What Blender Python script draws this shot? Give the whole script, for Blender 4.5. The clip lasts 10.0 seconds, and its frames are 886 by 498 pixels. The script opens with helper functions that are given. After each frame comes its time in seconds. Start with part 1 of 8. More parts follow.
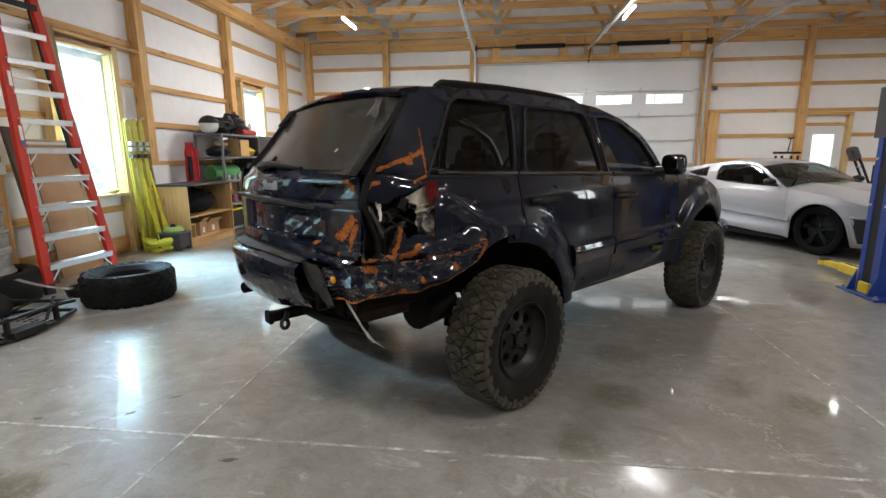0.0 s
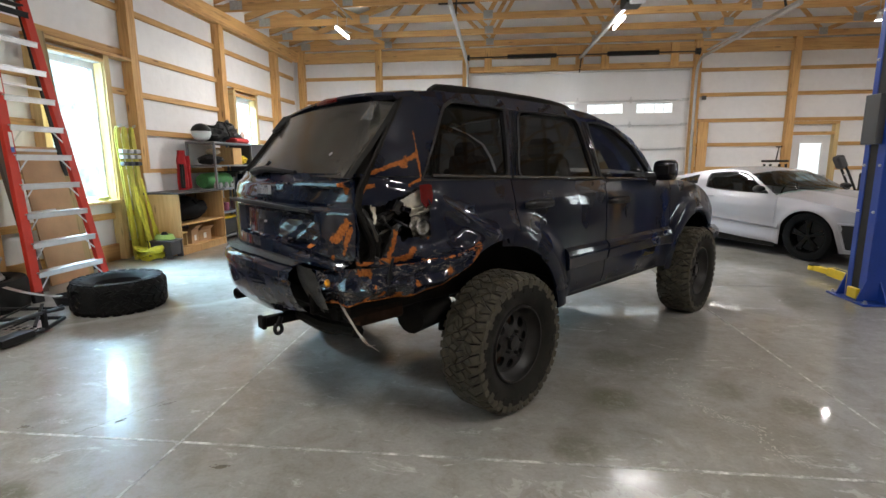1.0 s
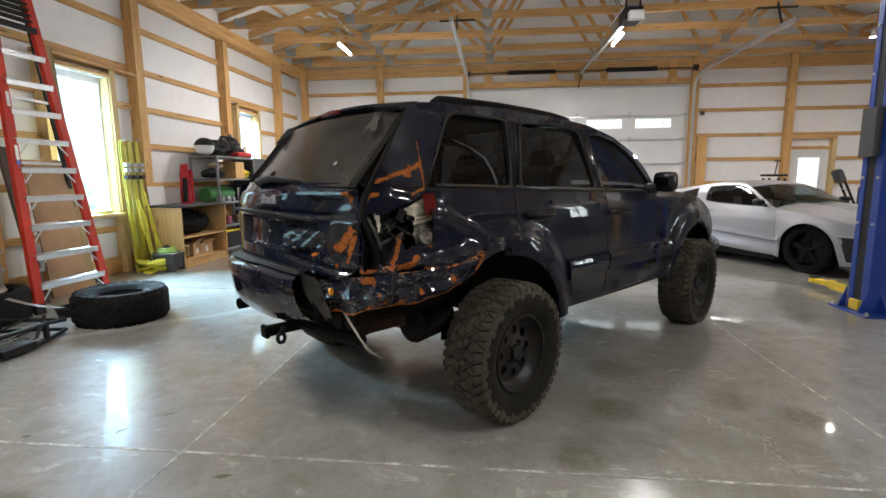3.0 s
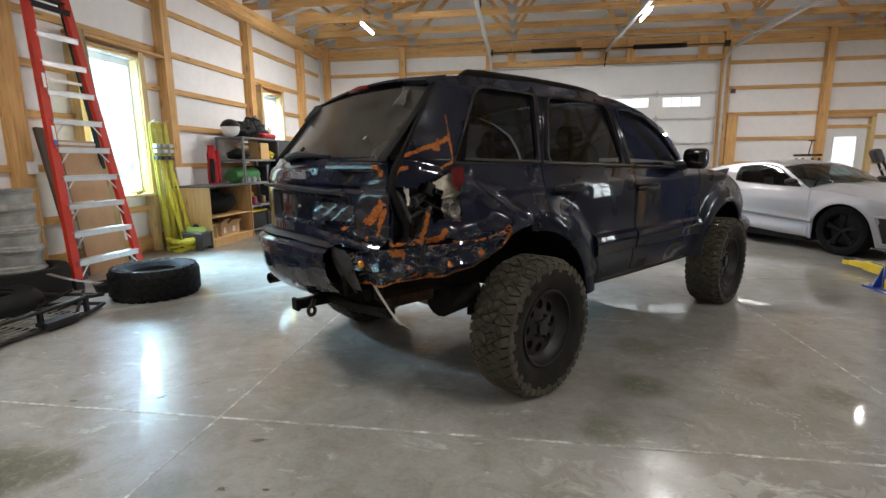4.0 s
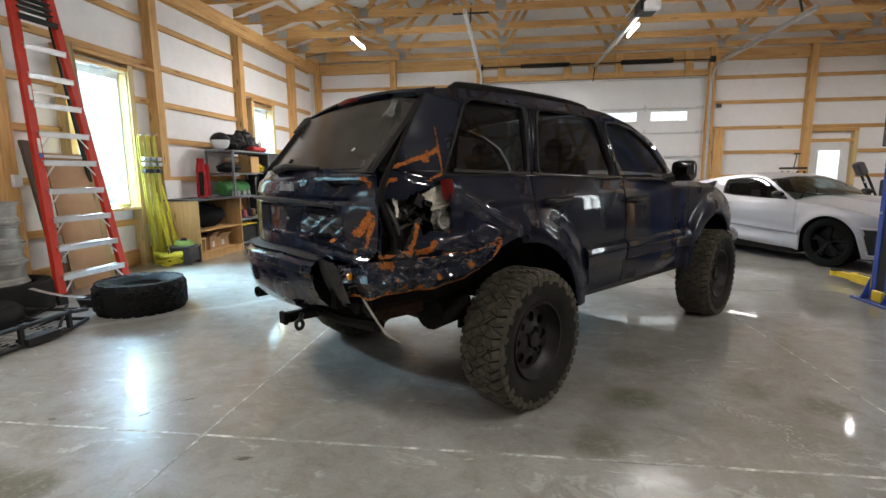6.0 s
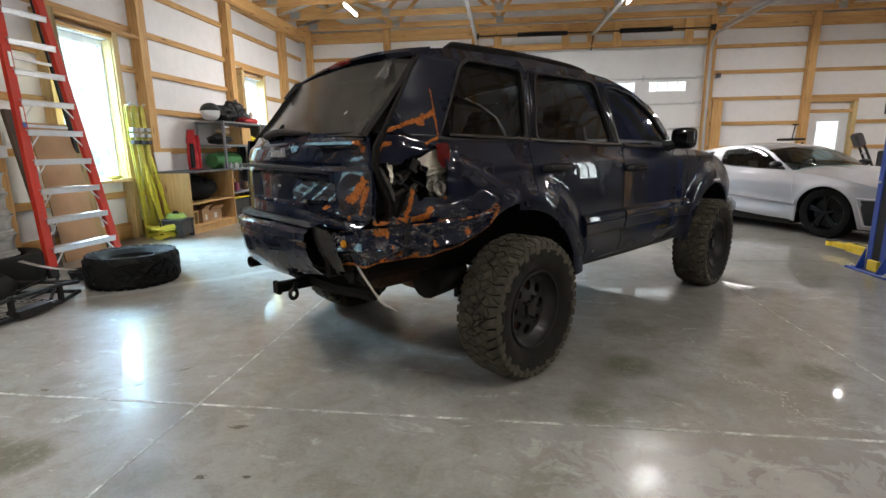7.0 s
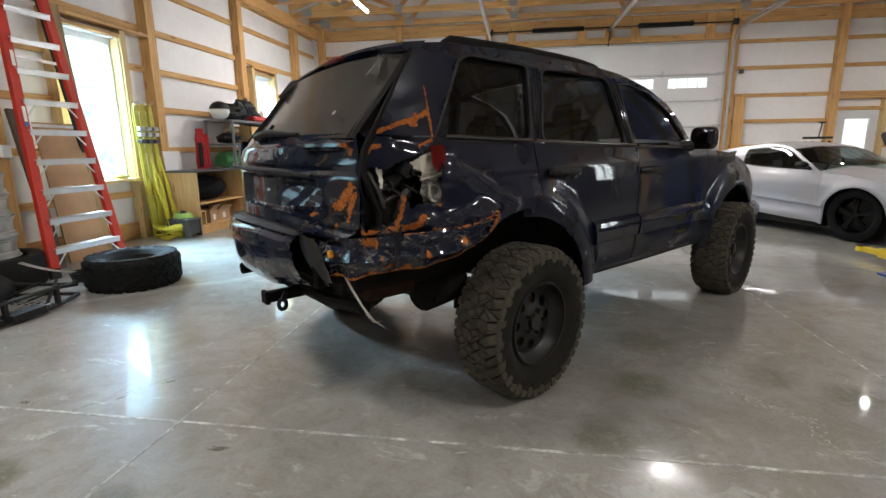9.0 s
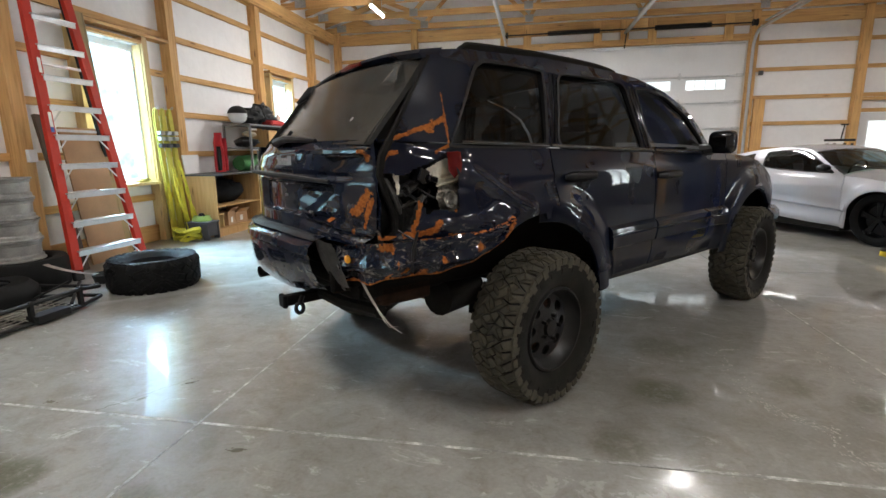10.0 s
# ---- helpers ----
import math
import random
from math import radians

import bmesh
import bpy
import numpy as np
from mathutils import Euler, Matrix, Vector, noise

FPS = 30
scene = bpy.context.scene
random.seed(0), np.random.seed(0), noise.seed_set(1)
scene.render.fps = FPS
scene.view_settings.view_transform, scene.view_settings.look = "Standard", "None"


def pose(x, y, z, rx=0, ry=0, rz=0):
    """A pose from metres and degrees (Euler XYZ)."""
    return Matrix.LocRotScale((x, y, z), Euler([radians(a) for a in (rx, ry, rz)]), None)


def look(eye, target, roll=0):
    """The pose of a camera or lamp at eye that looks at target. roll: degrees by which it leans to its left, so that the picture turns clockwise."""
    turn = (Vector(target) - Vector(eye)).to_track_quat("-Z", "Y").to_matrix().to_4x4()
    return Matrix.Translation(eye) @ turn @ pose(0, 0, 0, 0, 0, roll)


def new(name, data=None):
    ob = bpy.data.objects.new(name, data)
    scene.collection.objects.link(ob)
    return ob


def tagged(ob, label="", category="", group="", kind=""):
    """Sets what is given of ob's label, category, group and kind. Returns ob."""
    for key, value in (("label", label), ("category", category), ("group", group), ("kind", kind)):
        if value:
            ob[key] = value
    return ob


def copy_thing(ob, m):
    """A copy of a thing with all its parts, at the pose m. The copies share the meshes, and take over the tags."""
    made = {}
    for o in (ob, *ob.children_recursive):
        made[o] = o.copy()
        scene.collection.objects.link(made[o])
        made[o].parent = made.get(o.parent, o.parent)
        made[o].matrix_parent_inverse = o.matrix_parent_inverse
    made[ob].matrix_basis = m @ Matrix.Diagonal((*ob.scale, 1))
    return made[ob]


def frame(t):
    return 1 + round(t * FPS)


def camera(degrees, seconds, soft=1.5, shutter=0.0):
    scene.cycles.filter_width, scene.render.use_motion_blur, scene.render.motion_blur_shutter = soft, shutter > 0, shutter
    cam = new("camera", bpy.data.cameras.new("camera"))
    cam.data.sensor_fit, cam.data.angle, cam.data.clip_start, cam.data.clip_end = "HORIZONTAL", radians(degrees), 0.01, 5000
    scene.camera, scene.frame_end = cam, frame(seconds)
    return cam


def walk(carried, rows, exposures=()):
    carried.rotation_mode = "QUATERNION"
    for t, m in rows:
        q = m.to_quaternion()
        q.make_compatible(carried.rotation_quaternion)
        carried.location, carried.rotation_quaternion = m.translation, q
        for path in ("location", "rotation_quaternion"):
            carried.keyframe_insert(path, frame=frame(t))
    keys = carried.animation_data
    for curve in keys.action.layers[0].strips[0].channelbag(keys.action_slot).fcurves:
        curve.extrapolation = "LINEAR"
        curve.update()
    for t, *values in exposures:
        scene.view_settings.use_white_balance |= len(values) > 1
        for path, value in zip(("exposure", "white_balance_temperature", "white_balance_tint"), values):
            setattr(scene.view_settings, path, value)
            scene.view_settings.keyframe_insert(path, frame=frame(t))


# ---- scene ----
cam = camera(83.8, 10.0)
PATH = [
    (0, (0.094, 0.017, 1.435), (-0.148, 1.966, 1.053), -0.4),
    (0.5, (0.09, 0.027, 1.42), (-0.135, 1.983, 1.066), -0.4),
    (1, (0.085, 0.01, 1.406), (-0.128, 1.968, 1.061), -0.4),
    (1.5, (0.078, -0.01, 1.403), (-0.124, 1.96, 1.124), -0.4),
    (2, (0.068, -0.009, 1.383), (-0.131, 1.964, 1.121), -0.4),
    (2.5, (0.07, -0.019, 1.382), (-0.134, 1.953, 1.115), -0.4),
    (3, (0.074, -0.014, 1.377), (-0.141, 1.954, 1.092), -0.4),
    (3.1, (0.073, -0.012, 1.376), (-0.145, 1.955, 1.085), -0.4),
    (3.2, (0.038, -0.065, 1.336), (-0.274, 1.878, 0.98), -0.6),
    (4.5, (0.04, -0.038, 1.334), (-0.244, 1.911, 0.985), -0.6),
    (5, (0.048, -0.04, 1.352), (-0.232, 1.909, 1.0), -0.7),
    (6.3, (0.044, -0.007, 1.306), (-0.212, 1.955, 1.016), -0.6),
    (6.5, (0.043, 0.009, 1.293), (-0.209, 1.966, 0.964), -0.7),
    (7, (0.036, 0.017, 1.278), (-0.207, 1.961, 0.879), -0.7),
    (7.5, (0.036, 0.014, 1.295), (-0.203, 1.956, 0.88), -0.8),
    (8, (0.053, 0.103, 1.292), (-0.193, 2.041, 0.865), -0.9),
    (8.5, (0.11, 0.204, 1.299), (-0.178, 2.136, 0.869), -0.9),
    (9, (0.104, 0.219, 1.298), (-0.201, 2.153, 0.891), -0.7),
    (9.5, (0.096, 0.23, 1.292), (-0.239, 2.161, 0.893), -0.9),
    (10, (0.096, 0.21, 1.314), (-0.264, 2.136, 0.917), -0.8),
]
walk(cam, [(t, look(eye, target, roll)) for t, eye, target, roll in PATH])

# ---- light ----
world = bpy.data.worlds.new("sky")
scene.world = world
world.use_nodes = True
wn, wl = world.node_tree.nodes, world.node_tree.links
sky = wn.new("ShaderNodeTexSky")
sky.sky_type = "NISHITA"
sky.sun_disc = False
sky.sun_elevation, sky.sun_rotation = radians(48), radians(200)
wl.new(sky.outputs[0], wn["Background"].inputs[0])
wn["Background"].inputs[1].default_value = 0.12
sun = new("sun", bpy.data.lights.new("sun", "SUN"))
sun.data.energy, sun.data.angle, sun.data.color = 2.0, radians(3.0), (1.0, 0.95, 0.88)
sun.matrix_world = look((0, 0, 20), (-9.0, 6.0, 0))
scene.view_settings.exposure = 0.56

LEFT, RIGHT, BACK, SOUTH = -5.45, 10.6, 13.85, -6.0     # inner faces of the posts
EAVE = 4.42


def window_light(name, place, turn, width, height, watts):
    ob = new(name, bpy.data.lights.new(name, "AREA"))
    ob.data.shape, ob.data.size, ob.data.size_y = "RECTANGLE", width, height
    ob.data.energy, ob.data.color = watts, (0.47, 0.76, 1.0)
    ob.matrix_world = pose(*place, *turn)
    return ob


# ---- materials ----
def material(name, colour, rough=0.5, metal=0.0, spec=0.5):
    m = bpy.data.materials.new(name)
    m.use_nodes = True
    b = m.node_tree.nodes["Principled BSDF"]
    b.inputs["Base Color"].default_value = (*colour, 1)
    b.inputs["Roughness"].default_value = rough
    b.inputs["Metallic"].default_value = metal
    b.inputs["Specular IOR Level"].default_value = spec
    return m, m.node_tree.nodes, m.node_tree.links, b


def coords(n, l, space="Object", scale=(1, 1, 1)):
    """A mapping node fed with object, world or generated coordinates."""
    mp = n.new("ShaderNodeMapping")
    mp.inputs["Scale"].default_value = scale
    if space == "World":
        src = n.new("ShaderNodeNewGeometry").outputs["Position"]
    else:
        src = n.new("ShaderNodeTexCoord").outputs[space]
    l.new(src, mp.inputs[0])
    return mp.outputs[0]


def noise_tex(n, l, vec, scale, detail=4.0, rough=0.55, dist=0.0):
    t = n.new("ShaderNodeTexNoise")
    t.inputs["Scale"].default_value, t.inputs["Detail"].default_value = scale, detail
    t.inputs["Roughness"].default_value, t.inputs["Distortion"].default_value = rough, dist
    l.new(vec, t.inputs["Vector"])
    return t.outputs["Fac"]


def ramp(n, l, fac, stops):
    r = n.new("ShaderNodeValToRGB")
    e = r.color_ramp.elements
    while len(e) < len(stops):
        e.new(0.5)
    for el, (p, c) in zip(e, stops):
        el.position = p
        el.color = (*c, 1) if isinstance(c, tuple) else (c, c, c, 1)
    l.new(fac, r.inputs[0])
    return r.outputs[0]


def mix(n, l, fac, a, b, mode="MIX"):
    m = n.new("ShaderNodeMix")
    m.data_type, m.blend_type = "RGBA", mode
    for sock, val in ((m.inputs[0], fac), (m.inputs[6], a), (m.inputs[7], b)):
        if isinstance(val, (int, float)):
            sock.default_value = val
        elif isinstance(val, tuple):
            sock.default_value = (*val, 1)
        else:
            l.new(val, sock)
    return m.outputs[2]


def bump(n, l, b, height, strength=0.2, dist=0.01):
    k = n.new("ShaderNodeBump")
    k.inputs["Strength"].default_value, k.inputs["Distance"].default_value = strength, dist
    l.new(height, k.inputs["Height"])
    l.new(k.outputs[0], b.inputs["Normal"])
    return k


def simple(name, colour, rough=0.5, metal=0.0, var=0.12, scale=9.0, relief=0.12, spec=0.5):
    """A plain surface with stains at two scales and a fine relief."""
    m, n, l, b = material(name, colour, rough, metal, spec)
    v = coords(n, l)
    big, fine = noise_tex(n, l, v, scale, 3), noise_tex(n, l, v, scale * 12, 5)
    lo, hi = tuple(c * (1 - var) for c in colour), tuple(min(1, c * (1 + var)) for c in colour)
    c1 = ramp(n, l, big, [(0.3, lo), (0.7, hi)])
    l.new(mix(n, l, 0.25, c1, ramp(n, l, fine, [(0.35, lo), (0.65, hi)])), b.inputs["Base Color"])
    l.new(ramp(n, l, big, [(0.25, max(0.02, rough - 0.08)), (0.75, min(1, rough + 0.08))]), b.inputs["Roughness"])
    if relief:
        bump(n, l, b, fine, relief, 0.004)
    return m


def lumber(name, a, b_, axis="X", rough=0.62):
    """Sawn softwood: long grain, knots, a little different in every board."""
    m, n, l, b = material(name, a, rough)
    sc = {"X": (0.5, 9, 9), "Y": (9, 0.5, 9), "Z": (9, 9, 0.5)}[axis]
    oi = n.new("ShaderNodeObjectInfo")
    gi = n.new("ShaderNodeNewGeometry")
    add = n.new("ShaderNodeVectorMath")
    add.operation = "ADD"
    l.new(n.new("ShaderNodeTexCoord").outputs["Object"], add.inputs[0])
    sc_r = n.new("ShaderNodeVectorMath")
    sc_r.operation = "SCALE"
    sc_r.inputs[0].default_value = (13, 7, 5)
    sm = n.new("ShaderNodeMath")
    l.new(oi.outputs["Random"], sm.inputs[0])
    l.new(gi.outputs["Random Per Island"], sm.inputs[1])
    l.new(sm.outputs[0], sc_r.inputs["Scale"])
    l.new(sc_r.outputs[0], add.inputs[1])
    mp = n.new("ShaderNodeMapping")
    mp.inputs["Scale"].default_value = sc
    l.new(add.outputs[0], mp.inputs[0])
    grain = noise_tex(n, l, mp.outputs[0], 3.2, 6, 0.6, 0.6)
    blot = noise_tex(n, l, add.outputs[0], 1.6, 2)
    c = ramp(n, l, grain, [(0.32, b_), (0.5, a), (0.72, tuple(min(1, x * 1.16) for x in a))])
    c = mix(n, l, ramp(n, l, blot, [(0.35, 0.0), (0.75, 0.4)]), c, b_)
    shade = n.new("ShaderNodeMapRange")
    shade.inputs[3].default_value, shade.inputs[4].default_value = 0.8, 1.12
    l.new(gi.outputs["Random Per Island"], shade.inputs[0])
    mul = n.new("ShaderNodeVectorMath")
    mul.operation = "SCALE"
    l.new(c, mul.inputs[0])
    l.new(shade.outputs[0], mul.inputs["Scale"])
    c = mul.outputs[0]
    knots = n.new("ShaderNodeTexVoronoi")
    knots.inputs["Scale"].default_value = 1.0
    kmp = n.new("ShaderNodeMapping")
    kmp.inputs["Scale"].default_value = {"X": (1.6, 9, 9), "Y": (9, 1.6, 9), "Z": (9, 9, 1.6)}[axis]
    l.new(add.outputs[0], kmp.inputs[0])
    l.new(kmp.outputs[0], knots.inputs["Vector"])
    c = mix(n, l, ramp(n, l, knots.outputs["Distance"], [(0.07, 0.85), (0.16, 0.0)]), c, tuple(x * 0.35 for x in b_))
    l.new(c, b.inputs["Base Color"])
    bump(n, l, b, grain, 0.15, 0.003)
    return m


PINE, PINE_D = (0.60, 0.355, 0.135), (0.42, 0.215, 0.07)
pine_x = lumber("pine_x", PINE, PINE_D, "X")
pine_y = lumber("pine_y", PINE, PINE_D, "Y")
pine_z = lumber("pine_z", PINE, PINE_D, "Z")
treated_z = lumber("treated_wood", (0.36, 0.25, 0.11), (0.2, 0.14, 0.06), "Z")
pale_z = lumber("pale_wood", (0.62, 0.46, 0.22), (0.5, 0.33, 0.13), "Z")

m, n, l, b = material("white_liner", (0.74, 0.73, 0.74), 0.55)
v = coords(n, l, "World")
big = noise_tex(n, l, v, 0.9, 3)
fine = noise_tex(n, l, v, 7.0, 4, 0.5, 0.5)
l.new(mix(n, l, 0.4, ramp(n, l, big, [(0.3, (0.80, 0.79, 0.80)), (0.7, (0.87, 0.86, 0.86))]), ramp(n, l, fine, [(0.3, (0.78, 0.77, 0.78)), (0.6, (0.87, 0.86, 0.87))])), b.inputs["Base Color"])
bump(n, l, b, fine, 0.35, 0.02)
liner = m
roof_sheet = simple("roof_underside", (0.7, 0.69, 0.68), 0.5, 0.0, 0.12, 1.5, 0.1)

# polished concrete with clouds, stains and worn gloss
m, n, l, b = material("polished_concrete", (0.3, 0.29, 0.27), 0.2)
v = coords(n, l, "World")
clouds = noise_tex(n, l, v, 0.7, 5, 0.6, 0.4)
blotch = noise_tex(n, l, v, 2.6, 6, 0.62, 0.3)
patchy = noise_tex(n, l, v, 5.5, 8, 0.68, 0.7)
grit = noise_tex(n, l, v, 55.0, 4, 0.6)
c = ramp(n, l, clouds, [(0.3, (0.232, 0.22, 0.194)), (0.5, (0.312, 0.3, 0.274)), (0.72, (0.395, 0.387, 0.362))])
c = mix(n, l, ramp(n, l, blotch, [(0.36, 0.45), (0.5, 0.0)]), c, (0.19, 0.175, 0.145))
c = mix(n, l, ramp(n, l, blotch, [(0.58, 0.0), (0.76, 0.5)]), c, (0.46, 0.45, 0.415))
c = mix(n, l, ramp(n, l, patchy, [(0.36, 0.5), (0.5, 0.0)]), c, (0.19, 0.172, 0.138))
c = mix(n, l, ramp(n, l, patchy, [(0.55, 0.0), (0.7, 0.5)]), c, (0.44, 0.425, 0.38))
# chalky smears and thin worn streaks
smear = noise_tex(n, l, coords(n, l, "World", (1.0, 2.2, 1)), 2.9, 9, 0.74, 1.0)
c = mix(n, l, ramp(n, l, smear, [(0.59, 0.0), (0.65, 0.7)]), c, (0.56, 0.55, 0.52))
oil = noise_tex(n, l, v, 1.15, 6, 0.65, 0.9)
c = mix(n, l, ramp(n, l, oil, [(0.58, 0.0), (0.72, 0.5)]), c, (0.16, 0.14, 0.098))
wisp = noise_tex(n, l, coords(n, l, "World", (1.0, 1.6, 1)), 9.5, 7, 0.7, 1.4)
c = mix(n, l, ramp(n, l, wisp, [(0.34, 0.4), (0.47, 0.0)]), c, (0.185, 0.166, 0.128))
# a pale wavering line across the slabs, faded at both ends
cross = n.new("ShaderNodeVectorMath")
cross.operation = "DOT_PRODUCT"
cross.inputs[1].default_value = (-0.68, 0.73, 0)
l.new(v, cross.inputs[0])
lengthwise = n.new("ShaderNodeVectorMath")
lengthwise.operation = "DOT_PRODUCT"
lengthwise.inputs[1].default_value = (0.73, 0.68, 0)
l.new(v, lengthwise.inputs[0])
wob = n.new("ShaderNodeMath")
wob.operation = "MULTIPLY_ADD"
l.new(noise_tex(n, l, v, 1.4, 4, 0.6), wob.inputs[0])
wob.inputs[1].default_value = 0.5
l.new(cross.outputs["Value"], wob.inputs[2])
span = n.new("ShaderNodeMapRange")
span.inputs[1].default_value, span.inputs[2].default_value = 5.2, 5.95
l.new(wob.outputs[0], span.inputs[0])
across = ramp(n, l, span.outputs[0], [(0.3, 0.0), (0.5, 0.75), (0.6, 0.0)])
reach = n.new("ShaderNodeMapRange")
reach.inputs[1].default_value, reach.inputs[2].default_value = -0.6, 2.6
l.new(lengthwise.outputs["Value"], reach.inputs[0])
ends_ = ramp(n, l, reach.outputs[0], [(0.0, 0.0), (0.2, 1.0), (0.8, 1.0), (1.0, 0.0)])
c = mix(n, l, mix(n, l, 1.0, across, ends_, "MULTIPLY"), c, (0.52, 0.52, 0.5))
# oily patches where cars have stood; those near (-2.1, 1.6) paint where the reflection ends
spots = []
for sx, sy, sr, amount in ((0.79, 2.86, 0.13, 0.85), (0.50, 2.31, 0.11, 0.6), (1.84, 2.86, 0.12, 0.6), (-2.12, 1.62, 0.16, 0.95), (-2.35, 1.55, 0.22, 0.95), (-2.0, 1.68, 0.1, 0.9), (0.95, 3.5, 0.16, 0.5), (1.5, 3.05, 0.12, 0.4), (-1.4, 1.6, 0.1, 0.5), (0.2, 1.75, 0.12, 0.4)):
    dv = n.new("ShaderNodeVectorMath")
    dv.operation = "DISTANCE"
    dv.inputs[1].default_value = (sx, sy, 0)
    l.new(v, dv.inputs[0])
    spots.append((ramp(n, l, dv.outputs["Value"], [(0.0, amount), (sr * 0.7, amount), (sr * 1.5, 0.0)])))
mottle = ramp(n, l, noise_tex(n, l, v, 16.0, 5, 0.65, 0.4), [(0.3, 0.15), (0.5, 1.0)])
for sp in spots:
    c = mix(n, l, mix(n, l, 1.0, sp, mottle, "MULTIPLY"), c, (0.10, 0.092, 0.045))
c = mix(n, l, 0.12, c, ramp(n, l, grit, [(0.3, (0.12, 0.12, 0.11)), (0.7, (0.5, 0.49, 0.46))]))
l.new(c, b.inputs["Base Color"])
r = mix(n, l, 0.5, ramp(n, l, blotch, [(0.3, 0.025), (0.55, 0.05), (0.8, 0.13)]), ramp(n, l, patchy, [(0.35, 0.02), (0.52, 0.05), (0.7, 0.19)]))
# the slab nearest the open side is walked dull
sides = n.new("ShaderNodeSeparateXYZ")
l.new(v, sides.inputs[0])
dull = [n.new("ShaderNodeMapRange") for _ in range(2)]
for node, sock, lo, hi in ((dull[0], "Y", 2.3, 1.95), (dull[1], "X", -0.4, 0.3)):
    node.inputs[1].default_value, node.inputs[2].default_value = lo, hi
    l.new(sides.outputs[sock], node.inputs[0])
worn = mix(n, l, 1.0, dull[0].outputs[0], dull[1].outputs[0], "MULTIPLY")
r = mix(n, l, worn, r, ramp(n, l, patchy, [(0.38, 0.2), (0.62, 0.42)]))
l.new(r, b.inputs["Roughness"])
b.inputs["Specular IOR Level"].default_value = 0.5
b.inputs["Coat Weight"].default_value, b.inputs["Coat Roughness"].default_value = 0.55, 0.4
wav = noise_tex(n, l, v, 3.0, 3)
k = bump(n, l, b, wav, 0.04, 0.01)
concrete = m

m, n, l, b = material("joint_dust", (0.5, 0.49, 0.46), 0.7)
v = coords(n, l, "World")
f = noise_tex(n, l, v, 9.0, 6, 0.75)
l.new(ramp(n, l, f, [(0.38, (0.22, 0.212, 0.195)), (0.52, (0.38, 0.37, 0.345)), (0.66, (0.78, 0.77, 0.74))]), b.inputs["Base Color"])
dust = m

m, n, l, b = material("window_glass", (1, 1, 1), 0.02)
b.inputs["Transmission Weight"].default_value, b.inputs["IOR"].default_value = 1.0, 1.45
clear_glass = m


def emitter(name, colour, strength):
    m, n, l, b = material(name, colour, 0.4)
    b.inputs["Emission Color"].default_value = (*colour, 1)
    b.inputs["Emission Strength"].default_value = strength
    return m


tube_glow = emitter("tube_glow", (0.985, 0.975, 0.965), 170.0)
# bright, hazy trees and sky outside the windows
m, n, l, b = material("outside", (0, 0, 0), 1.0)
v = coords(n, l, "World")
f = noise_tex(n, l, v, 2.2, 6, 0.6)
trees = ramp(n, l, f, [(0.36, (0.042, 0.072, 0.066)), (0.5, (0.085, 0.122, 0.118)), (0.66, (0.16, 0.195, 0.2))])
sep = n.new("ShaderNodeSeparateXYZ")
l.new(v, sep.inputs[0])
rise = n.new("ShaderNodeMapRange")
rise.inputs[1].default_value, rise.inputs[2].default_value = 2.7, 3.7
l.new(sep.outputs["Z"], rise.inputs[0])
col = mix(n, l, rise.outputs[0], trees, (0.17, 0.275, 0.35))
l.new(col, b.inputs["Emission Color"])
b.inputs["Emission Strength"].default_value = 9.5
outside_mat = m
# a pale gravel yard and haze beyond the north wall
m, n, l, b = material("outside_north", (0, 0, 0), 1.0)
f = noise_tex(n, l, coords(n, l, "World"), 1.6, 5, 0.6)
l.new(ramp(n, l, f, [(0.35, (0.5, 0.56, 0.57)), (0.65, (0.7, 0.75, 0.76))]), b.inputs["Emission Color"])
b.inputs["Emission Strength"].default_value = 1.7
north_mat = m
east_mat = emitter("outside_east", (0.88, 0.97, 1.0), 8.0)

steel = simple("galvanised_steel", (0.55, 0.56, 0.57), 0.38, 0.9, 0.15)
plate_steel = simple("truss_plate", (0.42, 0.43, 0.44), 0.45, 0.8, 0.25, 30)
black_steel = simple("black_steel", (0.012, 0.012, 0.012), 0.5, 0.0, 0.3, 9.0, 0.12, 0.3)
black_plastic = simple("black_plastic", (0.012, 0.012, 0.013), 0.5, 0.0, 0.25, 9.0, 0.12, 0.3)
white_paint = simple("white_paint", (0.78, 0.78, 0.78), 0.4, 0.0, 0.05, 3.0, 0.06)
door_white = simple("door_white", (0.72, 0.72, 0.73), 0.35, 0.0, 0.05, 2.0, 0.05)
vinyl = simple("white_vinyl", (0.8, 0.8, 0.8), 0.3, 0.0, 0.04, 3.0, 0.03)
lamp_white = simple("lamp_white", (0.8, 0.8, 0.8), 0.35)
dark_grey = simple("dark_grey_plastic", (0.05, 0.05, 0.055), 0.5)


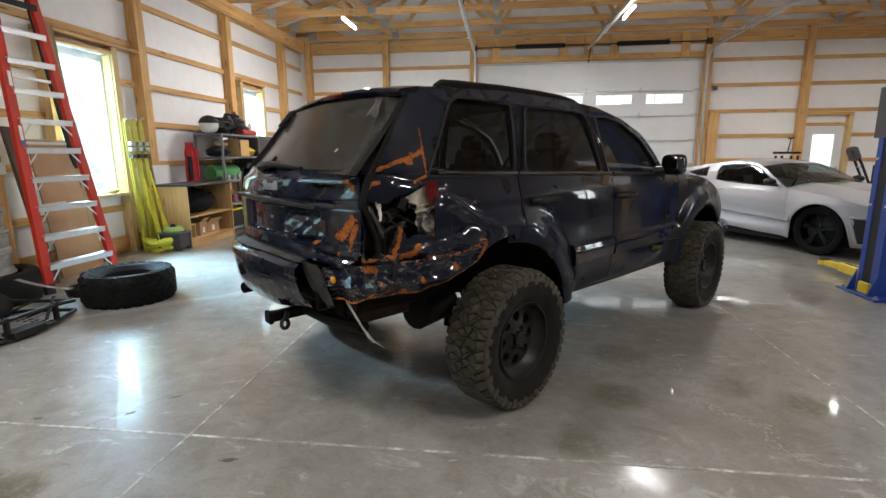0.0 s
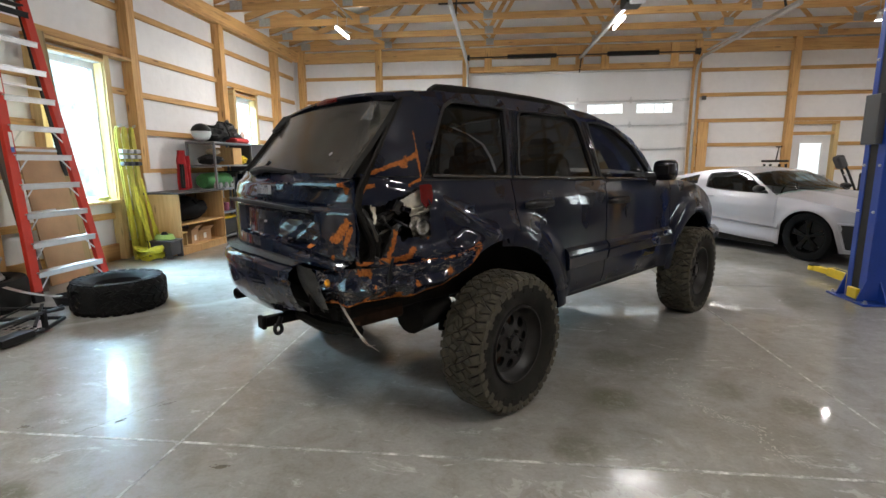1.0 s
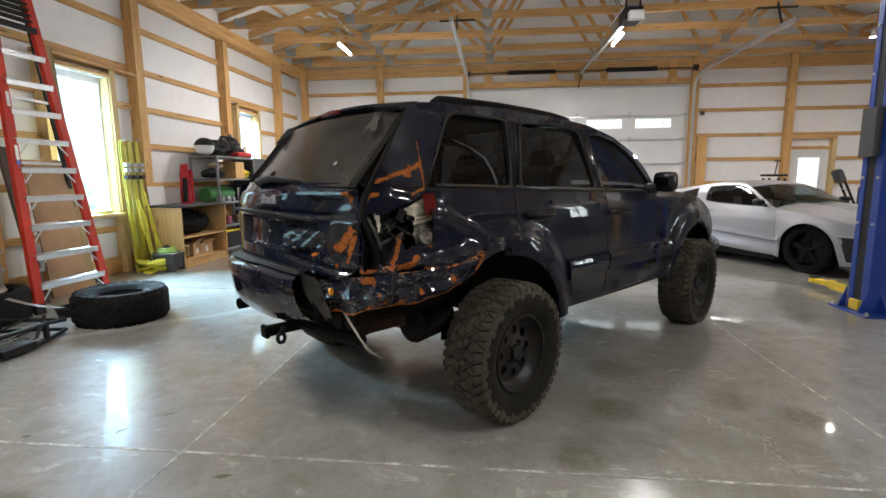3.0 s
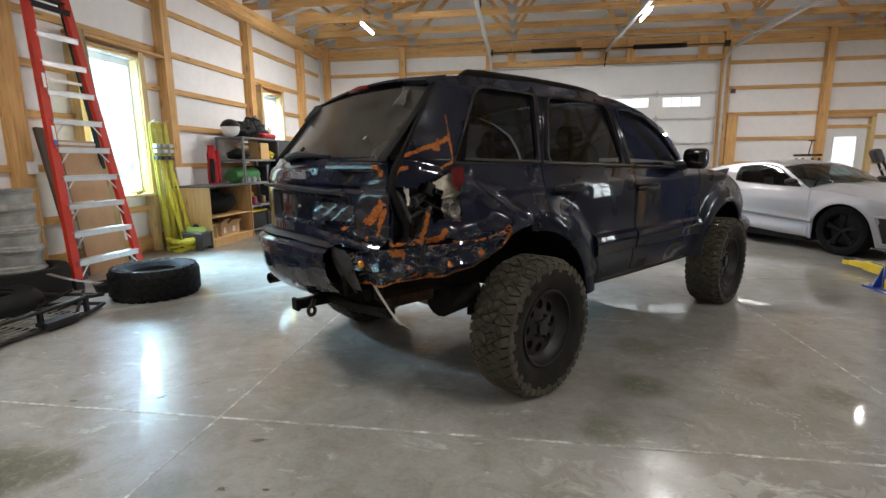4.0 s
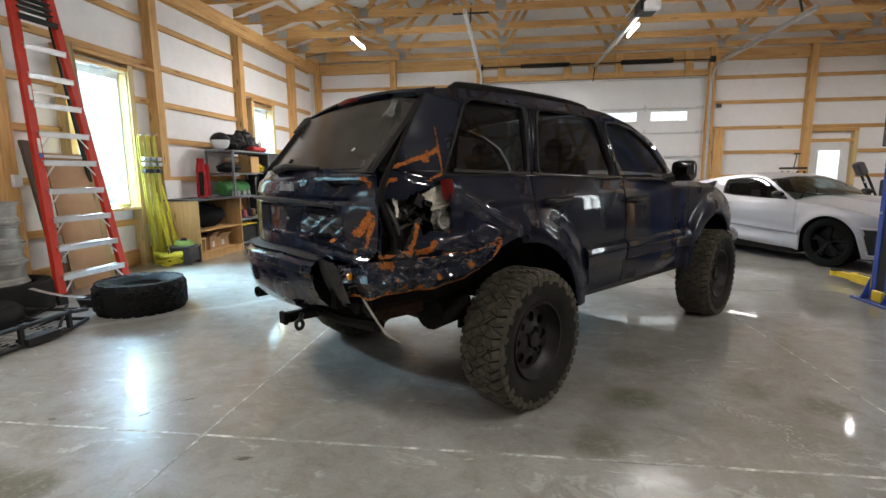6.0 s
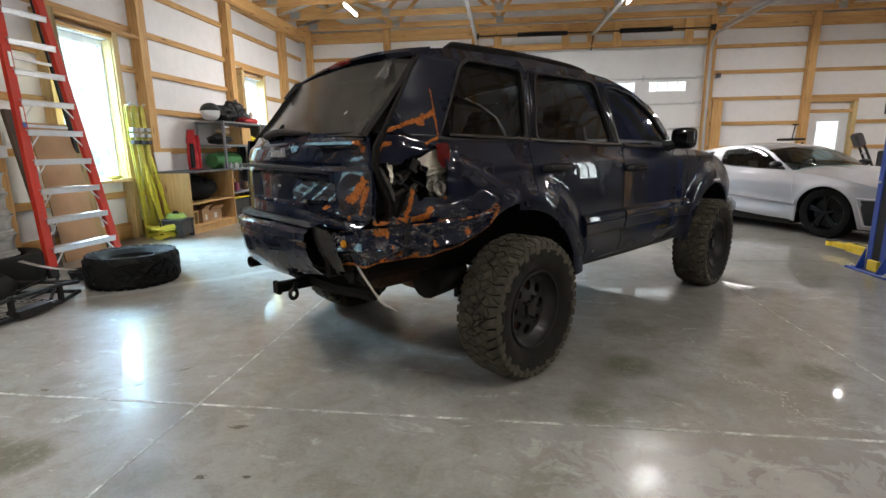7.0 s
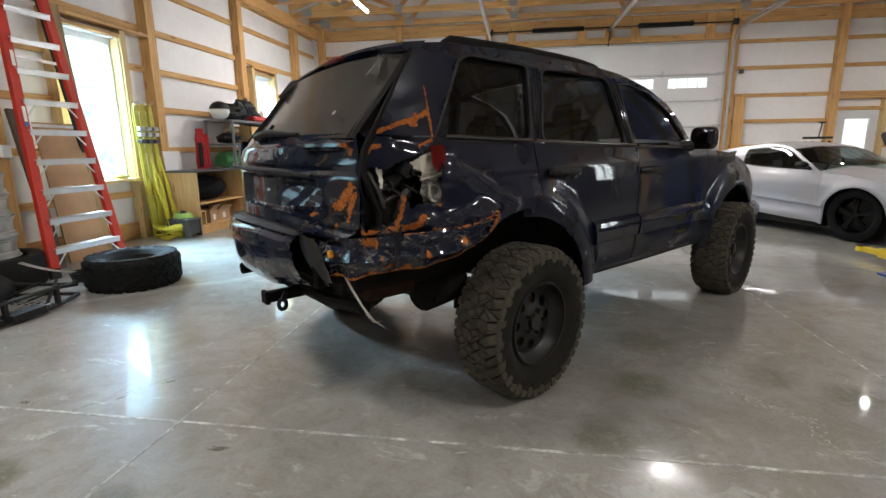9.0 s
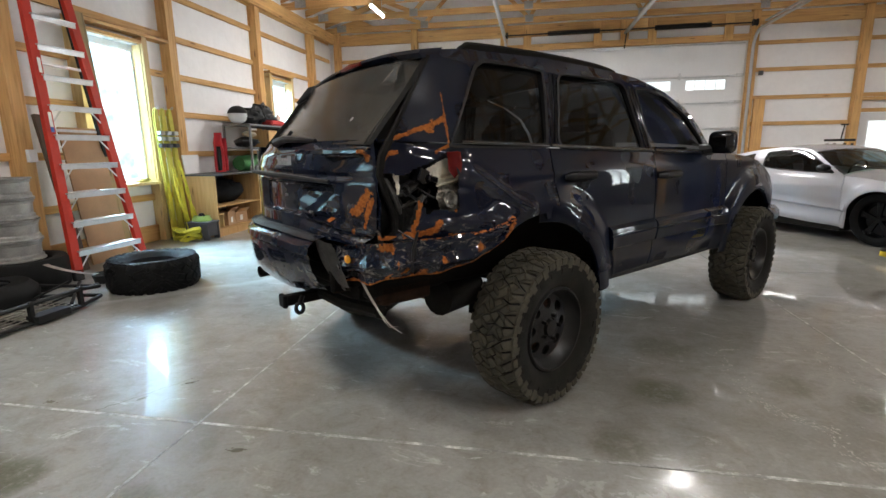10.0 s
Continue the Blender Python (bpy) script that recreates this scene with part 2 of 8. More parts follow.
# ---- building tools ----
class Geo:
    """Collects vertices and faces of one mesh."""

    def __init__(self):
        self.v, self.f = [], []

    def add(self, verts, faces):
        k = len(self.v)
        self.v += [tuple(p) for p in verts]
        self.f += [tuple(i + k for i in q) for q in faces]
        return self

    def box(self, x0, y0, z0, x1, y1, z1, m=None):
        p = [Vector((x, y, z)) for z in (z0, z1) for x, y in ((x0, y0), (x1, y0), (x1, y1), (x0, y1))]
        if m is not None:
            p = [m @ q for q in p]
        return self.add(p, [(3, 2, 1, 0), (4, 5, 6, 7), (0, 1, 5, 4), (1, 2, 6, 5), (2, 3, 7, 6), (3, 0, 4, 7)])

    def bar(self, a, b_, w, h, up=(0, 0, 1)):
        """A straight board from a to b, w wide and h high."""
        a, b_ = Vector(a), Vector(b_)
        d = (b_ - a).normalized()
        s = d.cross(Vector(up)).normalized()
        t = s.cross(d)
        s, t = s * w / 2, t * h / 2
        p = [a - s - t, a + s - t, a + s + t, a - s + t, b_ - s - t, b_ + s - t, b_ + s + t, b_ - s + t]
        return self.add(p, [(0, 1, 2, 3), (7, 6, 5, 4), (1, 0, 4, 5), (2, 1, 5, 6), (3, 2, 6, 7), (0, 3, 7, 4)])

    def tube(self, path, r, sides=8, caps=True):
        path = [Vector(p) for p in path]
        rr = r if isinstance(r, (list, tuple)) else [r] * len(path)
        rings, ref = [], None
        for i, p in enumerate(path):
            d = (path[min(i + 1, len(path) - 1)] - path[max(i - 1, 0)]).normalized()
            if ref is None:
                ref = d.orthogonal().normalized()
            s = (ref - d * ref.dot(d)).normalized()
            ref = s
            t = d.cross(s)
            rings.append([p + (s * math.cos(a) + t * math.sin(a)) * rr[i] for a in (2 * math.pi * k / sides for k in range(sides))])
        v, f = [q for ring in rings for q in ring], []
        for i in range(len(path) - 1):
            for k in range(sides):
                a, c = i * sides + k, i * sides + (k + 1) % sides
                f.append((a, c, c + sides, a + sides))
        if caps:
            f.append(tuple(range(sides))[::-1])
            f.append(tuple(range(len(v) - sides, len(v))))
        return self.add(v, f)

    def lathe(self, profile, sides=32, m=None, close=False, arc=(0, 2 * math.pi)):
        """Turns (radius, height) pairs round the z axis."""
        full = abs(arc[1] - arc[0] - 2 * math.pi) < 1e-6
        steps = sides if full else sides + 1
        v = []
        for k in range(steps):
            a = arc[0] + (arc[1] - arc[0]) * k / sides
            v += [Vector((r * math.cos(a), r * math.sin(a), z)) for r, z in profile]
        if m is not None:
            v = [m @ p for p in v]
        np_, f = len(profile), []
        for k in range(sides):
            k2 = (k + 1) % steps
            for i in range(np_ if close else np_ - 1):
                j = (i + 1) % np_
                f.append((k * np_ + i, k2 * np_ + i, k2 * np_ + j, k * np_ + j))
        return self.add(v, f)

    def grid(self, fn, us, vs, keep=None):
        """A sheet fn(u, v); cells for which keep(u, v) is false are left open."""
        v = [fn(u, w) for u in us for w in vs]
        nv, f = len(vs), []
        for i in range(len(us) - 1):
            for j in range(nv - 1):
                if keep is None or keep((us[i] + us[i + 1]) / 2, (vs[j] + vs[j + 1]) / 2):
                    f.append((i * nv + j, (i + 1) * nv + j, (i + 1) * nv + j + 1, i * nv + j + 1))
        return self.add(v, f)

    def prism(self, outline, depth):
        """Extrudes a flat outline of 3D points by the vector depth."""
        p = [Vector(q) for q in outline]
        k, d = len(p), Vector(depth)
        f = [tuple(range(k))[::-1], tuple(range(k, 2 * k))]
        f += [(i, (i + 1) % k, (i + 1) % k + k, i + k) for i in range(k)]
        return self.add(p + [q + d for q in p], f)

    def mesh(self, name, mat, smooth=False, bevel=0.0, merge=False, sharp=40):
        me = bpy.data.meshes.new(name)
        me.from_pydata([tuple(p) for p in self.v], [], self.f)
        if bevel or merge or smooth:
            bm = bmesh.new()
            bm.from_mesh(me)
            if merge:
                bmesh.ops.remove_doubles(bm, verts=bm.verts, dist=1e-4)
            loose = [q for q in bm.verts if not q.link_faces]
            bmesh.ops.delete(bm, geom=loose, context="VERTS")
            bmesh.ops.recalc_face_normals(bm, faces=bm.faces)
            if bevel:
                es = [e for e in bm.edges if len(e.link_faces) == 2 and e.calc_face_angle(0) > 0.6]
                bmesh.ops.bevel(bm, geom=es, offset=bevel, segments=1, affect="EDGES", profile=0.5)
            if smooth:
                for q in bm.faces:
                    q.smooth = True
                for e in bm.edges:
                    e.smooth = not (len(e.link_faces) == 2 and e.calc_face_angle(0) > radians(sharp))
            bm.to_mesh(me)
            bm.free()
        me.materials.append(mat)
        return me


def part(name, geo, mat, parent=None, label="", place=None, **kw):
    """Links a Geo (or a ready mesh) as one mesh object under a thing or a part."""
    me = geo.mesh(name, mat, **kw) if isinstance(geo, Geo) else geo
    ob = new(name, me)
    if place is not None:
        ob.matrix_basis = place
    if parent is not None:
        ob.parent = parent
    if label:
        ob["label"] = label
    return ob


def thing(name, label, category, place=None, group="", kind=""):
    """The empty at the base of a thing made of parts."""
    ob = new(name)
    ob.empty_display_size = 0.1
    if place is not None:
        ob.matrix_basis = place
    return tagged(ob, label, category, group, kind)


def solo(name, geo, mat, label, category, place=None, group="", kind="", **kw):
    """A thing that is one mesh."""
    return tagged(part(name, geo, mat, None, "", place, **kw), label, category, group, kind)


def wall_with_holes(u0, u1, z0, z1, holes):
    """Rectangles (u0, z0, u1, z1) that fill a wall round its holes."""
    us = sorted({u0, u1, *[h[0] for h in holes], *[h[2] for h in holes]})
    out = []
    for a, c in zip(us, us[1:]):
        cuts = sorted((h[1], h[3]) for h in holes if h[0] <= a + 1e-6 and h[2] >= c - 1e-6)
        z = z0
        for lo, hi in cuts:
            if lo > z:
                out.append((a, z, c, lo))
            z = hi
        if z < z1:
            out.append((a, z, c, z1))
    return out


# ---- floor ----
floor = thing("floor", "polished grey concrete slab floor with dusty saw-cut joints and stains", "floor", kind="structure")
XJ, YJ = [-5.6, -1.515, 2.115, 5.745, 10.75], [-6.15, -1.45, 2.18, 5.81, 9.44, 14.0]
for i in range(4):
    for j in range(5):
        part("slab", Geo().box(XJ[i] + 0.003, YJ[j] + 0.003, -0.15, XJ[i + 1] - 0.003, YJ[j + 1] - 0.003, 0.0), concrete, floor)
for x in XJ[1:3]:
    part("joint_filler", Geo().box(x - 0.007, YJ[0] + 0.01, -0.1, x + 0.007, YJ[3], 0.0012), dust, floor)
part("joint_filler", Geo().box(XJ[0] + 0.01, 2.18 - 0.009, -0.1, XJ[1] - 0.013, 2.18 + 0.009, 0.0012), dust, floor)
part("joint_filler", Geo().box(XJ[1] + 0.013, 2.18 - 0.009, -0.1, XJ[2] - 0.013, 2.18 + 0.009, 0.0012), dust, floor)
part("joint_filler", Geo().box(XJ[2] + 0.013, 2.18 - 0.009, -0.1, XJ[4] - 0.01, 2.18 + 0.009, 0.0012), dust, floor)
solo("ground", Geo().grid(lambda u, w: (u, w, -0.17), [-60 + 10 * i for i in range(13)], [-50 + 10 * i for i in range(13)]), simple("lawn", (0.06, 0.1, 0.03), 0.9), "mown green lawn outside the building", "ground", kind="structure")

# ---- walls: white liner behind girts and posts ----
W1, W2 = (5.80, 0.90, 6.80, 2.84), (10.42, 0.95, 11.28, 2.84)
# W0 is an added window out of view, for cool light and paint reflections
W0 = (0.2, 0.90, 1.2, 2.84)
holes = [W0, W1, W2]
wall_w = thing("wall_west", "white lined wall with pine posts and girts", "wall", kind="structure")
g = Geo()
for a, z0, c, z1 in wall_with_holes(SOUTH - 0.3, BACK + 0.3, 0, 4.75, holes):
    g.box(LEFT - 0.27, a, z0, LEFT - 0.17, c, z1)
part("lining", g, liner, wall_w)
board = simple("dark_reflection_board", (0.05, 0.062, 0.075), 0.6, 0.0, 0.3, 4)
grey_board = simple("brown_reflection_board", (0.07, 0.058, 0.05), 0.7, 0.0, 0.35, 4)
# unseen board, added so the tailgate reflects something dark
part("wainscot", Geo().box(LEFT - 0.12, 1.42, 0.0, LEFT - 0.09, 4.3, 3.3), board, wall_w)
GIRTS = [0.66, 1.29, 1.92, 2.5, 3.08, 3.72]
POSTS_W = [-5.2, -2.64, -0.08, 2.48, 4.86, 7.42, 9.98, 12.54]
for p in POSTS_W:
    part("post", Geo().box(LEFT - 0.17, p - 0.085, 0, LEFT, p + 0.085, 4.15), pine_z, wall_w, bevel=0.004)
ends = [SOUTH, *POSTS_W, BACK]
for a, c in zip(ends, ends[1:]):
    for z in GIRTS:
        lo, hi = (a + 0.086 if a != SOUTH else a), (c - 0.086 if c != BACK else c)
        spans = [(lo, hi)]
        for h in holes:
            if lo < h[0] < hi and h[1] - 0.12 < z < h[3] + 0.12:
                spans = [(lo, h[0] - 0.1), (h[2] + 0.1, hi)]
        for s, e in spans:
            if e - s > 0.03:
                part("girt", Geo().box(LEFT - 0.17, s, z - 0.045, LEFT - 0.125, e, z + 0.045), pine_y, wall_w)
part("skirt_board", Geo().box(LEFT - 0.17, SOUTH, 0, LEFT - 0.12, BACK, 0.24), pine_y, wall_w)
part("header_beam", Geo().box(LEFT - 0.06, SOUTH, 4.152, LEFT + 0.03, BACK, EAVE), pine_y, wall_w, bevel=0.004)
part("header_beam", Geo().box(LEFT - 0.22, SOUTH, 4.152, LEFT - 0.13, BACK, EAVE), pine_y, wall_w, bevel=0.004)

wall_n = thing("wall_north", "white lined end wall with pine posts and girts round a garage door", "wall", kind="structure")
DOOR = (-0.67, 0.0, 5.06, 3.76)
PDOOR = (7.66, 0.0, 8.60, 2.03)
g = Geo()
for a, z0, c, z1 in wall_with_holes(LEFT - 0.27, RIGHT + 0.27, 0, 4.75, [DOOR, PDOOR]):
    g.box(a, BACK + 0.17, z0, c, BACK + 0.27, z1)
part("lining", g, liner, wall_n)
g = Geo().prism([(LEFT - 0.27, BACK + 0.17, 4.75), (RIGHT + 0.27, BACK + 0.17, 4.75), (2.575, BACK + 0.17, 7.4)], (0, 0.1, 0))
part("gable_lining", g, liner, wall_n)
POSTS_N = [-5.36, -3.165, -0.78, 5.17, 7.53, 10.0]
for p in POSTS_N:
    part("post", Geo().box(p - 0.085, BACK, 0, p + 0.085, BACK + 0.17, 4.5), pine_z, wall_n, bevel=0.004)
ends = [LEFT, *POSTS_N, RIGHT]
for a, c in zip(POSTS_N, POSTS_N[1:]):
    for z in [0.62, 1.2, 1.82, 2.44, 3.09, 3.71]:
        if a == -0.78:
            continue
        lo, hi = a + 0.086, c - 0.086
        spans = [(lo, hi)]
        if a == 7.53:
            spans = [(8.72, hi)] if z < 2.3 else [(lo, hi)]
        for s, e in spans:
            part("girt", Geo().box(s, BACK + 0.125, z - 0.045, e, BACK + 0.17, z + 0.045), pine_x, wall_n)
    part("top_girt", Geo().box(a + 0.086, BACK + 0.06, 4.12, c - 0.086, BACK + 0.15, 4.4), pine_x, wall_n)
part("door_header", Geo().box(-0.69, BACK + 0.06, 3.77, 5.08, BACK + 0.12, 3.92), pine_x, wall_n)
for x in (-0.18, 1.56, 2.2, 2.85, 4.59):
    part("spring_block", Geo().box(x - 0.1, BACK + 0.02, 3.8, x + 0.1, BACK + 0.058, 4.38), pine_z, wall_n, bevel=0.003)
part("jamb_board", Geo().box(5.28, BACK - 0.02, 0, 5.53, BACK + 0.03, 2.395), pine_z, wall_n, bevel=0.004)
part("jamb_board", Geo().box(8.62, BACK + 0.03, 0, 8.72, BACK + 0.17, 2.3), pale_z, wall_n)
part("door_head", Geo().box(7.62, BACK + 0.03, 2.04, 8.62, BACK + 0.17, 2.12), pine_x, wall_n)
part("door_head", Geo().box(7.62, BACK + 0.03, 2.305, 8.72, BACK + 0.12, 2.38), pine_x, wall_n)

wall_e = thing("wall_east", "white lined wall with pine posts", "wall", kind="structure")
E1 = (6.15, 0.95, 6.7, 2.84)
g = Geo()
for a, z0, c, z1 in wall_with_holes(SOUTH - 0.3, BACK + 0.3, 0, 4.75, [E1]):
    g.box(RIGHT + 0.17, a, z0, RIGHT + 0.27, c, z1)
part("lining", g, liner, wall_e)
# added out of view: dark brown boarding that keeps the doors' reflections dark
g = Geo()
for a, z0, c, z1 in wall_with_holes(-2.5, 11.0, 0, 2.9, [E1]):
    g.box(RIGHT + 0.12, a, z0, RIGHT + 0.165, c, z1)
part("wainscot", g, grey_board, wall_e)
for p in POSTS_W:
    part("post", Geo().box(RIGHT, p - 0.085, 0, RIGHT + 0.17, p + 0.085, 4.15), pine_z, wall_e)
for a, c in zip(ends, ends[1:]):
    for z in GIRTS:
        if z < 2.9 and -2.6 < a < 10.5:
            continue
        spans = [(a + 0.086, c - 0.086)]
        if a < E1[0] < c and E1[1] - 0.12 < z < E1[3] + 0.12:
            spans = [(a + 0.086, E1[0] - 0.06), (E1[2] + 0.06, c - 0.086)]
        for lo, hi in spans:
            part("girt", Geo().box(RIGHT + 0.06, lo, z - 0.045, RIGHT + 0.115, hi, z + 0.045), pine_y, wall_e)
part("header_beam", Geo().box(RIGHT - 0.03, SOUTH, 4.152, RIGHT + 0.06, BACK, EAVE), pine_y, wall_e)
wall_s = thing("wall_south", "plain white lined wall", "wall", kind="structure")
g = Geo()
g.box(LEFT - 0.27, SOUTH - 0.27, 0, RIGHT + 0.27, SOUTH - 0.17, 4.75)
g.prism([(LEFT - 0.27, SOUTH - 0.27, 4.75), (RIGHT + 0.27, SOUTH - 0.27, 4.75), (2.575, SOUTH - 0.27, 7.4)], (0, 0.1, 0))
part("lining", g, liner, wall_s)

# ---- roof and trusses ----
RIDGE = 2.575
ceil_ = Geo()
for s, x in ((-1, LEFT - 0.4), (1, RIGHT + 0.4)):
    ceil_.prism([(x, SOUTH - 0.3, 4.7), (x, BACK + 0.3, 4.7), (RIDGE, BACK + 0.3, 7.45), (RIDGE, SOUTH - 0.3, 7.45)], (0, 0, 0.08))
ceiling = solo("ceiling", ceil_, roof_sheet, "white underside of the pitched metal roof", "ceiling", kind="structure")


def truss():
    t = thing("roof_truss", "pine roof truss with steel nail plates", "truss", kind="structure", group="roof trusses")
    z0, z1 = EAVE, EAVE + 0.14
    a, c = LEFT - 0.2, RIGHT + 0.2
    part("bottom_chord", Geo().box(a, -0.02, z0, c, 0.02, z1), pine_x, t)
    half = RIDGE - a
    slope = 2.62 / half
    for s in (-1, 1):
        part("top_chord", Geo().bar((RIDGE + s * half, 0, z0 + 0.22), (RIDGE, 0, z0 + 0.12 + half * slope), 0.14, 0.04, (0, 1, 0)), pine_x, t)
    top = lambda x: z0 + 0.16 + (half - abs(x - RIDGE)) * slope
    low = [-half * 0.66, -half * 0.33, 0, half * 0.33, half * 0.66]
    high = [-half * 0.82, -half * 0.5, -half * 0.17, half * 0.17, half * 0.5, half * 0.82]
    pairs = [(low[0], high[0]), (low[0], high[1]), (low[1], high[1]), (low[1], high[2]), (low[2], high[2]), (low[2], high[3]), (low[3], high[3]), (low[3], high[4]), (low[4], high[4]), (low[4], high[5])]
    for p, q in pairs:
        part("web", Geo().bar((RIDGE + p, 0, z1 - 0.03), (RIDGE + q, 0, top(RIDGE + q)), 0.09, 0.038, (0, 1, 0)), pine_x, t)
    for p in low:
        part("nail_plate", Geo().box(RIDGE + p - 0.1, -0.024, z0 + 0.02, RIDGE + p + 0.1, 0.024, z0 + 0.19), plate_steel, t)
    for p in (a + 0.5, c - 0.5):
        part("nail_plate", Geo().box(p - 0.13, -0.024, z0 + 0.03, p + 0.13, 0.024, z0 + 0.2), plate_steel, t)
        part("heel_wedge", Geo().prism([(p - 0.25, -0.02, z1 + 0.005), (p + 0.9 * (1 if p < 0 else -1), -0.02, z1 + 0.005), (p + 0.5 * (1 if p < 0 else -1), -0.02, z1 + 0.2)], (0, 0.04, 0)), pine_x, t)
    return t


first = truss()
first.matrix_basis = pose(0, 12.6, 0)
for k in range(1, 15):
    copy_thing(first, pose(0, 12.6 - 1.245 * k, 0))
copy_thing(first, pose(0, 13.8, 0))
solo("roof_purlins", (lambda g: [g.bar((RIDGE + s * d, SOUTH, 4.75 + (8.2 - d) * 0.328), (RIDGE + s * d, BACK, 4.75 + (8.2 - d) * 0.328), 0.04, 0.09) for s in (-1, 1) for d in (0.3, 1.0, 1.7, 2.4, 3.1, 3.8, 4.5, 5.2, 5.9, 6.6, 7.3)] and g)(Geo()), pine_y, "pine purlins under the roof sheets", "purlins", kind="structure")

# ---- windows ----
def window(name, box, mirror=1, x=LEFT - 0.22):
    y0, z0, y1, z1 = box
    w = thing(name, "white vinyl single-pane window in a raw pine frame", "window", kind="structure")
    f, top = 0.05, 0.1
    for a in ((y0, z0, y1, z0 + f), (y0, z1 - top, y1, z1), (y0, z0 + f, y0 + f, z1 - top), (y1 - f, z0 + f, y1, z1 - top)):
        part("window_frame", Geo().box(x - 0.04, a[0], a[1], x + 0.04, a[2], a[3]), vinyl, w)
    p = part("pane", Geo().box(x - 0.004, y0 + f, z0 + f, x + 0.004, y1 - f, z1 - top), clear_glass, w)
    p.visible_shadow = False
    return w


for i, h in enumerate((W1, W2, W0)):
    win = window(f"window_{i + 1}", h)
    y0, z0, y1, z1 = h
    xa, xb = LEFT - 0.17, LEFT - 0.02
    for ya, yb in ((y0 - 0.1, y0), (y1, y1 + 0.1)):
        part("jamb_stud", Geo().box(xa, ya, 0.24 if ya < y0 else 0, xb, yb, z1 + 0.1), pale_z, win)
    part("window_sill", Geo().box(xa - 0.02, y0 - 0.12, z0 - 0.045, xb + 0.03, y1 + 0.16, z0 - 0.003), pale_z, win, bevel=0.003)
    part("jamb_lining", Geo().box(xa - 0.03, y1 - 0.014, z0, xb - 0.03, y1 - 0.002, z1), pale_z, win)
    part("jamb_lining", Geo().box(xa - 0.03, y0 + 0.002, z0, xb - 0.06, y0 + 0.014, z1), vinyl, win)
    part("head_lining", Geo().box(xa - 0.03, y0 + 0.015, z1 - 0.012, xb - 0.06, y1 - 0.015, z1 - 0.001), vinyl, win)
    if i < 2:
        window_light("sky_light", (LEFT - 3.0, (y0 + y1) / 2 + (0.8, 0.0)[i], 4.0), (0, -50, (-10, 0)[i]), 1.6, 2.0, (3000, 2600)[i])
    part("head_board", Geo().box(xa, y0 - 0.1, z1 + 0.003, xb - 0.01, y1, z1 + 0.045), pine_y, win)
    part("lintel", Geo().box(xa, y0 - 0.1, z1 + 0.11, xb + 0.02, y1 + 0.55 if i == 0 else y1 + 0.1, z1 + 0.15), pine_y, win)
y0, z0, y1, z1 = E1
w4 = window("window_4", E1, x=RIGHT + 0.22)
part("muntin", Geo().box(RIGHT + 0.19, (y0 + y1) / 2 - 0.02, z0 + 0.05, RIGHT + 0.21, (y0 + y1) / 2 + 0.02, z1 - 0.05), vinyl, w4)
for f in (0.34, 0.66):
    part("muntin", Geo().box(RIGHT + 0.185, y0 + 0.05, z0 + (z1 - z0) * f - 0.025, RIGHT + 0.189, y1 - 0.05, z0 + (z1 - z0) * f + 0.025), vinyl, w4)
# glowing sheet added behind W0, met only in reflections
solo("backdrop", Geo().box(-9.1, -9, -0.16, -9.0, 3.1, 6), emitter("unseen_window_sky", (0.6, 0.9, 1.0), 1.6), "added glowing sky outside the unseen west window", "backdrop", kind="structure")
solo("backdrop", Geo().box(-9.1, 3.2, -0.16, -9.0, 22, 6), outside_mat, "bright hazy trees and sky outside", "backdrop", kind="structure")
solo("backdrop", Geo().box(14.0, 2, -0.16, 14.1, 12, 6), east_mat, "bright sunlit yard outside the east wall", "backdrop", kind="structure")
solo("backdrop", Geo().box(-3, 17.5, -0.16, 13, 17.6, 6), north_mat, "pale bright haze outside the north wall", "backdrop", kind="structure")

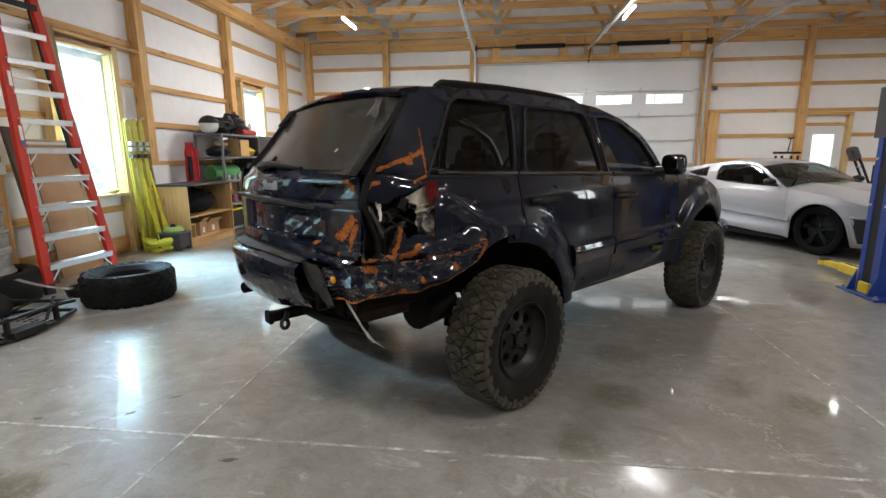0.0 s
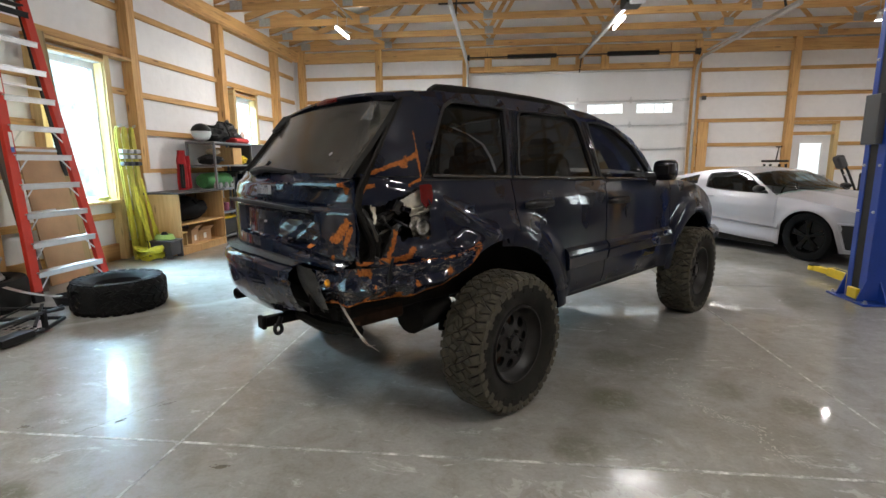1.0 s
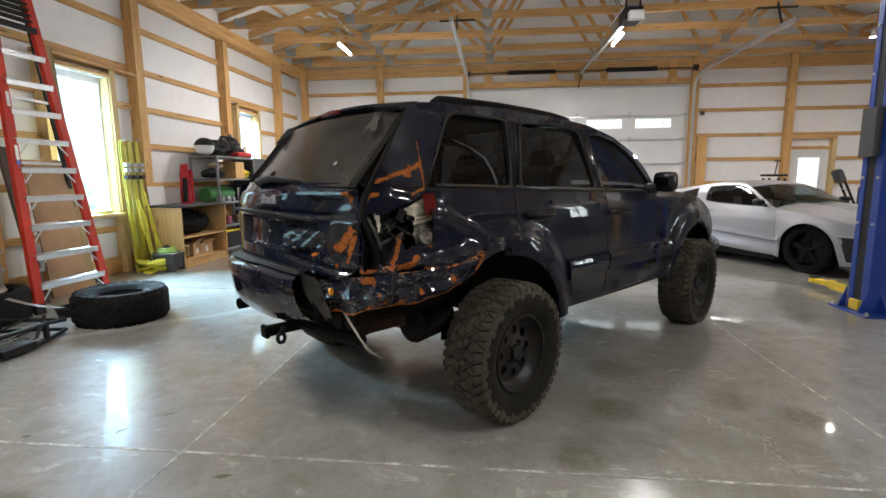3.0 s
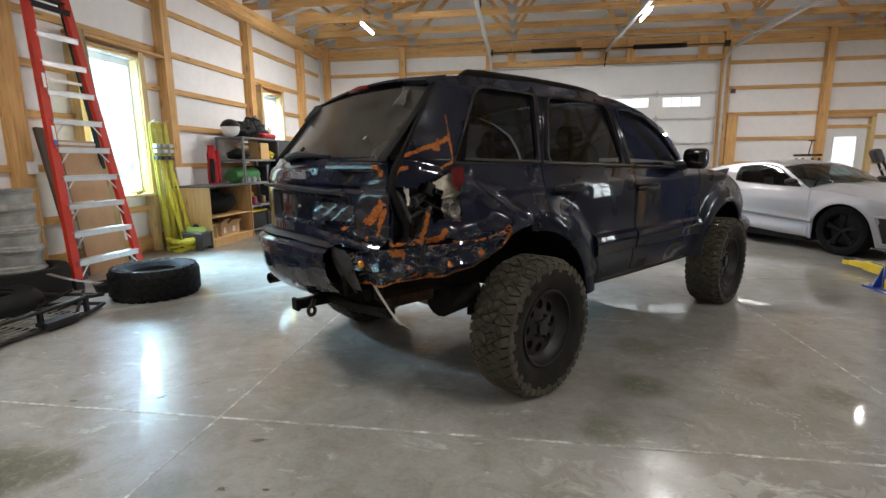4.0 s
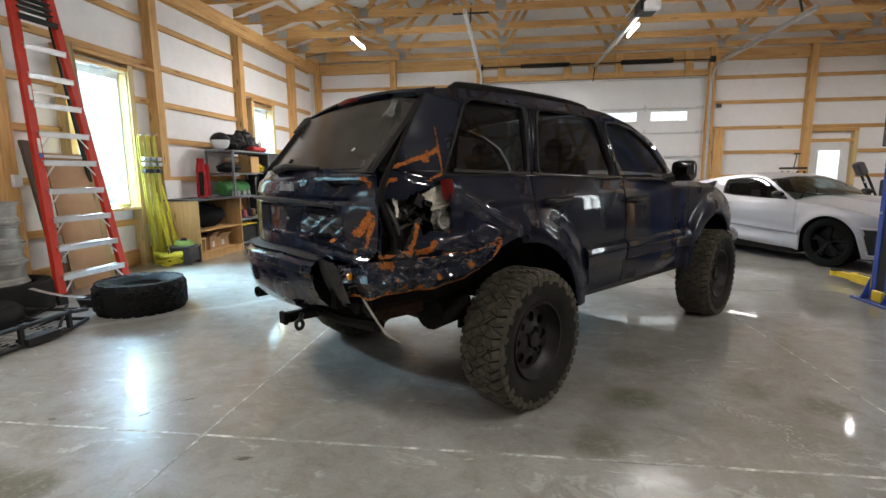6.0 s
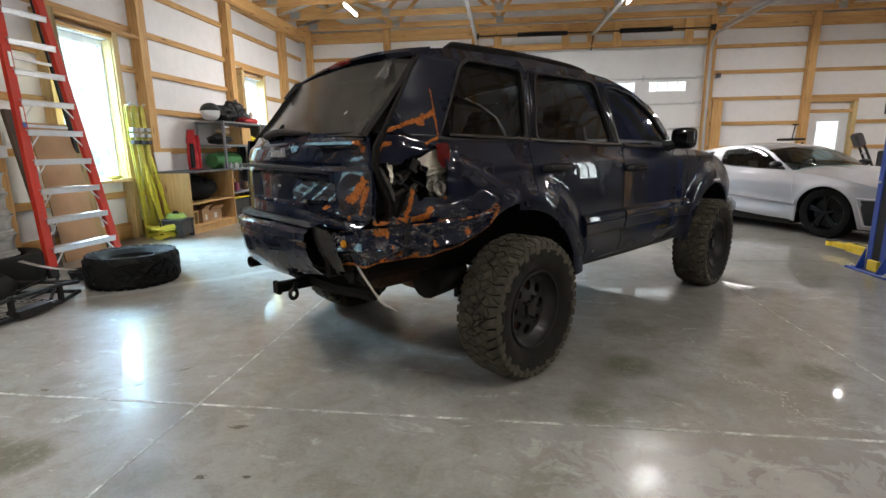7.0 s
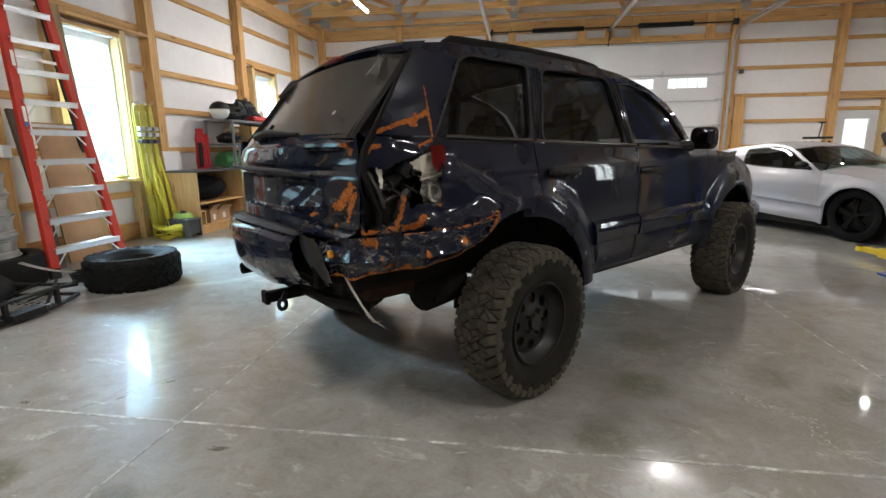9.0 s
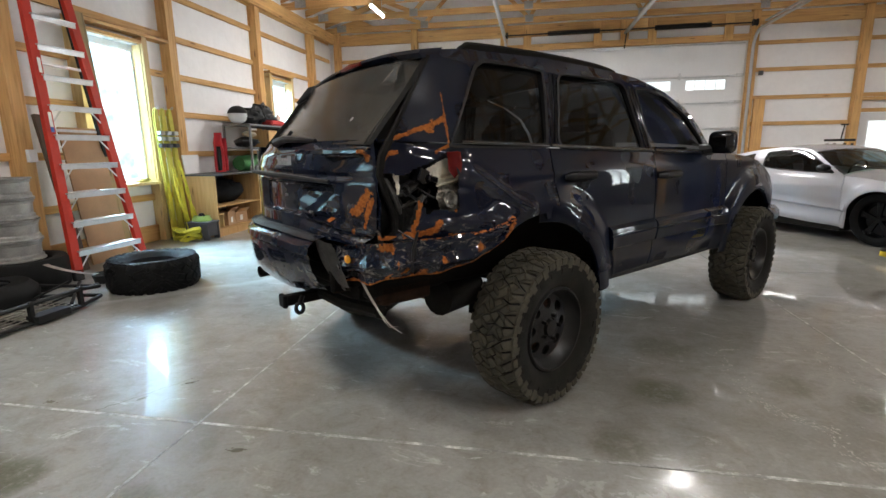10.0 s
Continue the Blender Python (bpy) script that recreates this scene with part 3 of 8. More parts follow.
# ---- sectional garage door ----
gd = thing("garage_door", "white insulated sectional overhead garage door with a row of small windows", "garage door", kind="structure")
ys = BACK + 0.14
rows_z = [0.0, 0.465, 1.095, 1.725, 2.36, 2.99, 3.75]
for k in range(6):
    z0, z1 = rows_z[k] + 0.004, rows_z[k + 1] - 0.004
    if k == 4:
        wins = [(a, z0 + 0.27, a + 0.97, z0 + 0.56) for a in (-0.08, 1.18, 2.44, 3.71)]
        g = Geo()
        for a, c, e, d in wall_with_holes(DOOR[0] + 0.02, DOOR[2] - 0.02, z0, z1, wins):
            g.box(a, ys, c, e, ys + 0.045, d)
        sec = part("section", g, door_white, gd)
        for a, c, e, d in wins:
            for q in ((a, c, e, c + 0.03), (a, d - 0.03, e, d), (a, c + 0.03, a + 0.03, d - 0.03), (e - 0.03, c + 0.03, e, d - 0.03)):
                part("window_frame", Geo().box(q[0], ys - 0.008, q[1], q[2], ys + 0.03, q[3]), white_paint, sec)
            for f in (1, 2, 3):
                xm = a + (e - a) * f / 4
                part("muntin", Geo().box(xm - 0.008, ys + 0.004, c + 0.03, xm + 0.008, ys + 0.02, d - 0.03), white_paint, sec)
            p = part("pane", Geo().box(a + 0.03, ys + 0.024, c + 0.03, e - 0.03, ys + 0.03, d - 0.03), clear_glass, sec)
            p.visible_shadow = False
    else:
        part("section", Geo().box(DOOR[0] + 0.02, ys, z0, DOOR[2] - 0.02, ys + 0.045, z1), door_white, gd, bevel=0.006)
    part("strut", Geo().box(DOOR[0] + 0.05, ys - 0.03, z1 - 0.035, DOOR[2] - 0.05, ys - 0.001, z1 - 0.006), steel, gd)
    if k:
        for x in (0.78, 2.2, 3.58):
            part("hinge", Geo().box(x - 0.02, ys - 0.022, z0 - 0.08, x + 0.02, ys - 0.001, z0 + 0.08).box(x - 0.045, ys - 0.026, z0 - 0.02, x + 0.045, ys - 0.002, z0 + 0.02), steel, gd)
        for x in (DOOR[0] + 0.07, DOOR[2] - 0.12):
            part("roller", Geo().box(x - 0.06, ys - 0.04, z0 - 0.03, x + 0.1, ys - 0.001, z0 + 0.03), steel, gd)
g = Geo()
for a, c, e, d in wall_with_holes(DOOR[0] - 0.02, DOOR[2] + 0.02, 0.0, 3.80, wins):
    g.box(a, ys + 0.05, c, e, ys + 0.06, d)
part("insulation_backing", g, door_white, gd)
for sx, x in ((-1, DOOR[0] - 0.05), (1, DOOR[2] + 0.06)):
    path = [(x, BACK - 0.06, 0.02), (x, BACK - 0.06, 3.55)] + [(x, BACK - 0.06 - 0.38 * (1 - math.cos(a)), 3.55 + 0.4 * math.sin(a)) for a in (0.3, 0.6, 0.9, 1.2, 1.5)] + [(x, 9.45 if sx > 0 else 8.7, 4.0)]
    part("track", Geo().tube(path, 0.035, 6), steel, gd, smooth=True)
    part("track_angle", Geo().box(x - 0.03, 9.45 if sx > 0 else 8.7, 4.03, x + 0.03, 13.2, 4.06), steel, gd)
    part("track_hanger", Geo().bar((x, 9.9, 4.05), (x, 10.15, 4.6), 0.03, 0.03).box(x - 0.35, 10.08, EAVE - 0.03, x + 0.35, 10.12, EAVE - 0.001), black_steel, gd)
part("torsion_shaft", Geo().tube([(-0.75, BACK - 0.04, 4.14), (5.15, BACK - 0.04, 4.14)], 0.016, 8), black_steel, gd)
for a, c in ((0.33, 1.6), (2.89, 4.17)):
    coil = Geo()
    for i in range(42):
        coil.lathe([(0.048, 0), (0.06, 0.008), (0.06, 0.018), (0.048, 0.026)], 12, pose(a + (c - a) * i / 42, BACK - 0.04, 4.14, 0, 90, 0))
    part("torsion_spring", coil, black_steel, gd, smooth=True)
for x in (-0.72, 5.12):
    part("cable_drum", Geo().lathe([(0.02, -0.05), (0.08, -0.05), (0.065, 0), (0.085, 0.05), (0.02, 0.05)], 16, pose(x, BACK - 0.04, 4.14, 0, 90, 0)), black_steel, gd, smooth=True)
part("sensor_box", Geo().box(5.36, BACK + 0.06, 2.96, 5.45, BACK + 0.12, 3.06), dark_grey, gd)

opener = thing("garage_door_opener", "ceiling-hung garage door opener on a steel rail", "door opener")
part("rail", Geo().bar((2.25, 9.2, 4.02), (2.21, 13.85, 4.06), 0.07, 0.05), steel, opener)
part("motor_housing", Geo().box(2.12, 8.75, 3.92, 2.42, 9.2, 4.12), black_plastic, opener, bevel=0.02)
part("light_cover", Geo().box(2.16, 8.62, 3.88, 2.4, 8.748, 4.02), lamp_white, opener, bevel=0.015)
for x in (2.16, 2.38):
    part("hanger", Geo().bar((x, 8.85, 4.1), (x, 8.868, 4.45), 0.03, 0.03, (0, 1, 0)), black_steel, opener)
part("hanger", Geo().box(2.0, 8.82, EAVE - 0.03, 2.54, 8.86, EAVE - 0.001), black_steel, opener)
part("door_arm", Geo().bar((2.22, 13.72, 4.04), (2.22, 13.95, 3.72), 0.03, 0.012), black_steel, opener)

# ---- tube lamps ----
def tube_lamp(x, y, watts):
    t = thing("tube_lamp", "white linear shop lamp with a lit tube hung below the trusses", "lamp", pose(x, y, 3.98), group="shop lamps")
    part("housing", Geo().box(-0.028, -0.42, 0.02, 0.028, 0.42, 0.055), lamp_white, t, bevel=0.008)
    part("tube", Geo().tube([(0, -0.4, 0), (0, 0.4, 0)], 0.017, 10), tube_glow, t, smooth=True)
    for s in (-0.3, 0.3):
        part("hook", Geo().bar((0, s, 0.07), (0, s + 0.02, 0.46), 0.008, 0.008, (0, 1, 0)), steel, t)
    part("hanger_bar", Geo().box(-0.012, -0.75, 0.445, 0.012, 0.75, 0.457), steel, t)
    ob = new("tube_light", bpy.data.lights.new("tube_light", "AREA"))
    ob.data.shape, ob.data.size, ob.data.size_y = "RECTANGLE", 0.12, 0.8
    ob.data.energy, ob.data.color = watts, (1.0, 0.97, 0.93)
    ob.matrix_world = pose(x, y, 3.94)
    return t


# the last five hang out of view, added to brighten the room
for x, y, watts in ((-3.03, 10.25, 75), (2.35, 10.25, 65), (2.42, 7.4, 22), (8.7, 8.0, 130), (-3.03, 2.0, 45), (7.5, 0.5, 30), (2.35, 1.0, 36), (-3.03, -1.5, 25)):
    tube_lamp(x, y, watts)

bay = thing("bay_lamp", "round white shop lamp with a lit disc hung below the trusses", "lamp", pose(7.2, 10.732, 3.98))
part("housing", Geo().lathe([(0.0, 0.16), (0.03, 0.16), (0.04, 0.07), (0.07, 0.02), (0.074, 0.0), (0.066, 0.0), (0.06, 0.012)], 24), lamp_white, bay, smooth=True)
part("disc", Geo().lathe([(0.0, 0.004), (0.045, 0.008)], 24), tube_glow, bay, "lit disc")
part("hook", Geo().tube([(0, 0, 0.155), (0, 0, 0.43)], 0.008, 6), steel, bay)
part("hanger_bar", Geo().box(-0.012, -0.66, 0.428, 0.012, 0.66, 0.4395), steel, bay)
bay_light = new("bay_light", bpy.data.lights.new("bay_light", "AREA"))
bay_light.data.shape, bay_light.data.size, bay_light.data.energy = "DISK", 0.08, 6
bay_light.matrix_world = pose(7.2, 10.732, 3.97)

# ---- vehicle materials ----
def car_paint(name, colour, flake, rough=0.28, metal=0.35, rust=False, dust_amount=0.25, coat=0.75, base_gloss=0.06):
    m, n, l, b = material(name, colour, rough, metal)
    v = coords(n, l)
    big, fine = noise_tex(n, l, v, 3.0, 4), noise_tex(n, l, v, 40.0, 4, 0.6)
    c = mix(n, l, ramp(n, l, big, [(0.35, 0.0), (0.8, dust_amount)]), colour, flake)
    c = mix(n, l, ramp(n, l, fine, [(0.62, 0.0), (0.8, dust_amount)]), c, flake)
    b.inputs["Coat Weight"].default_value = coat
    b.inputs["Specular IOR Level"].default_value = base_gloss
    b.inputs["Coat Roughness"].default_value = 0.012
    b.inputs["Coat IOR"].default_value = 1.5
    rr = ramp(n, l, big, [(0.3, rough - 0.08), (0.75, rough + 0.14)])
    if rust:
        at = n.new("ShaderNodeAttribute")
        at.attribute_name = "wear"
        edge = noise_tex(n, l, v, 34.0, 8, 0.78)
        tone = noise_tex(n, l, v, 60.0, 4, 0.7)
        ma = n.new("ShaderNodeMath")
        ma.operation = "ADD"
        l.new(at.outputs["Fac"], ma.inputs[0])
        l.new(edge, ma.inputs[1])
        mask = ramp(n, l, ma.outputs[0], [(0.86, 0.0), (0.9, 1.0)])
        sc = noise_tex(n, l, coords(n, l, "Object", (7, 7, 16)), 2.2, 6, 0.75, 0.8)
        ms = n.new("ShaderNodeMath")
        ms.operation = "MULTIPLY"
        l.new(ramp(n, l, sc, [(0.55, 0.0), (0.65, 0.8)]), ms.inputs[0])
        ar = n.new("ShaderNodeAttribute")
        ar.attribute_name = "scrape"
        l.new(ar.outputs["Fac"], ms.inputs[1])
        c = mix(n, l, ms.outputs[0], c, ramp(n, l, tone, [(0.35, (0.07, 0.062, 0.054)), (0.65, (0.3, 0.27, 0.23))]))
        c = mix(n, l, mask, c, ramp(n, l, tone, [(0.3, (0.13, 0.042, 0.014)), (0.5, (0.34, 0.105, 0.024)), (0.72, (0.5, 0.18, 0.042))]))
        rr = mix(n, l, mask, rr, (0.85, 0.85, 0.85))
        both = n.new("ShaderNodeMath")
        both.operation = "MAXIMUM"
        l.new(mask, both.inputs[0])
        l.new(ms.outputs[0], both.inputs[1])
        inv = ramp(n, l, both.outputs[0], [(0.0, 1.0), (0.75, 0.0)])
        rr = mix(n, l, ms.outputs[0], rr, (0.6, 0.6, 0.6))
        l.new(inv, b.inputs["Coat Weight"])
        l.new(ramp(n, l, mask, [(0.0, metal), (1.0, 0.0)]), b.inputs["Metallic"])
        bump(n, l, b, mix(n, l, mask, (0.5, 0.5, 0.5), tone), 0.4, 0.002)
    l.new(c, b.inputs["Base Color"])
    l.new(rr, b.inputs["Roughness"])
    return m


def tinted_glass(name, tint, film=(0.1, 0.095, 0.085), film_amount=0.0, gloss=0.03, ior=1.5):
    m = bpy.data.materials.new(name)
    m.use_nodes = True
    n, l = m.node_tree.nodes, m.node_tree.links
    n.remove(n["Principled BSDF"])
    tr, gl, df = n.new("ShaderNodeBsdfTransparent"), n.new("ShaderNodeBsdfGlossy"), n.new("ShaderNodeBsdfDiffuse")
    tr.inputs[0].default_value, gl.inputs[1].default_value, df.inputs[0].default_value = (*tint, 1), gloss, (*film, 1)
    base = ((ior - 1) / (ior + 1)) ** 2
    lw = n.new("ShaderNodeLayerWeight")
    pw, fr = n.new("ShaderNodeMath"), n.new("ShaderNodeMath")
    pw.operation, fr.operation = "POWER", "MULTIPLY_ADD"
    pw.inputs[1].default_value = 5.0
    l.new(lw.outputs["Facing"], pw.inputs[0])
    l.new(pw.outputs[0], fr.inputs[0])
    fr.inputs[1].default_value, fr.inputs[2].default_value = 1 - base, base
    m1, m2 = n.new("ShaderNodeMixShader"), n.new("ShaderNodeMixShader")
    f = ramp(n, l, noise_tex(n, l, coords(n, l), 4.0, 5, 0.6), [(0.3, film_amount * 0.45), (0.7, min(1.0, film_amount * 1.6))])
    l.new(f, m1.inputs[0])
    l.new(tr.outputs[0], m1.inputs[1])
    l.new(df.outputs[0], m1.inputs[2])
    l.new(fr.outputs[0], m2.inputs[0])
    l.new(m1.outputs[0], m2.inputs[1])
    l.new(gl.outputs[0], m2.inputs[2])
    l.new(m2.outputs[0], n["Material Output"].inputs[0])
    return m


navy = car_paint("navy_paint", (0.0036, 0.0064, 0.018), (0.0075, 0.0105, 0.018), 0.3, 0.0, True, coat=1.0)
navy_clean = car_paint("navy_paint_plain", (0.0028, 0.0052, 0.0145), (0.006, 0.0085, 0.0145), 0.3, 0.0, coat=0.58)
side_glass = tinted_glass("tinted_side_glass", (0.125, 0.13, 0.135), (0.1, 0.088, 0.075), 0.03, ior=1.42)
rear_glass_m = tinted_glass("dusty_rear_glass", (0.05, 0.05, 0.05), (0.09, 0.08, 0.068), 0.33, 0.2)
screen_glass = tinted_glass("windscreen_glass", (0.68, 0.82, 0.78), ior=1.32)
trim_black = simple("black_trim", (0.010, 0.010, 0.011), 0.4, 0.0, 0.2, 14, 0.12, 0.28)
under_black = simple("underbody", (0.011, 0.010, 0.009), 0.85, 0.0, 0.5, 6, 0.4, 0.12)
rusty_steel = simple("rusty_steel", (0.11, 0.05, 0.026), 0.85, 0.1, 0.5, 14, 0.5)
dark_rust = simple("dark_rusty_steel", (0.035, 0.02, 0.013), 0.9, 0.0, 0.6, 16, 0.5, 0.15)
seat_cloth = simple("dark_seat_cloth", (0.03, 0.03, 0.032), 0.85)
red_lens = simple("red_lens", (0.11, 0.006, 0.006), 0.12, 0.0, 0.2)
clear_lens = simple("clear_lens", (0.55, 0.57, 0.58), 0.1, 0.4, 0.2)
amber_lens = simple("amber_lens", (0.75, 0.32, 0.02), 0.2)
gloss_trim = simple("gloss_black_trim", (0.006, 0.006, 0.008), 0.08, 0.0, 0.2, 14, 0.0)
belt_trim = simple("belt_trim", (0.12, 0.12, 0.125), 0.18, 0.9, 0.2)
dim_mirror = simple("dim_mirror", (0.12, 0.125, 0.13), 0.05, 1.0, 0.05)
chrome = simple("chrome", (0.75, 0.76, 0.78), 0.15, 1.0, 0.05)
bare_metal = simple("torn_metal", (0.042, 0.04, 0.037), 0.38, 0.2, 0.6, 18, 0.4, 0.3)

m, n, l, b = material("tyre_rubber", (0.02, 0.019, 0.018), 0.82)
v = coords(n, l)
f1, f2 = noise_tex(n, l, v, 7, 5, 0.65), noise_tex(n, l, v, 70, 4)
l.new(mix(n, l, ramp(n, l, f1, [(0.35, 0.1), (0.7, 0.75)]), (0.009, 0.009, 0.0085), (0.026, 0.023, 0.018)), b.inputs["Base Color"])
bump(n, l, b, f2, 0.2, 0.003)
b.inputs["Specular IOR Level"].default_value = 0.2
rubber = m
m, n, l, b = material("tread_rubber", (0.05, 0.045, 0.035), 0.88)
v = coords(n, l)
f1 = noise_tex(n, l, v, 14, 5, 0.7)
rnd = n.new("ShaderNodeNewGeometry").outputs["Random Per Island"]
c = mix(n, l, ramp(n, l, f1, [(0.35, 0.0), (0.7, 0.9)]), (0.045, 0.039, 0.027), (0.10, 0.087, 0.057))
l.new(mix(n, l, ramp(n, l, rnd, [(0.0, 0.0), (1.0, 0.35)]), c, (0.03, 0.028, 0.025)), b.inputs["Base Color"])
bump(n, l, b, f1, 0.3, 0.003)
tread_rubber = m
wheel_black = simple("wheel_black", (0.014, 0.013, 0.012), 0.42, 0.2, 0.5, 12, 0.25)


def smooth(a, b_, x):
    t = min(1.0, max(0.0, (x - a) / (b_ - a)))
    return t * t * (3 - 2 * t)


def along(table, x):
    """Straight interpolation in a table of (x, value)."""
    if x <= table[0][0]:
        return table[0][1]
    for (x0, v0), (x1, v1) in zip(table, table[1:]):
        if x <= x1:
            return v0 + (v1 - v0) * (x - x0) / (x1 - x0)
    return table[-1][1]


def steps(a, b_, k):
    return [a + (b_ - a) * i / k for i in range(k + 1)]


def inside(x, z, poly):
    hit_, k = False, len(poly)
    for i in range(k):
        (x0, z0), (x1, z1) = poly[i], poly[i - 1]
        if (z0 > z) != (z1 > z) and x < (x1 - x0) * (z - z0) / (z1 - z0) + x0:
            hit_ = not hit_
    return hit_


def to_segment(p, a, b_):
    d, e = (b_[0] - a[0], b_[1] - a[1]), (p[0] - a[0], p[1] - a[1])
    t = max(0.0, min(1.0, (e[0] * d[0] + e[1] * d[1]) / (d[0] ** 2 + d[1] ** 2 + 1e-9)))
    return math.hypot(e[0] - t * d[0], e[1] - t * d[1])


def attribute(ob, name, fn):
    """Stores fn(x, y, z) on the points of a mesh."""
    at = ob.data.attributes.new(name, "FLOAT", "POINT")
    for i, q in enumerate(ob.data.vertices):
        at.data[i].value = fn(*q.co)


# ---- wheels ----
def tyre_meshes(R, rim_r, width, pitches, name):
    hw = width / 2
    fl = lambda p: Vector((p.x, max(p.y, -R + 0.017), p.z))
    prof = [(rim_r, hw * 0.72), (rim_r + 0.03, hw * 0.92), (rim_r + (R - rim_r) * 0.4, hw * 1.02), (rim_r + (R - rim_r) * 0.66, hw * 1.03), (R - 0.055, hw * 0.99), (R - 0.028, hw * 0.9), (R - 0.018, hw * 0.7), (R - 0.016, 0)]
    prof = prof + [(r, -z) for r, z in prof[-2::-1]]
    prof += [(rim_r - 0.012, -hw * 0.7), (rim_r - 0.012, hw * 0.7)]
    g = Geo().lathe(prof, 72, close=True)
    # raised rings of lettering bars on the outer wall
    rl = rim_r + (R - rim_r) * 0.52
    for k in range(9):
        for s in (0.2, 0.62):
            a = 2 * math.pi * (k * 0.045 + s)
            g.box(-0.013, -0.018, 0, 0.013, 0.018, 0.004, pose(rl * math.cos(a), rl * math.sin(a), hw * 1.02, 0, 0, math.degrees(a)))
    g.v = [tuple(fl(Vector(p))) for p in g.v]
    carcass = g.mesh(name, rubber, smooth=True, sharp=35)
    g = Geo()
    rad = lambda q: R - max(0.0, abs(q) - hw * 0.7) ** 2 * 20
    pt = lambda a, q, r: fl(Vector((r * math.cos(a), r * math.sin(a), q)))
    step = 2 * math.pi / pitches
    edges = [-1.04, -0.68, -0.34, 0.0, 0.34, 0.68, 1.04]
    rng = random.Random(5)
    jit = {(i, k): (rng.uniform(-0.16, 0.16), rng.uniform(-0.03, 0.03)) for i in range(7) for k in range(pitches * 2)}

    def node(i, k):
        ja, jb = jit[(i, k % (pitches * 2))]
        zig = (0.075 if k % 2 else -0.075) * (0 if i in (0, 6) else 1)
        return (k / 2 + ja + (0.45 if i % 2 else 0.0)) * step, (edges[i] + zig + jb) * hw

    for i in range(6):
        for k in range(pitches):
            loop = [node(i, 2 * k), node(i + 1, 2 * k), node(i + 1, 2 * k + 1), node(i + 1, 2 * k + 2), node(i, 2 * k + 2), node(i, 2 * k + 1)]
            # every second lug is split by a slanting groove
            cut = (i * 2 + k) % 3 if i not in (0, 5) else rng.choice((0, 3))
            pieces = [loop] if cut == 3 else [[loop[(cut + j) % 6] for j in range(4)], [loop[(cut + 3 + j) % 6] for j in range(4)]]
            for pc in pieces:
                kk = len(pc)
                ca, cb = sum(p[0] for p in pc) / kk, sum(p[1] for p in pc) / kk
                dip = rng.uniform(0.0, 0.004)
                lo = [pt(ca + (a - ca) * 0.88, cb + (q - cb) * 0.9, rad(cb + (q - cb) * 0.9) - 0.024) for a, q in pc]
                hi = [pt(ca + (a - ca) * 0.78, cb + (q - cb) * 0.82, rad(cb + (q - cb) * 0.82) - dip) for a, q in pc]
                g.add(lo + hi, [tuple(range(kk, 2 * kk))] + [(j, (j + 1) % kk, (j + 1) % kk + kk, j + kk) for j in range(kk)])
    for s in (-1, 1):
        for k in range(pitches):
            a = (k + 0.25) * step
            dr = 0.05 if k % 2 else 0.03
            q = [pt(a + e * step * 0.33, s * hw * (1.0 + 0.035 * w), r) for r, w in ((R - 0.03 - dr, 1), (R - 0.026, 1.2)) for e in (-1, 1)]
            q2 = [pt(a + e * step * 0.33, s * hw * 0.97, r) for r in (R - 0.03 - dr, R - 0.026) for e in (-1, 1)]
            g.add(q + q2, [(0, 1, 3, 2), (0, 4, 5, 1), (1, 5, 7, 3), (3, 7, 6, 2), (2, 6, 4, 0)])
    return carcass, g.mesh(name + "_tread", tread_rubber)


def holed_disc(g, r0, r1, nh, rc, rh, z0, z1, turn=0.0):
    """A dished disc with a ring of round holes."""
    half = math.pi / nh
    dt = half * rc
    box_pts = []
    for i in range(6):
        box_pts.append((r1 - rc, -dt + 2 * dt * i / 6))
    for i in range(6):
        box_pts.append((r1 - rc - (r1 - r0) * i / 6, dt))
    for i in range(6):
        box_pts.append((r0 - rc, dt - 2 * dt * i / 6))
    for i in range(6):
        box_pts.append((r0 - rc + (r1 - r0) * i / 6, -dt))
    zz = lambda r: z0 + (z1 - z0) * (r - r0) / (r1 - r0)
    for k in range(nh):
        base = turn + k * 2 * half
        rings = [[], [], []]
        for dr, t in box_pts:
            d = math.hypot(dr, t)
            for ring, (x, y), dz in ((rings[0], (dr, t), 0), (rings[1], (dr / d * rh, t / d * rh), 0), (rings[2], (dr / d * rh, t / d * rh), -0.02)):
                r, a = rc + x, base + y / rc
                ring.append((r * math.cos(a), r * math.sin(a), zz(r) + dz))
        kk = len(box_pts)
        g.add(rings[0] + rings[1] + rings[2], [(j, (j + 1) % kk, (j + 1) % kk + kk, j + kk) for j in range(kk)] + [(j + kk, (j + 1) % kk + kk, (j + 1) % kk + 2 * kk, j + 2 * kk) for j in range(kk)])


TYRE_R = 0.407
tyre_me, tread_me = tyre_meshes(TYRE_R, 0.222, 0.272, 42, "off_road_tyre")
g = Geo()
g.lathe([(0.225, 0.105), (0.22, 0.118), (0.212, 0.116), (0.206, 0.09), (0.194, 0.075), (0.18, 0.045), (0.172, 0.04)], 48)
g.lathe([(0.21, -0.12), (0.2, -0.08), (0.178, -0.02), (0.172, 0.04)], 48)
holed_disc(g, 0.085, 0.172, 8, 0.13, 0.031, 0.06, 0.04)
g.lathe([(0.085, 0.06), (0.07, 0.068), (0.052, 0.07), (0.047, 0.055), (0.042, 0.085), (0.0, 0.09)], 32)
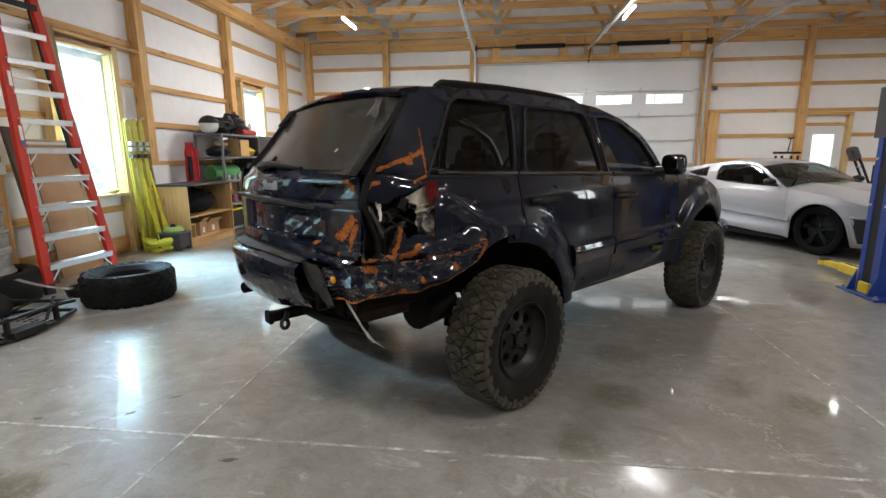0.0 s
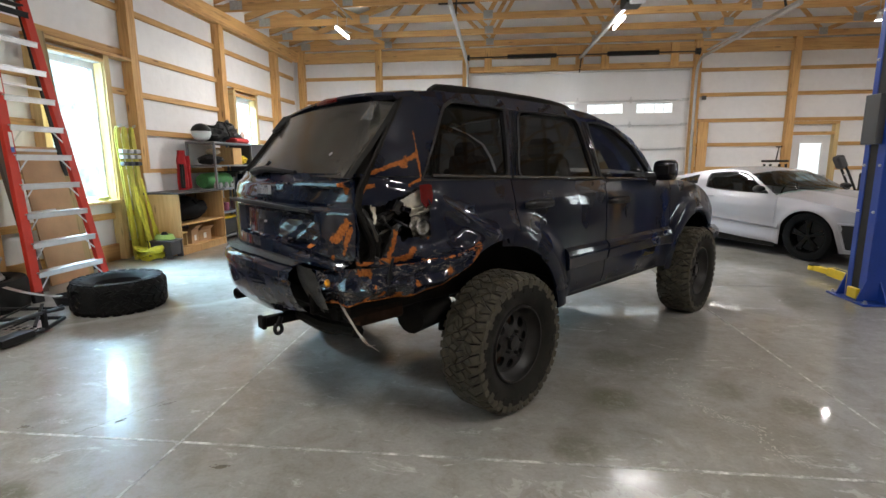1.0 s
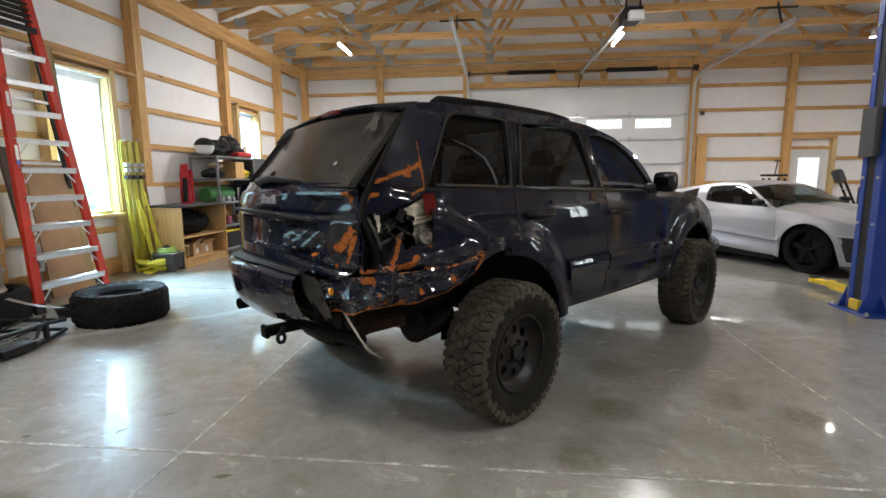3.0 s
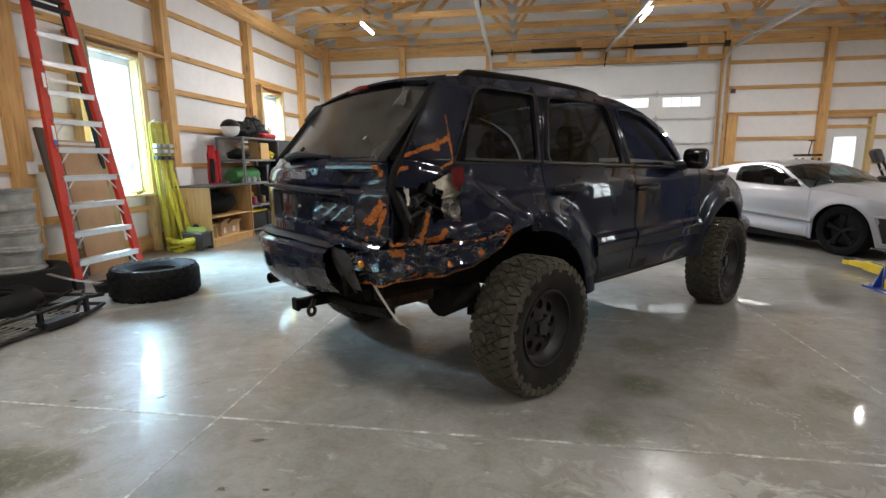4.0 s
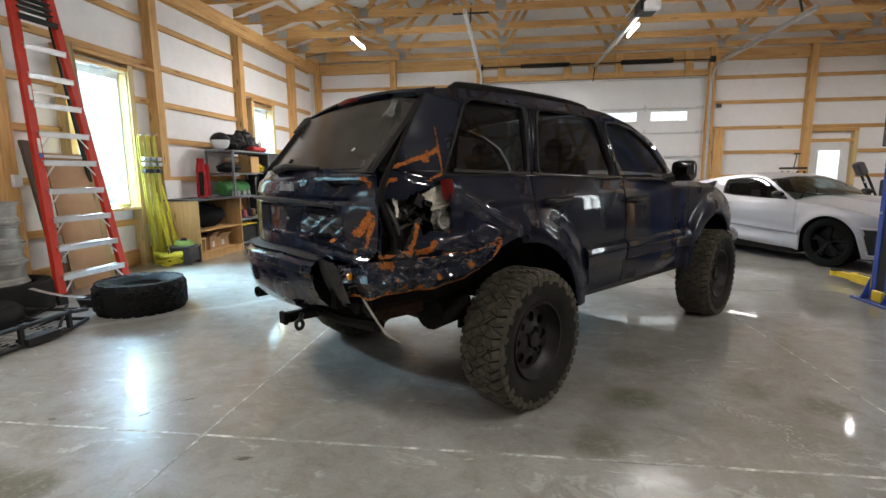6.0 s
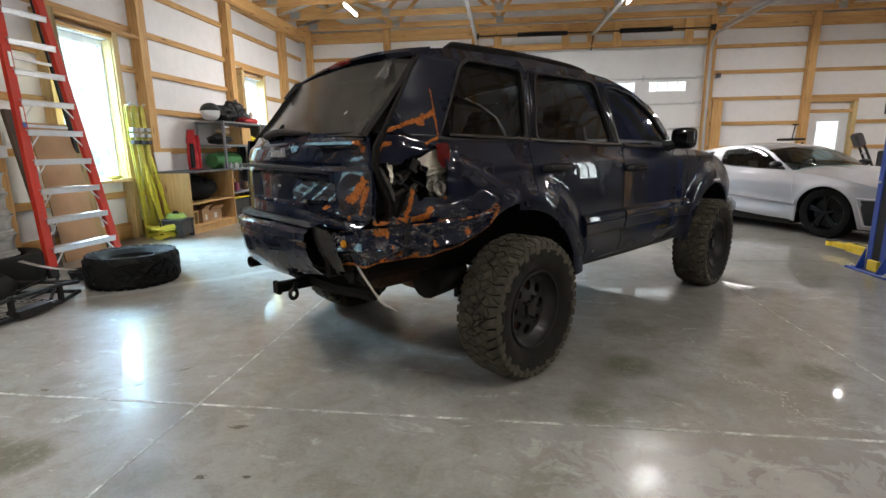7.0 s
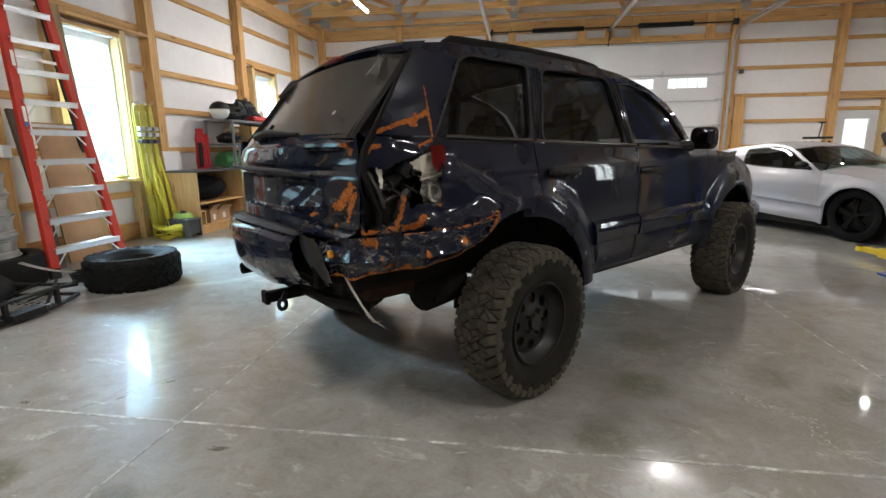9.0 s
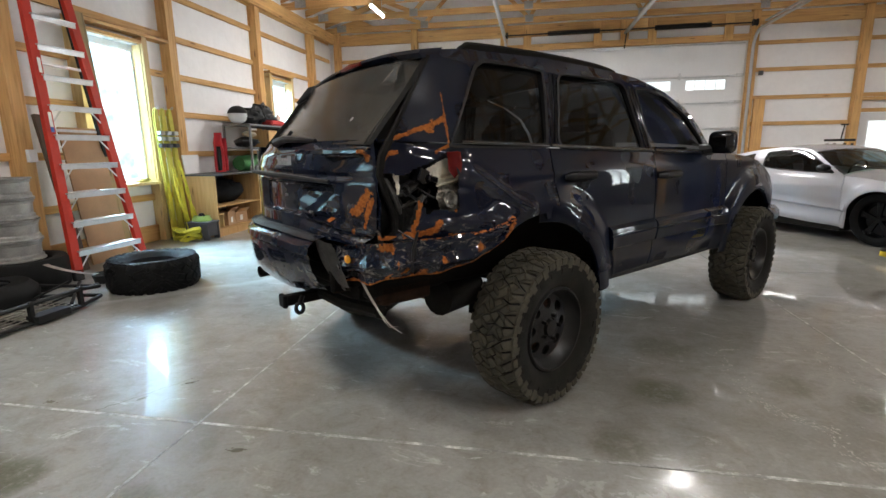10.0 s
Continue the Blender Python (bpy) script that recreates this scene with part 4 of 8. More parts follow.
for k in range(5):
    a = 2 * math.pi * k / 5
    g.lathe([(0.0, 0.095), (0.009, 0.093), (0.011, 0.06)], 8, pose(0.066 * math.cos(a), 0.066 * math.sin(a), 0))
rim_me = g.mesh("steel_rim", wheel_black, smooth=True, merge=True)
drum_me = Geo().lathe([(0.0, -0.02), (0.15, -0.02), (0.16, -0.1), (0.0, -0.1)], 32).mesh("brake_drum", rusty_steel, smooth=True)


# ---- the off-road vehicle ----
C49, S49 = math.cos(radians(49)), math.sin(radians(49))
jeep = thing("off_road_vehicle", "lifted dark navy sport utility vehicle with a crushed rusty rear corner", "car", pose(0.14 - S49, 2.63 + C49, 0, 0, 0, 49))
AX_R, AX_F, ARCH = 0.10, 2.83, 0.53
for x, off in ((AX_R, 0.905), (AX_F, 0.875)):
    for y, turn in ((-off, 3), (off, 180)):
        w = part("wheel", rim_me, None, jeep, "black steel wheel with eight round holes", pose(x, y, TYRE_R - 0.017, 90, 0, turn))
        part("tyre", tyre_me, None, w, "worn dusty all-terrain tyre")
        part("tread", tread_me, None, w)
        part("brake_drum", drum_me, None, w)

WIDTH = [(0.45, 0.84), (0.52, 0.872), (0.62, 0.9), (0.8, 0.908), (1.0, 0.905), (1.12, 0.9), (1.22, 0.884), (1.31, 0.86), (1.5, 0.812), (1.70, 0.752), (1.80, 0.7)]


def half_width(x, z):
    w = along(WIDTH, z)
    if z < 1.15:
        r = min(math.hypot(x - AX_R, z - 0.43), math.hypot(x - AX_F, z - 0.43))
        w += 0.036 * smooth(0.74, 0.6, r)
    if x > 2.6:
        w -= 0.11 * ((x - 2.6) / 1.0) ** 2
    if x < -0.42:
        w -= 0.12 * ((-0.42 - x) / 0.4) ** 2
    return w


BONNET = [(2.05, 1.25), (2.3, 1.247), (2.5, 1.238), (2.7, 1.218), (2.9, 1.182), (3.1, 1.125), (3.3, 1.05), (3.45, 0.975), (3.6, 0.885)]


def belt(x):
    return 1.318 - 0.033 * x if x < 2.05 else along(BONNET, x)


def sill(x, rear_cut=0.56):
    z = 0.515
    for cx, r in ((AX_R, ARCH), (AX_F, ARCH - 0.015)):
        if x < cx and cx == AX_R:
            r = rear_cut
        if abs(x - cx) < r:
            z = max(z, 0.43 + math.sqrt(r * r - (x - cx) ** 2))
    if x > AX_F + 0.3:
        z = max(z, 0.66)
    return z


def fold(p, amount, seed=0.0):
    """Crumples a point: broad dents and sharp folds."""
    q = Vector(p) + Vector((seed, seed * 0.7, 0))
    a = noise.noise_vector(q * 5.0) * 0.045
    c = noise.noise_vector(q * 8.0)
    ridge = Vector((0.5 - abs(c.x), 0.5 - abs(c.y), 0.5 - abs(c.z))) * 0.03
    return Vector(p) + (a + ridge) * amount


def side_panel(name, x0, x1, s, k=40, kz=18, crush=None, low=None, keep=None, gap=0.004, label="", mat=None):
    """One door, quarter or wing between the sill line and the belt line."""
    g = Geo()
    us, ts = steps(x0 + gap, x1 - gap, k), steps(0, 1, kz)

    def at(x, t):
        z0 = (low or sill)(x)
        z = z0 + (belt(x) - z0) * t
        # a soft shoulder line and a slightly hollow lower door
        w = half_width(x, z) + 0.006 * math.exp(-((z - 1.18) / 0.025) ** 2)
        p = Vector((x, s * w, z))
        return crush(p) if crush else p

    g.grid(at, us, ts, keep)
    rim = [at(x, 1) for x in us]
    ret = [at(x, 0) for x in us]
    for line in (rim, ret):
        g.add(line + [Vector((p.x, p.y - s * 0.03, p.z)) for p in line], [(i, i + 1, i + 1 + len(line), i + len(line)) for i in range(len(line) - 1)])
    for x in (us[0], us[-1]):
        col = [at(x, t) for t in ts]
        g.add(col + [Vector((p.x, p.y - s * 0.03, p.z)) for p in col], [(i, i + 1, i + 1 + len(col), i + len(col)) for i in range(len(col) - 1)])
    return part(name, g, mat or navy_clean, jeep, label, smooth=True, merge=True, sharp=50)


side_panel("rear_door", 0.20, 1.215, -1, 60, 24)
side_panel("front_door", 1.215, 2.27, -1, 50, 24)
side_panel("wing", 2.27, 3.60, -1, 60, 24)
for nm, a, c in (("rear_door", 0.20, 1.215), ("front_door", 1.215, 2.27), ("wing", 2.27, 3.60), ("quarter_panel", -0.74, 0.20)):
    side_panel(nm, a, c, 1, 36, 12)

HOLE = [(-0.44, 1.30), (-0.455, 1.055), (-0.50, 1.045), (-0.56, 1.058), (-0.60, 1.03), (-0.63, 1.10), (-0.66, 1.0), (-0.70, 0.965), (-0.85, 0.93), (-0.85, 1.212), (-0.73, 1.212), (-0.69, 1.2), (-0.63, 1.235), (-0.58, 1.25)]
STROKES = [((-0.70, 1.362), (-0.568, 1.408), 0.02), ((-0.568, 1.408), (-0.475, 1.44), 0.03), ((-0.56, 1.39), (-0.53, 1.386), 0.018), ((-0.465, 1.56), (-0.463, 1.32), 0.008), ((-0.471, 1.325), (-0.53, 1.298), 0.018), ((-0.74, 1.30), (-0.762, 1.25), 0.03), ((-0.735, 1.298), (-0.70, 1.302), 0.022), ((-0.465, 1.046), (-0.46, 1.05), 0.02),
           ((-0.69, 0.955), (-0.57, 0.965), 0.034), ((-0.66, 0.98), (-0.62, 1.10), 0.026), ((-0.58, 0.97), (-0.547, 1.003), 0.03), ((-0.195, 0.965), (-0.145, 0.985), 0.035), ((-0.5, 0.944), (-0.25, 0.925), 0.011), ((-0.78, 0.938), (-0.74, 0.957), 0.03)]


def crush_side(p):
    a = smooth(-0.15, -0.6, p.x) * smooth(1.5, 1.05, p.z)
    q = fold(p, a * 0.4)
    bulge = smooth(-0.05, -0.3, p.x) * smooth(1.1, 0.95, p.z)
    q.y -= 0.005 * bulge * math.sin(p.x * 26)
    q.y += 0.02 * a * smooth(-0.45, -0.75, p.x)
    q.y -= 0.016 * smooth(-0.66, -0.6, p.x) * smooth(-0.16, -0.22, p.x) * math.exp(-((p.z - 0.985) / 0.028) ** 2) * (1 + 0.5 * math.sin(p.x * 31))
    d = to_segment((p.x, p.z), (-0.36, 1.215), (-0.02, 1.02))
    q.y -= 0.02 * math.exp(-(d / 0.028) ** 2)
    d2 = to_segment((p.x, p.z), (-0.62, 1.33), (-0.40, 1.27))
    q.y += 0.018 * math.exp(-(d2 / 0.03) ** 2)
    return q


def crush_low(x):
    return max(sill(x, 0.56), 0.935) if x < -0.18 else sill(x)


def quarter_keep(x, t):
    z0 = crush_low(x)
    if x < -0.755 and z0 + (belt(x) - z0) * t > 1.27:
        return False
    return not inside(x, z0 + (belt(x) - z0) * t, HOLE)


quarter = side_panel("quarter_panel", -0.785, 0.20, -1, 96, 44, crush_side, crush_low, quarter_keep, label="torn and rusted quarter panel round a missing tail lamp", mat=navy)
wear_side = lambda x, y, z: max(0.0, max(1.0 - to_segment((x, z), a, c) / (r * 1.1) for a, c, r in STROKES)) * 0.62
attribute(quarter, "wear", wear_side)
attribute(quarter, "scrape", lambda x, y, z: smooth(-0.2, -0.5, x) * smooth(1.05, 0.97, z) * 0.7)

# pillars and window frames above the belt line
TOP = [(-0.76, 1.30), (-0.70, 1.38), (-0.664, 1.441), (-0.609, 1.527), (-0.545, 1.627), (-0.475, 1.722), (-0.42, 1.748), (-0.3, 1.765), (0.3, 1.785), (0.9, 1.768), (1.2, 1.742), (1.5, 1.672), (1.746, 1.575), (1.9, 1.45), (2.04, 1.285)]
PANES = [[(-0.425, 1.345), (-0.395, 1.385), (-0.20, 1.655), (-0.14, 1.685), (0.215, 1.69), (0.20, 1.6), (0.15, 1.34)],
         [(0.31, 1.33), (0.415, 1.685), (0.98, 1.68), (1.07, 1.30)],
         [(1.225, 1.295), (1.17, 1.655), (1.3, 1.655), (1.5, 1.605), (1.70, 1.51), (1.86, 1.37), (1.93, 1.28)]]


def grow(poly, d):
    """Moves the sides of an outline outward by about d."""
    cx, cz = sum(p[0] for p in poly) / len(poly), sum(p[1] for p in poly) / len(poly)
    out = []
    for x, z in poly:
        r = math.hypot(x - cx, z - cz)
        out.append((cx + (x - cx) * (r + d) / r, cz + (z - cz) * (r + d) / r))
    return out


def fine(poly, k=14):
    """Splits the sides of an outline and rounds its corners a little."""
    pts = [(a[0] + (c[0] - a[0]) * i / k, a[1] + (c[1] - a[1]) * i / k) for a, c in zip(poly, poly[1:] + poly[:1]) for i in range(k)]
    for _ in range(3):
        pts = [((pts[i - 1][0] + 2 * pts[i][0] + pts[(i + 1) % len(pts)][0]) / 4, (pts[i - 1][1] + 2 * pts[i][1] + pts[(i + 1) % len(pts)][1]) / 4) for i in range(len(pts))]
    return pts


PANES = [grow(p, 0.034) for p in PANES]
WIDE = [fine(grow(p, 0.012)) for p in PANES]
for s in (-1, 1):
    g = Geo()
    us, ts = steps(-0.757, 2.035, 190), steps(0, 1, 34)

    def at(x, t):
        z = belt(x) + 0.004 + (max(along(TOP, x), belt(x) + 0.01) - belt(x) - 0.004) * t
        p = Vector((x, s * half_width(x, z), z))
        if s > 0:
            p.x += 0.1 * smooth(-0.15, -0.5, x)
        if s < 0 and x < -0.3:
            p = fold(p, 0.22 * smooth(-0.4, -0.62, x) * smooth(1.65, 1.45, z))
        return p

    def open_(x, t):
        z = belt(x) + (max(along(TOP, x), belt(x) + 0.01) - belt(x)) * t
        return not any(inside(x, z, w) for w in WIDE)

    g.grid(at, us, ts, open_)
    up = part("window_surround", g, navy, jeep, smooth=True)
    attribute(up, "wear", wear_side if s < 0 else (lambda x, y, z: 0.0))
    attribute(up, "scrape", lambda x, y, z: 0.0)
    for poly in PANES:
        edge = fine(poly)
        outer = fine(grow(poly, 0.02))
        ring = [Vector((x, s * (half_width(x, z) + 0.003), z)) for x, z in edge]
        ring2 = [Vector((x, s * (half_width(x, z) + 0.005), z)) for x, z in outer]
        ring3 = [Vector((x, s * (half_width(x, z) - 0.03), z)) for x, z in edge]
        kk = len(edge)
        band = [(i, (i + 1) % kk, (i + 1) % kk + kk, i + kk) for i in range(kk)]
        g = Geo().add(ring3 + ring, band).add(ring + ring2, band)
        part("window_seal", g, trim_black, jeep, smooth=True, merge=True)
        cx, cz = sum(p[0] for p in edge) / kk, sum(p[1] for p in edge) / kk
        g = Geo()
        rings = [[Vector((cx + (x - cx) * f, s * (half_width(cx + (x - cx) * f, cz + (z - cz) * f) - 0.006 - 0.05 * max(0.0, cz + (z - cz) * f - 1.28)), cz + (z - cz) * f)) for x, z in edge] for f in (1.0, 0.66, 0.33)]
        g.add(rings[0] + rings[1] + rings[2], band + [(a + kk, c + kk, d + kk, e + kk) for a, c, d, e in band])
        g.add(rings[2], [tuple(range(kk))])
        part("side_window", g, side_glass, jeep, smooth=True, merge=True)
    for a, c in (((0.225, 1.33), (0.315, 1.70)), ((0.255, 1.33), (0.345, 1.70)), ((1.14, 1.30), (1.065, 1.68)), ((1.17, 1.30), (1.095, 1.675))):
        line = [(a[0] + (c[0] - a[0]) * f, a[1] + (c[1] - a[1]) * f) for f in steps(0, 1, 10)]
        part("pillar_trim", Geo().tube([Vector((x, s * (half_width(x, z) + 0.001), z)) for x, z in line], 0.008, 8), gloss_trim, jeep, smooth=True)
    # belt strip
    g = Geo()
    for a, c in ((-0.40, 0.19), (0.21, 1.2), (1.23, 1.95)):
        pts = [Vector((x, s * (half_width(x, belt(x)) + 0.006), belt(x) + 0.012)) for x in steps(a, c, 16)]
        g.tube(pts, 0.009, 6)
    part("belt_strip", g, belt_trim, jeep, smooth=True)

# roof, windscreen and rear window follow one spine
def skew(x, y):
    """The blow has pushed the back end out of square: the far side sits further forward."""
    return 0.055 * (1 + y) * smooth(-0.15, -0.44, x)


def spine(x, y, z, bow, crown):
    w = half_width(x, z)
    f = y * w
    return Vector((x + bow * (1 - y * y) + skew(x, y), f, z + crown * (1 - y * y)))


ysteps = steps(-1, 1, 28)
g = Geo().grid(lambda x, y: spine(x, y, along(TOP, x), 0.0, 0.05), [-0.475, -0.45, -0.42, -0.36, -0.3] + steps(-0.2, 1.2, 14) + [1.27], ysteps)
part("roof", g, navy_clean, jeep, smooth=True)
g = Geo().grid(lambda x, y: spine(x, y * 0.97, along(TOP, x), 0.13 * smooth(1.25, 2.0, x), 0.05), [1.275, 1.35, 1.5, 1.62, 1.746, 1.82, 1.9, 1.97, 2.03], ysteps)
part("windscreen", g, side_glass, jeep, smooth=True)
GLASS = [(-0.785, 1.335), (-0.725, 1.408), (-0.66, 1.48), (-0.56, 1.6), (-0.478, 1.712)]


def back_glass(x, y, off=0.0):
    """The rear window: bowed out in the middle, its far edge pushed forward."""
    return Vector((x - 0.06 * (1 - y * y) - off + skew(x, y), 0.735 * y, along(GLASS, x) + 0.012 * (1 - y * y)))


g = Geo().grid(back_glass, steps(-0.785, -0.48, 12), ysteps)
part("rear_window", g, rear_glass_m, jeep, "dusty dark rear window", smooth=True)
for s in (-1, 1):
    g = Geo().grid(lambda x, y: back_glass(x, s * y, 0.004), steps(-0.785, -0.48, 8), [0.955, 0.975, 1.0, 1.012])
    part("rear_window_frame", g, under_black, jeep, smooth=True)
edge_seal = [Vector((-0.485, -0.742, 1.712)), Vector((-0.555, -0.755, 1.605)), Vector((-0.635, -0.768, 1.485)), Vector((-0.70, -0.768, 1.375)), Vector((-0.755, -0.768, 1.29)), Vector((-0.772, -0.768, 1.21)), Vector((-0.75, -0.785, 1.12)), Vector((-0.715, -0.80, 1.03)), Vector((-0.72, -0.80, 0.97)), Vector((-0.76, -0.765, 0.93))]
part("tailgate_seal", Geo().tube(edge_seal, [0.009, 0.011, 0.013, 0.016, 0.018, 0.016, 0.013, 0.013, 0.014, 0.01], 8), under_black, jeep, "loose black rubber tailgate seal", smooth=True)
part("tailgate_seal", Geo().tube([p + Vector((0.035, 0.04, 0.0)) for p in edge_seal], [0.02, 0.024, 0.028, 0.034, 0.04, 0.04, 0.04, 0.04, 0.04, 0.03], 8), under_black, jeep, smooth=True)
part("tailgate_seal", Geo().tube([Vector((-0.37, 0.735, 1.712)), Vector((-0.55, 0.77, 1.48)), Vector((-0.68, 0.775, 1.335))], 0.018, 8), under_black, jeep, smooth=True)
part("pillar_inner", Geo().grid(lambda f, k: Vector(((-0.455 - 0.32 * f) + 0.03 * k, -0.70 - 0.045 * k - 0.01 * f, 1.70 - 0.36 * f)), steps(0, 1, 10), steps(-0.6, 1, 6)), under_black, jeep, smooth=True)
part("pillar_inner", Geo().grid(lambda a, z: Vector((-0.755 + 0.16 * a, -0.70 - 0.06 * a + 0.01 * math.sin(z * 40), z)), steps(0, 1, 6), steps(0.9, 1.36, 20)), bare_metal, jeep, "dark bare inner pillar", smooth=True)
# spoiler with the third brake lamp
g = Geo()
secs = []
for y in steps(-0.74, 0.74, 24):
    e = 1 - (abs(y) / 0.74) ** 4
    z = 1.742 + 0.045 * (1 - (y / 0.74) ** 2)
    xe = -0.45 + 0.085 * y / 0.74
    secs.append([Vector((xe + 0.13, y, z + 0.014)), Vector((xe + 0.01, y, z - 0.006)), Vector((xe, y, z - 0.022)), Vector((xe + 0.02, y, z - 0.04)), Vector((xe + 0.1, y, z - 0.03))])
for a, c in zip(secs, secs[1:]):
    g.add(a + c, [(i, i + 5, (i + 1) % 5 + 5, (i + 1) % 5) for i in range(5)])
g.add(secs[0], [(0, 1, 2, 3, 4)]).add(secs[-1], [(4, 3, 2, 1, 0)])
part("roof_spoiler", g, navy_clean, jeep, smooth=True, merge=True)
part("brake_lamp", Geo().tube([(-0.432, 0.15, 1.762), (-0.447, 0.02, 1.766), (-0.46, -0.11, 1.764)], [0.012, 0.019, 0.012], 8), red_lens, jeep, "red strip brake lamp", smooth=True)
part("hinge_cover", Geo().tube([(-0.32, 0.69, 1.735), (-0.40, 0.68, 1.70), (-0.49, 0.69, 1.62)], [0.02, 0.03, 0.012], 8), trim_black, jeep, smooth=True)
part("tape_scrap", Geo().grid(lambda a, c: (-0.553 - 0.075 * c - 0.01 * a + 0.006 * math.sin(c * 5 + a * 3), -0.575 + 0.024 * a * (1.3 + c) - 0.05 * c, 1.665 - 0.085 * c + 0.006 * math.sin(a * 5)), steps(-0.9, 0.9, 8), steps(-0.6, 0.6, 8)), tinted_glass("clear_tape", (0.62, 0.62, 0.62), (0.3, 0.3, 0.3), 0.3, 0.15), jeep, "loose scrap of clear tape", smooth=True)
part("sticker", Geo().lathe([(0, 0), (0.013, 0.0)], 16, pose(-0.742, -0.5, 1.452, 0, -47, 0)), simple("sticker_white", (0.22, 0.22, 0.22), 0.6), jeep)

# roof rails
RAIL = [(-0.25, 1.785), (-0.23, 1.81), (-0.1, 1.816), (0.25, 1.82), (0.6, 1.815), (0.82, 1.806), (1.0, 1.788), (1.06, 1.762)]
for s in (-1, 1):
    g = Geo()
    rings = []
    for x in steps(-0.25, 1.06, 30):
        z = along(RAIL, x)
        rings.append([Vector((x, s * (0.672 + a), z + c)) for a, c in ((-0.02, -0.04), (0.016, -0.04), (0.018, -0.012), (0.01, 0.0), (-0.012, 0.0), (-0.02, -0.012))])
    for p, q in zip(rings, rings[1:]):
        g.add(p + q, [(i, i + 6, (i + 1) % 6 + 6, (i + 1) % 6) for i in range(6)])
    g.add(rings[0], [tuple(range(6))]).add(rings[-1], [tuple(range(6))])
    part("roof_rail", g, under_black, jeep, smooth=True, merge=True, sharp=35)
    for x in (-0.19, 0.42, 0.98):
        part("rail_foot", Geo().box(x - 0.05, s * 0.672 - 0.018, along(RAIL, x) - 0.06, x + 0.05, s * 0.672 + 0.02, along(RAIL, x) - 0.03), trim_black, jeep, bevel=0.006)

# tailgate
def facet(p, y0, y1, z0, z1, dy, dz, x0, e=0.02, rough=0.004):
    """Beats a flat, tilted facet into the sheet."""
    w = smooth(y0, y0 + e, p.y) * smooth(y1, y1 - e, p.y) * smooth(z0, z0 + e * 0.6, p.z) * smooth(z1, z1 - e * 0.6, p.z)
    flat = x0 + dy * (p.y - (y0 + y1) / 2) + dz * (p.z - (z0 + z1) / 2) + rough * noise.noise(Vector((p.y * 13, p.z * 17, 3)))
    p.x += (flat - p.x) * w


def gate(u, t):
    z = 0.90 + 0.458 * t
    edge = -0.74 - 0.02 * math.sin((z - 0.9) * 7.5) + 0.07 * smooth(0.98, 0.9, z)
    y = edge + (0.775 - edge) * u
    x = -0.865 + (0.118 if y > 0 else 0.085) * abs(y / 0.78) ** 3 + 0.035 * smooth(1.18, 1.36, z) + 0.03 * (1 + y) * smooth(1.28, 1.365, z)
    x += 0.035 * smooth(0.50, 0.45, abs(y)) * smooth(1.165, 1.145, z) * smooth(0.985, 1.005, z)
    x += 0.012 * math.exp(-((z - 1.20) / 0.016) ** 2)
    p = Vector((x, y, z))
    a = smooth(-0.1, -0.45, y)
    tri = lambda q: abs((q % 1.0) - 0.5) * 4 - 1
    # long shallow buckles on the hit side, a sharp fold along the lower edge
    p.x += a * (0.004 * tri(y * 1.7 + z * 1.3) + 0.002 * tri(y * 1.1 - z * 3.7 + 0.2)) + 0.002 * noise.noise(Vector((y * 3.1, z * 3.7, 1.0)))
    p.x += 0.011 * a * smooth(1.02, 0.93, z) * tri(y * 2.9 - z * 4.2 + 0.1)
    p.x += 0.02 * smooth(0.25, -0.3, y) * math.exp(-((z - 0.985 - 0.08 * y) / 0.016) ** 2)
    p = fold(p, 0.16 * smooth(-0.52, -0.72, y) * smooth(1.25, 1.1, z), 3.3)
    facet(p, -0.715, -0.345, 1.292, 1.322, -0.262, 0.10, -0.862, 0.012, 0.002)
    facet(p, -0.20, -0.085, 1.25, 1.318, -0.34, 0.10, -0.85, 0.025)
    facet(p, -0.53, -0.165, 1.018, 1.128 + 0.06 * (p.y + 0.35), -0.30, 0.17, -0.838 + 0.0028 * tri(y * 5.3 + z * 7.0) + 0.0022 * tri(y * 4.1 - z * 13.0 + 0.3), 0.016, 0.001)
    return p


g = Geo().grid(gate, steps(0, 1, 130), steps(0, 1, 64))
g.grid(lambda t, k: gate(0.0, t) + Vector((0.03 * k, 0.012 * k, 0)), steps(0, 1, 64), [0, 1])
tg = part("tailgate", g, navy, jeep, "dented tailgate with chipped rusty paint", smooth=True, merge=True, sharp=24)
T_STROKES = [((-0.69, 1.31), (-0.70, 1.28), 0.026), ((-0.715, 1.135), (-0.665, 1.08), 0.034), ((-0.66, 1.07), (-0.63, 1.05), 0.042), ((-0.70, 1.03), (-0.735, 1.10), 0.026), ((-0.68, 0.98), (-0.70, 1.01), 0.014), ((-0.44, 0.995), (-0.40, 1.0), 0.014), ((-0.62, 0.97), (-0.6, 0.95), 0.012)]
attribute(tg, "wear", lambda x, y, z: max(0.0, max(1.0 - to_segment((y, z), a, c) / (r * 1.35) for a, c, r in T_STROKES)) * 0.62)
attribute(tg, "scrape", lambda x, y, z: smooth(-0.5, -0.72, y) * smooth(1.12, 0.98, z) * 0.75)
part("tailgate_handle_bar", Geo().tube([(-0.875, 0.52, 1.196), (-0.897, 0.2, 1.192), (-0.895, -0.1, 1.188), (-0.882, -0.52, 1.178)], [0.008, 0.014, 0.014, 0.008], 8), trim_black, tg, smooth=True)
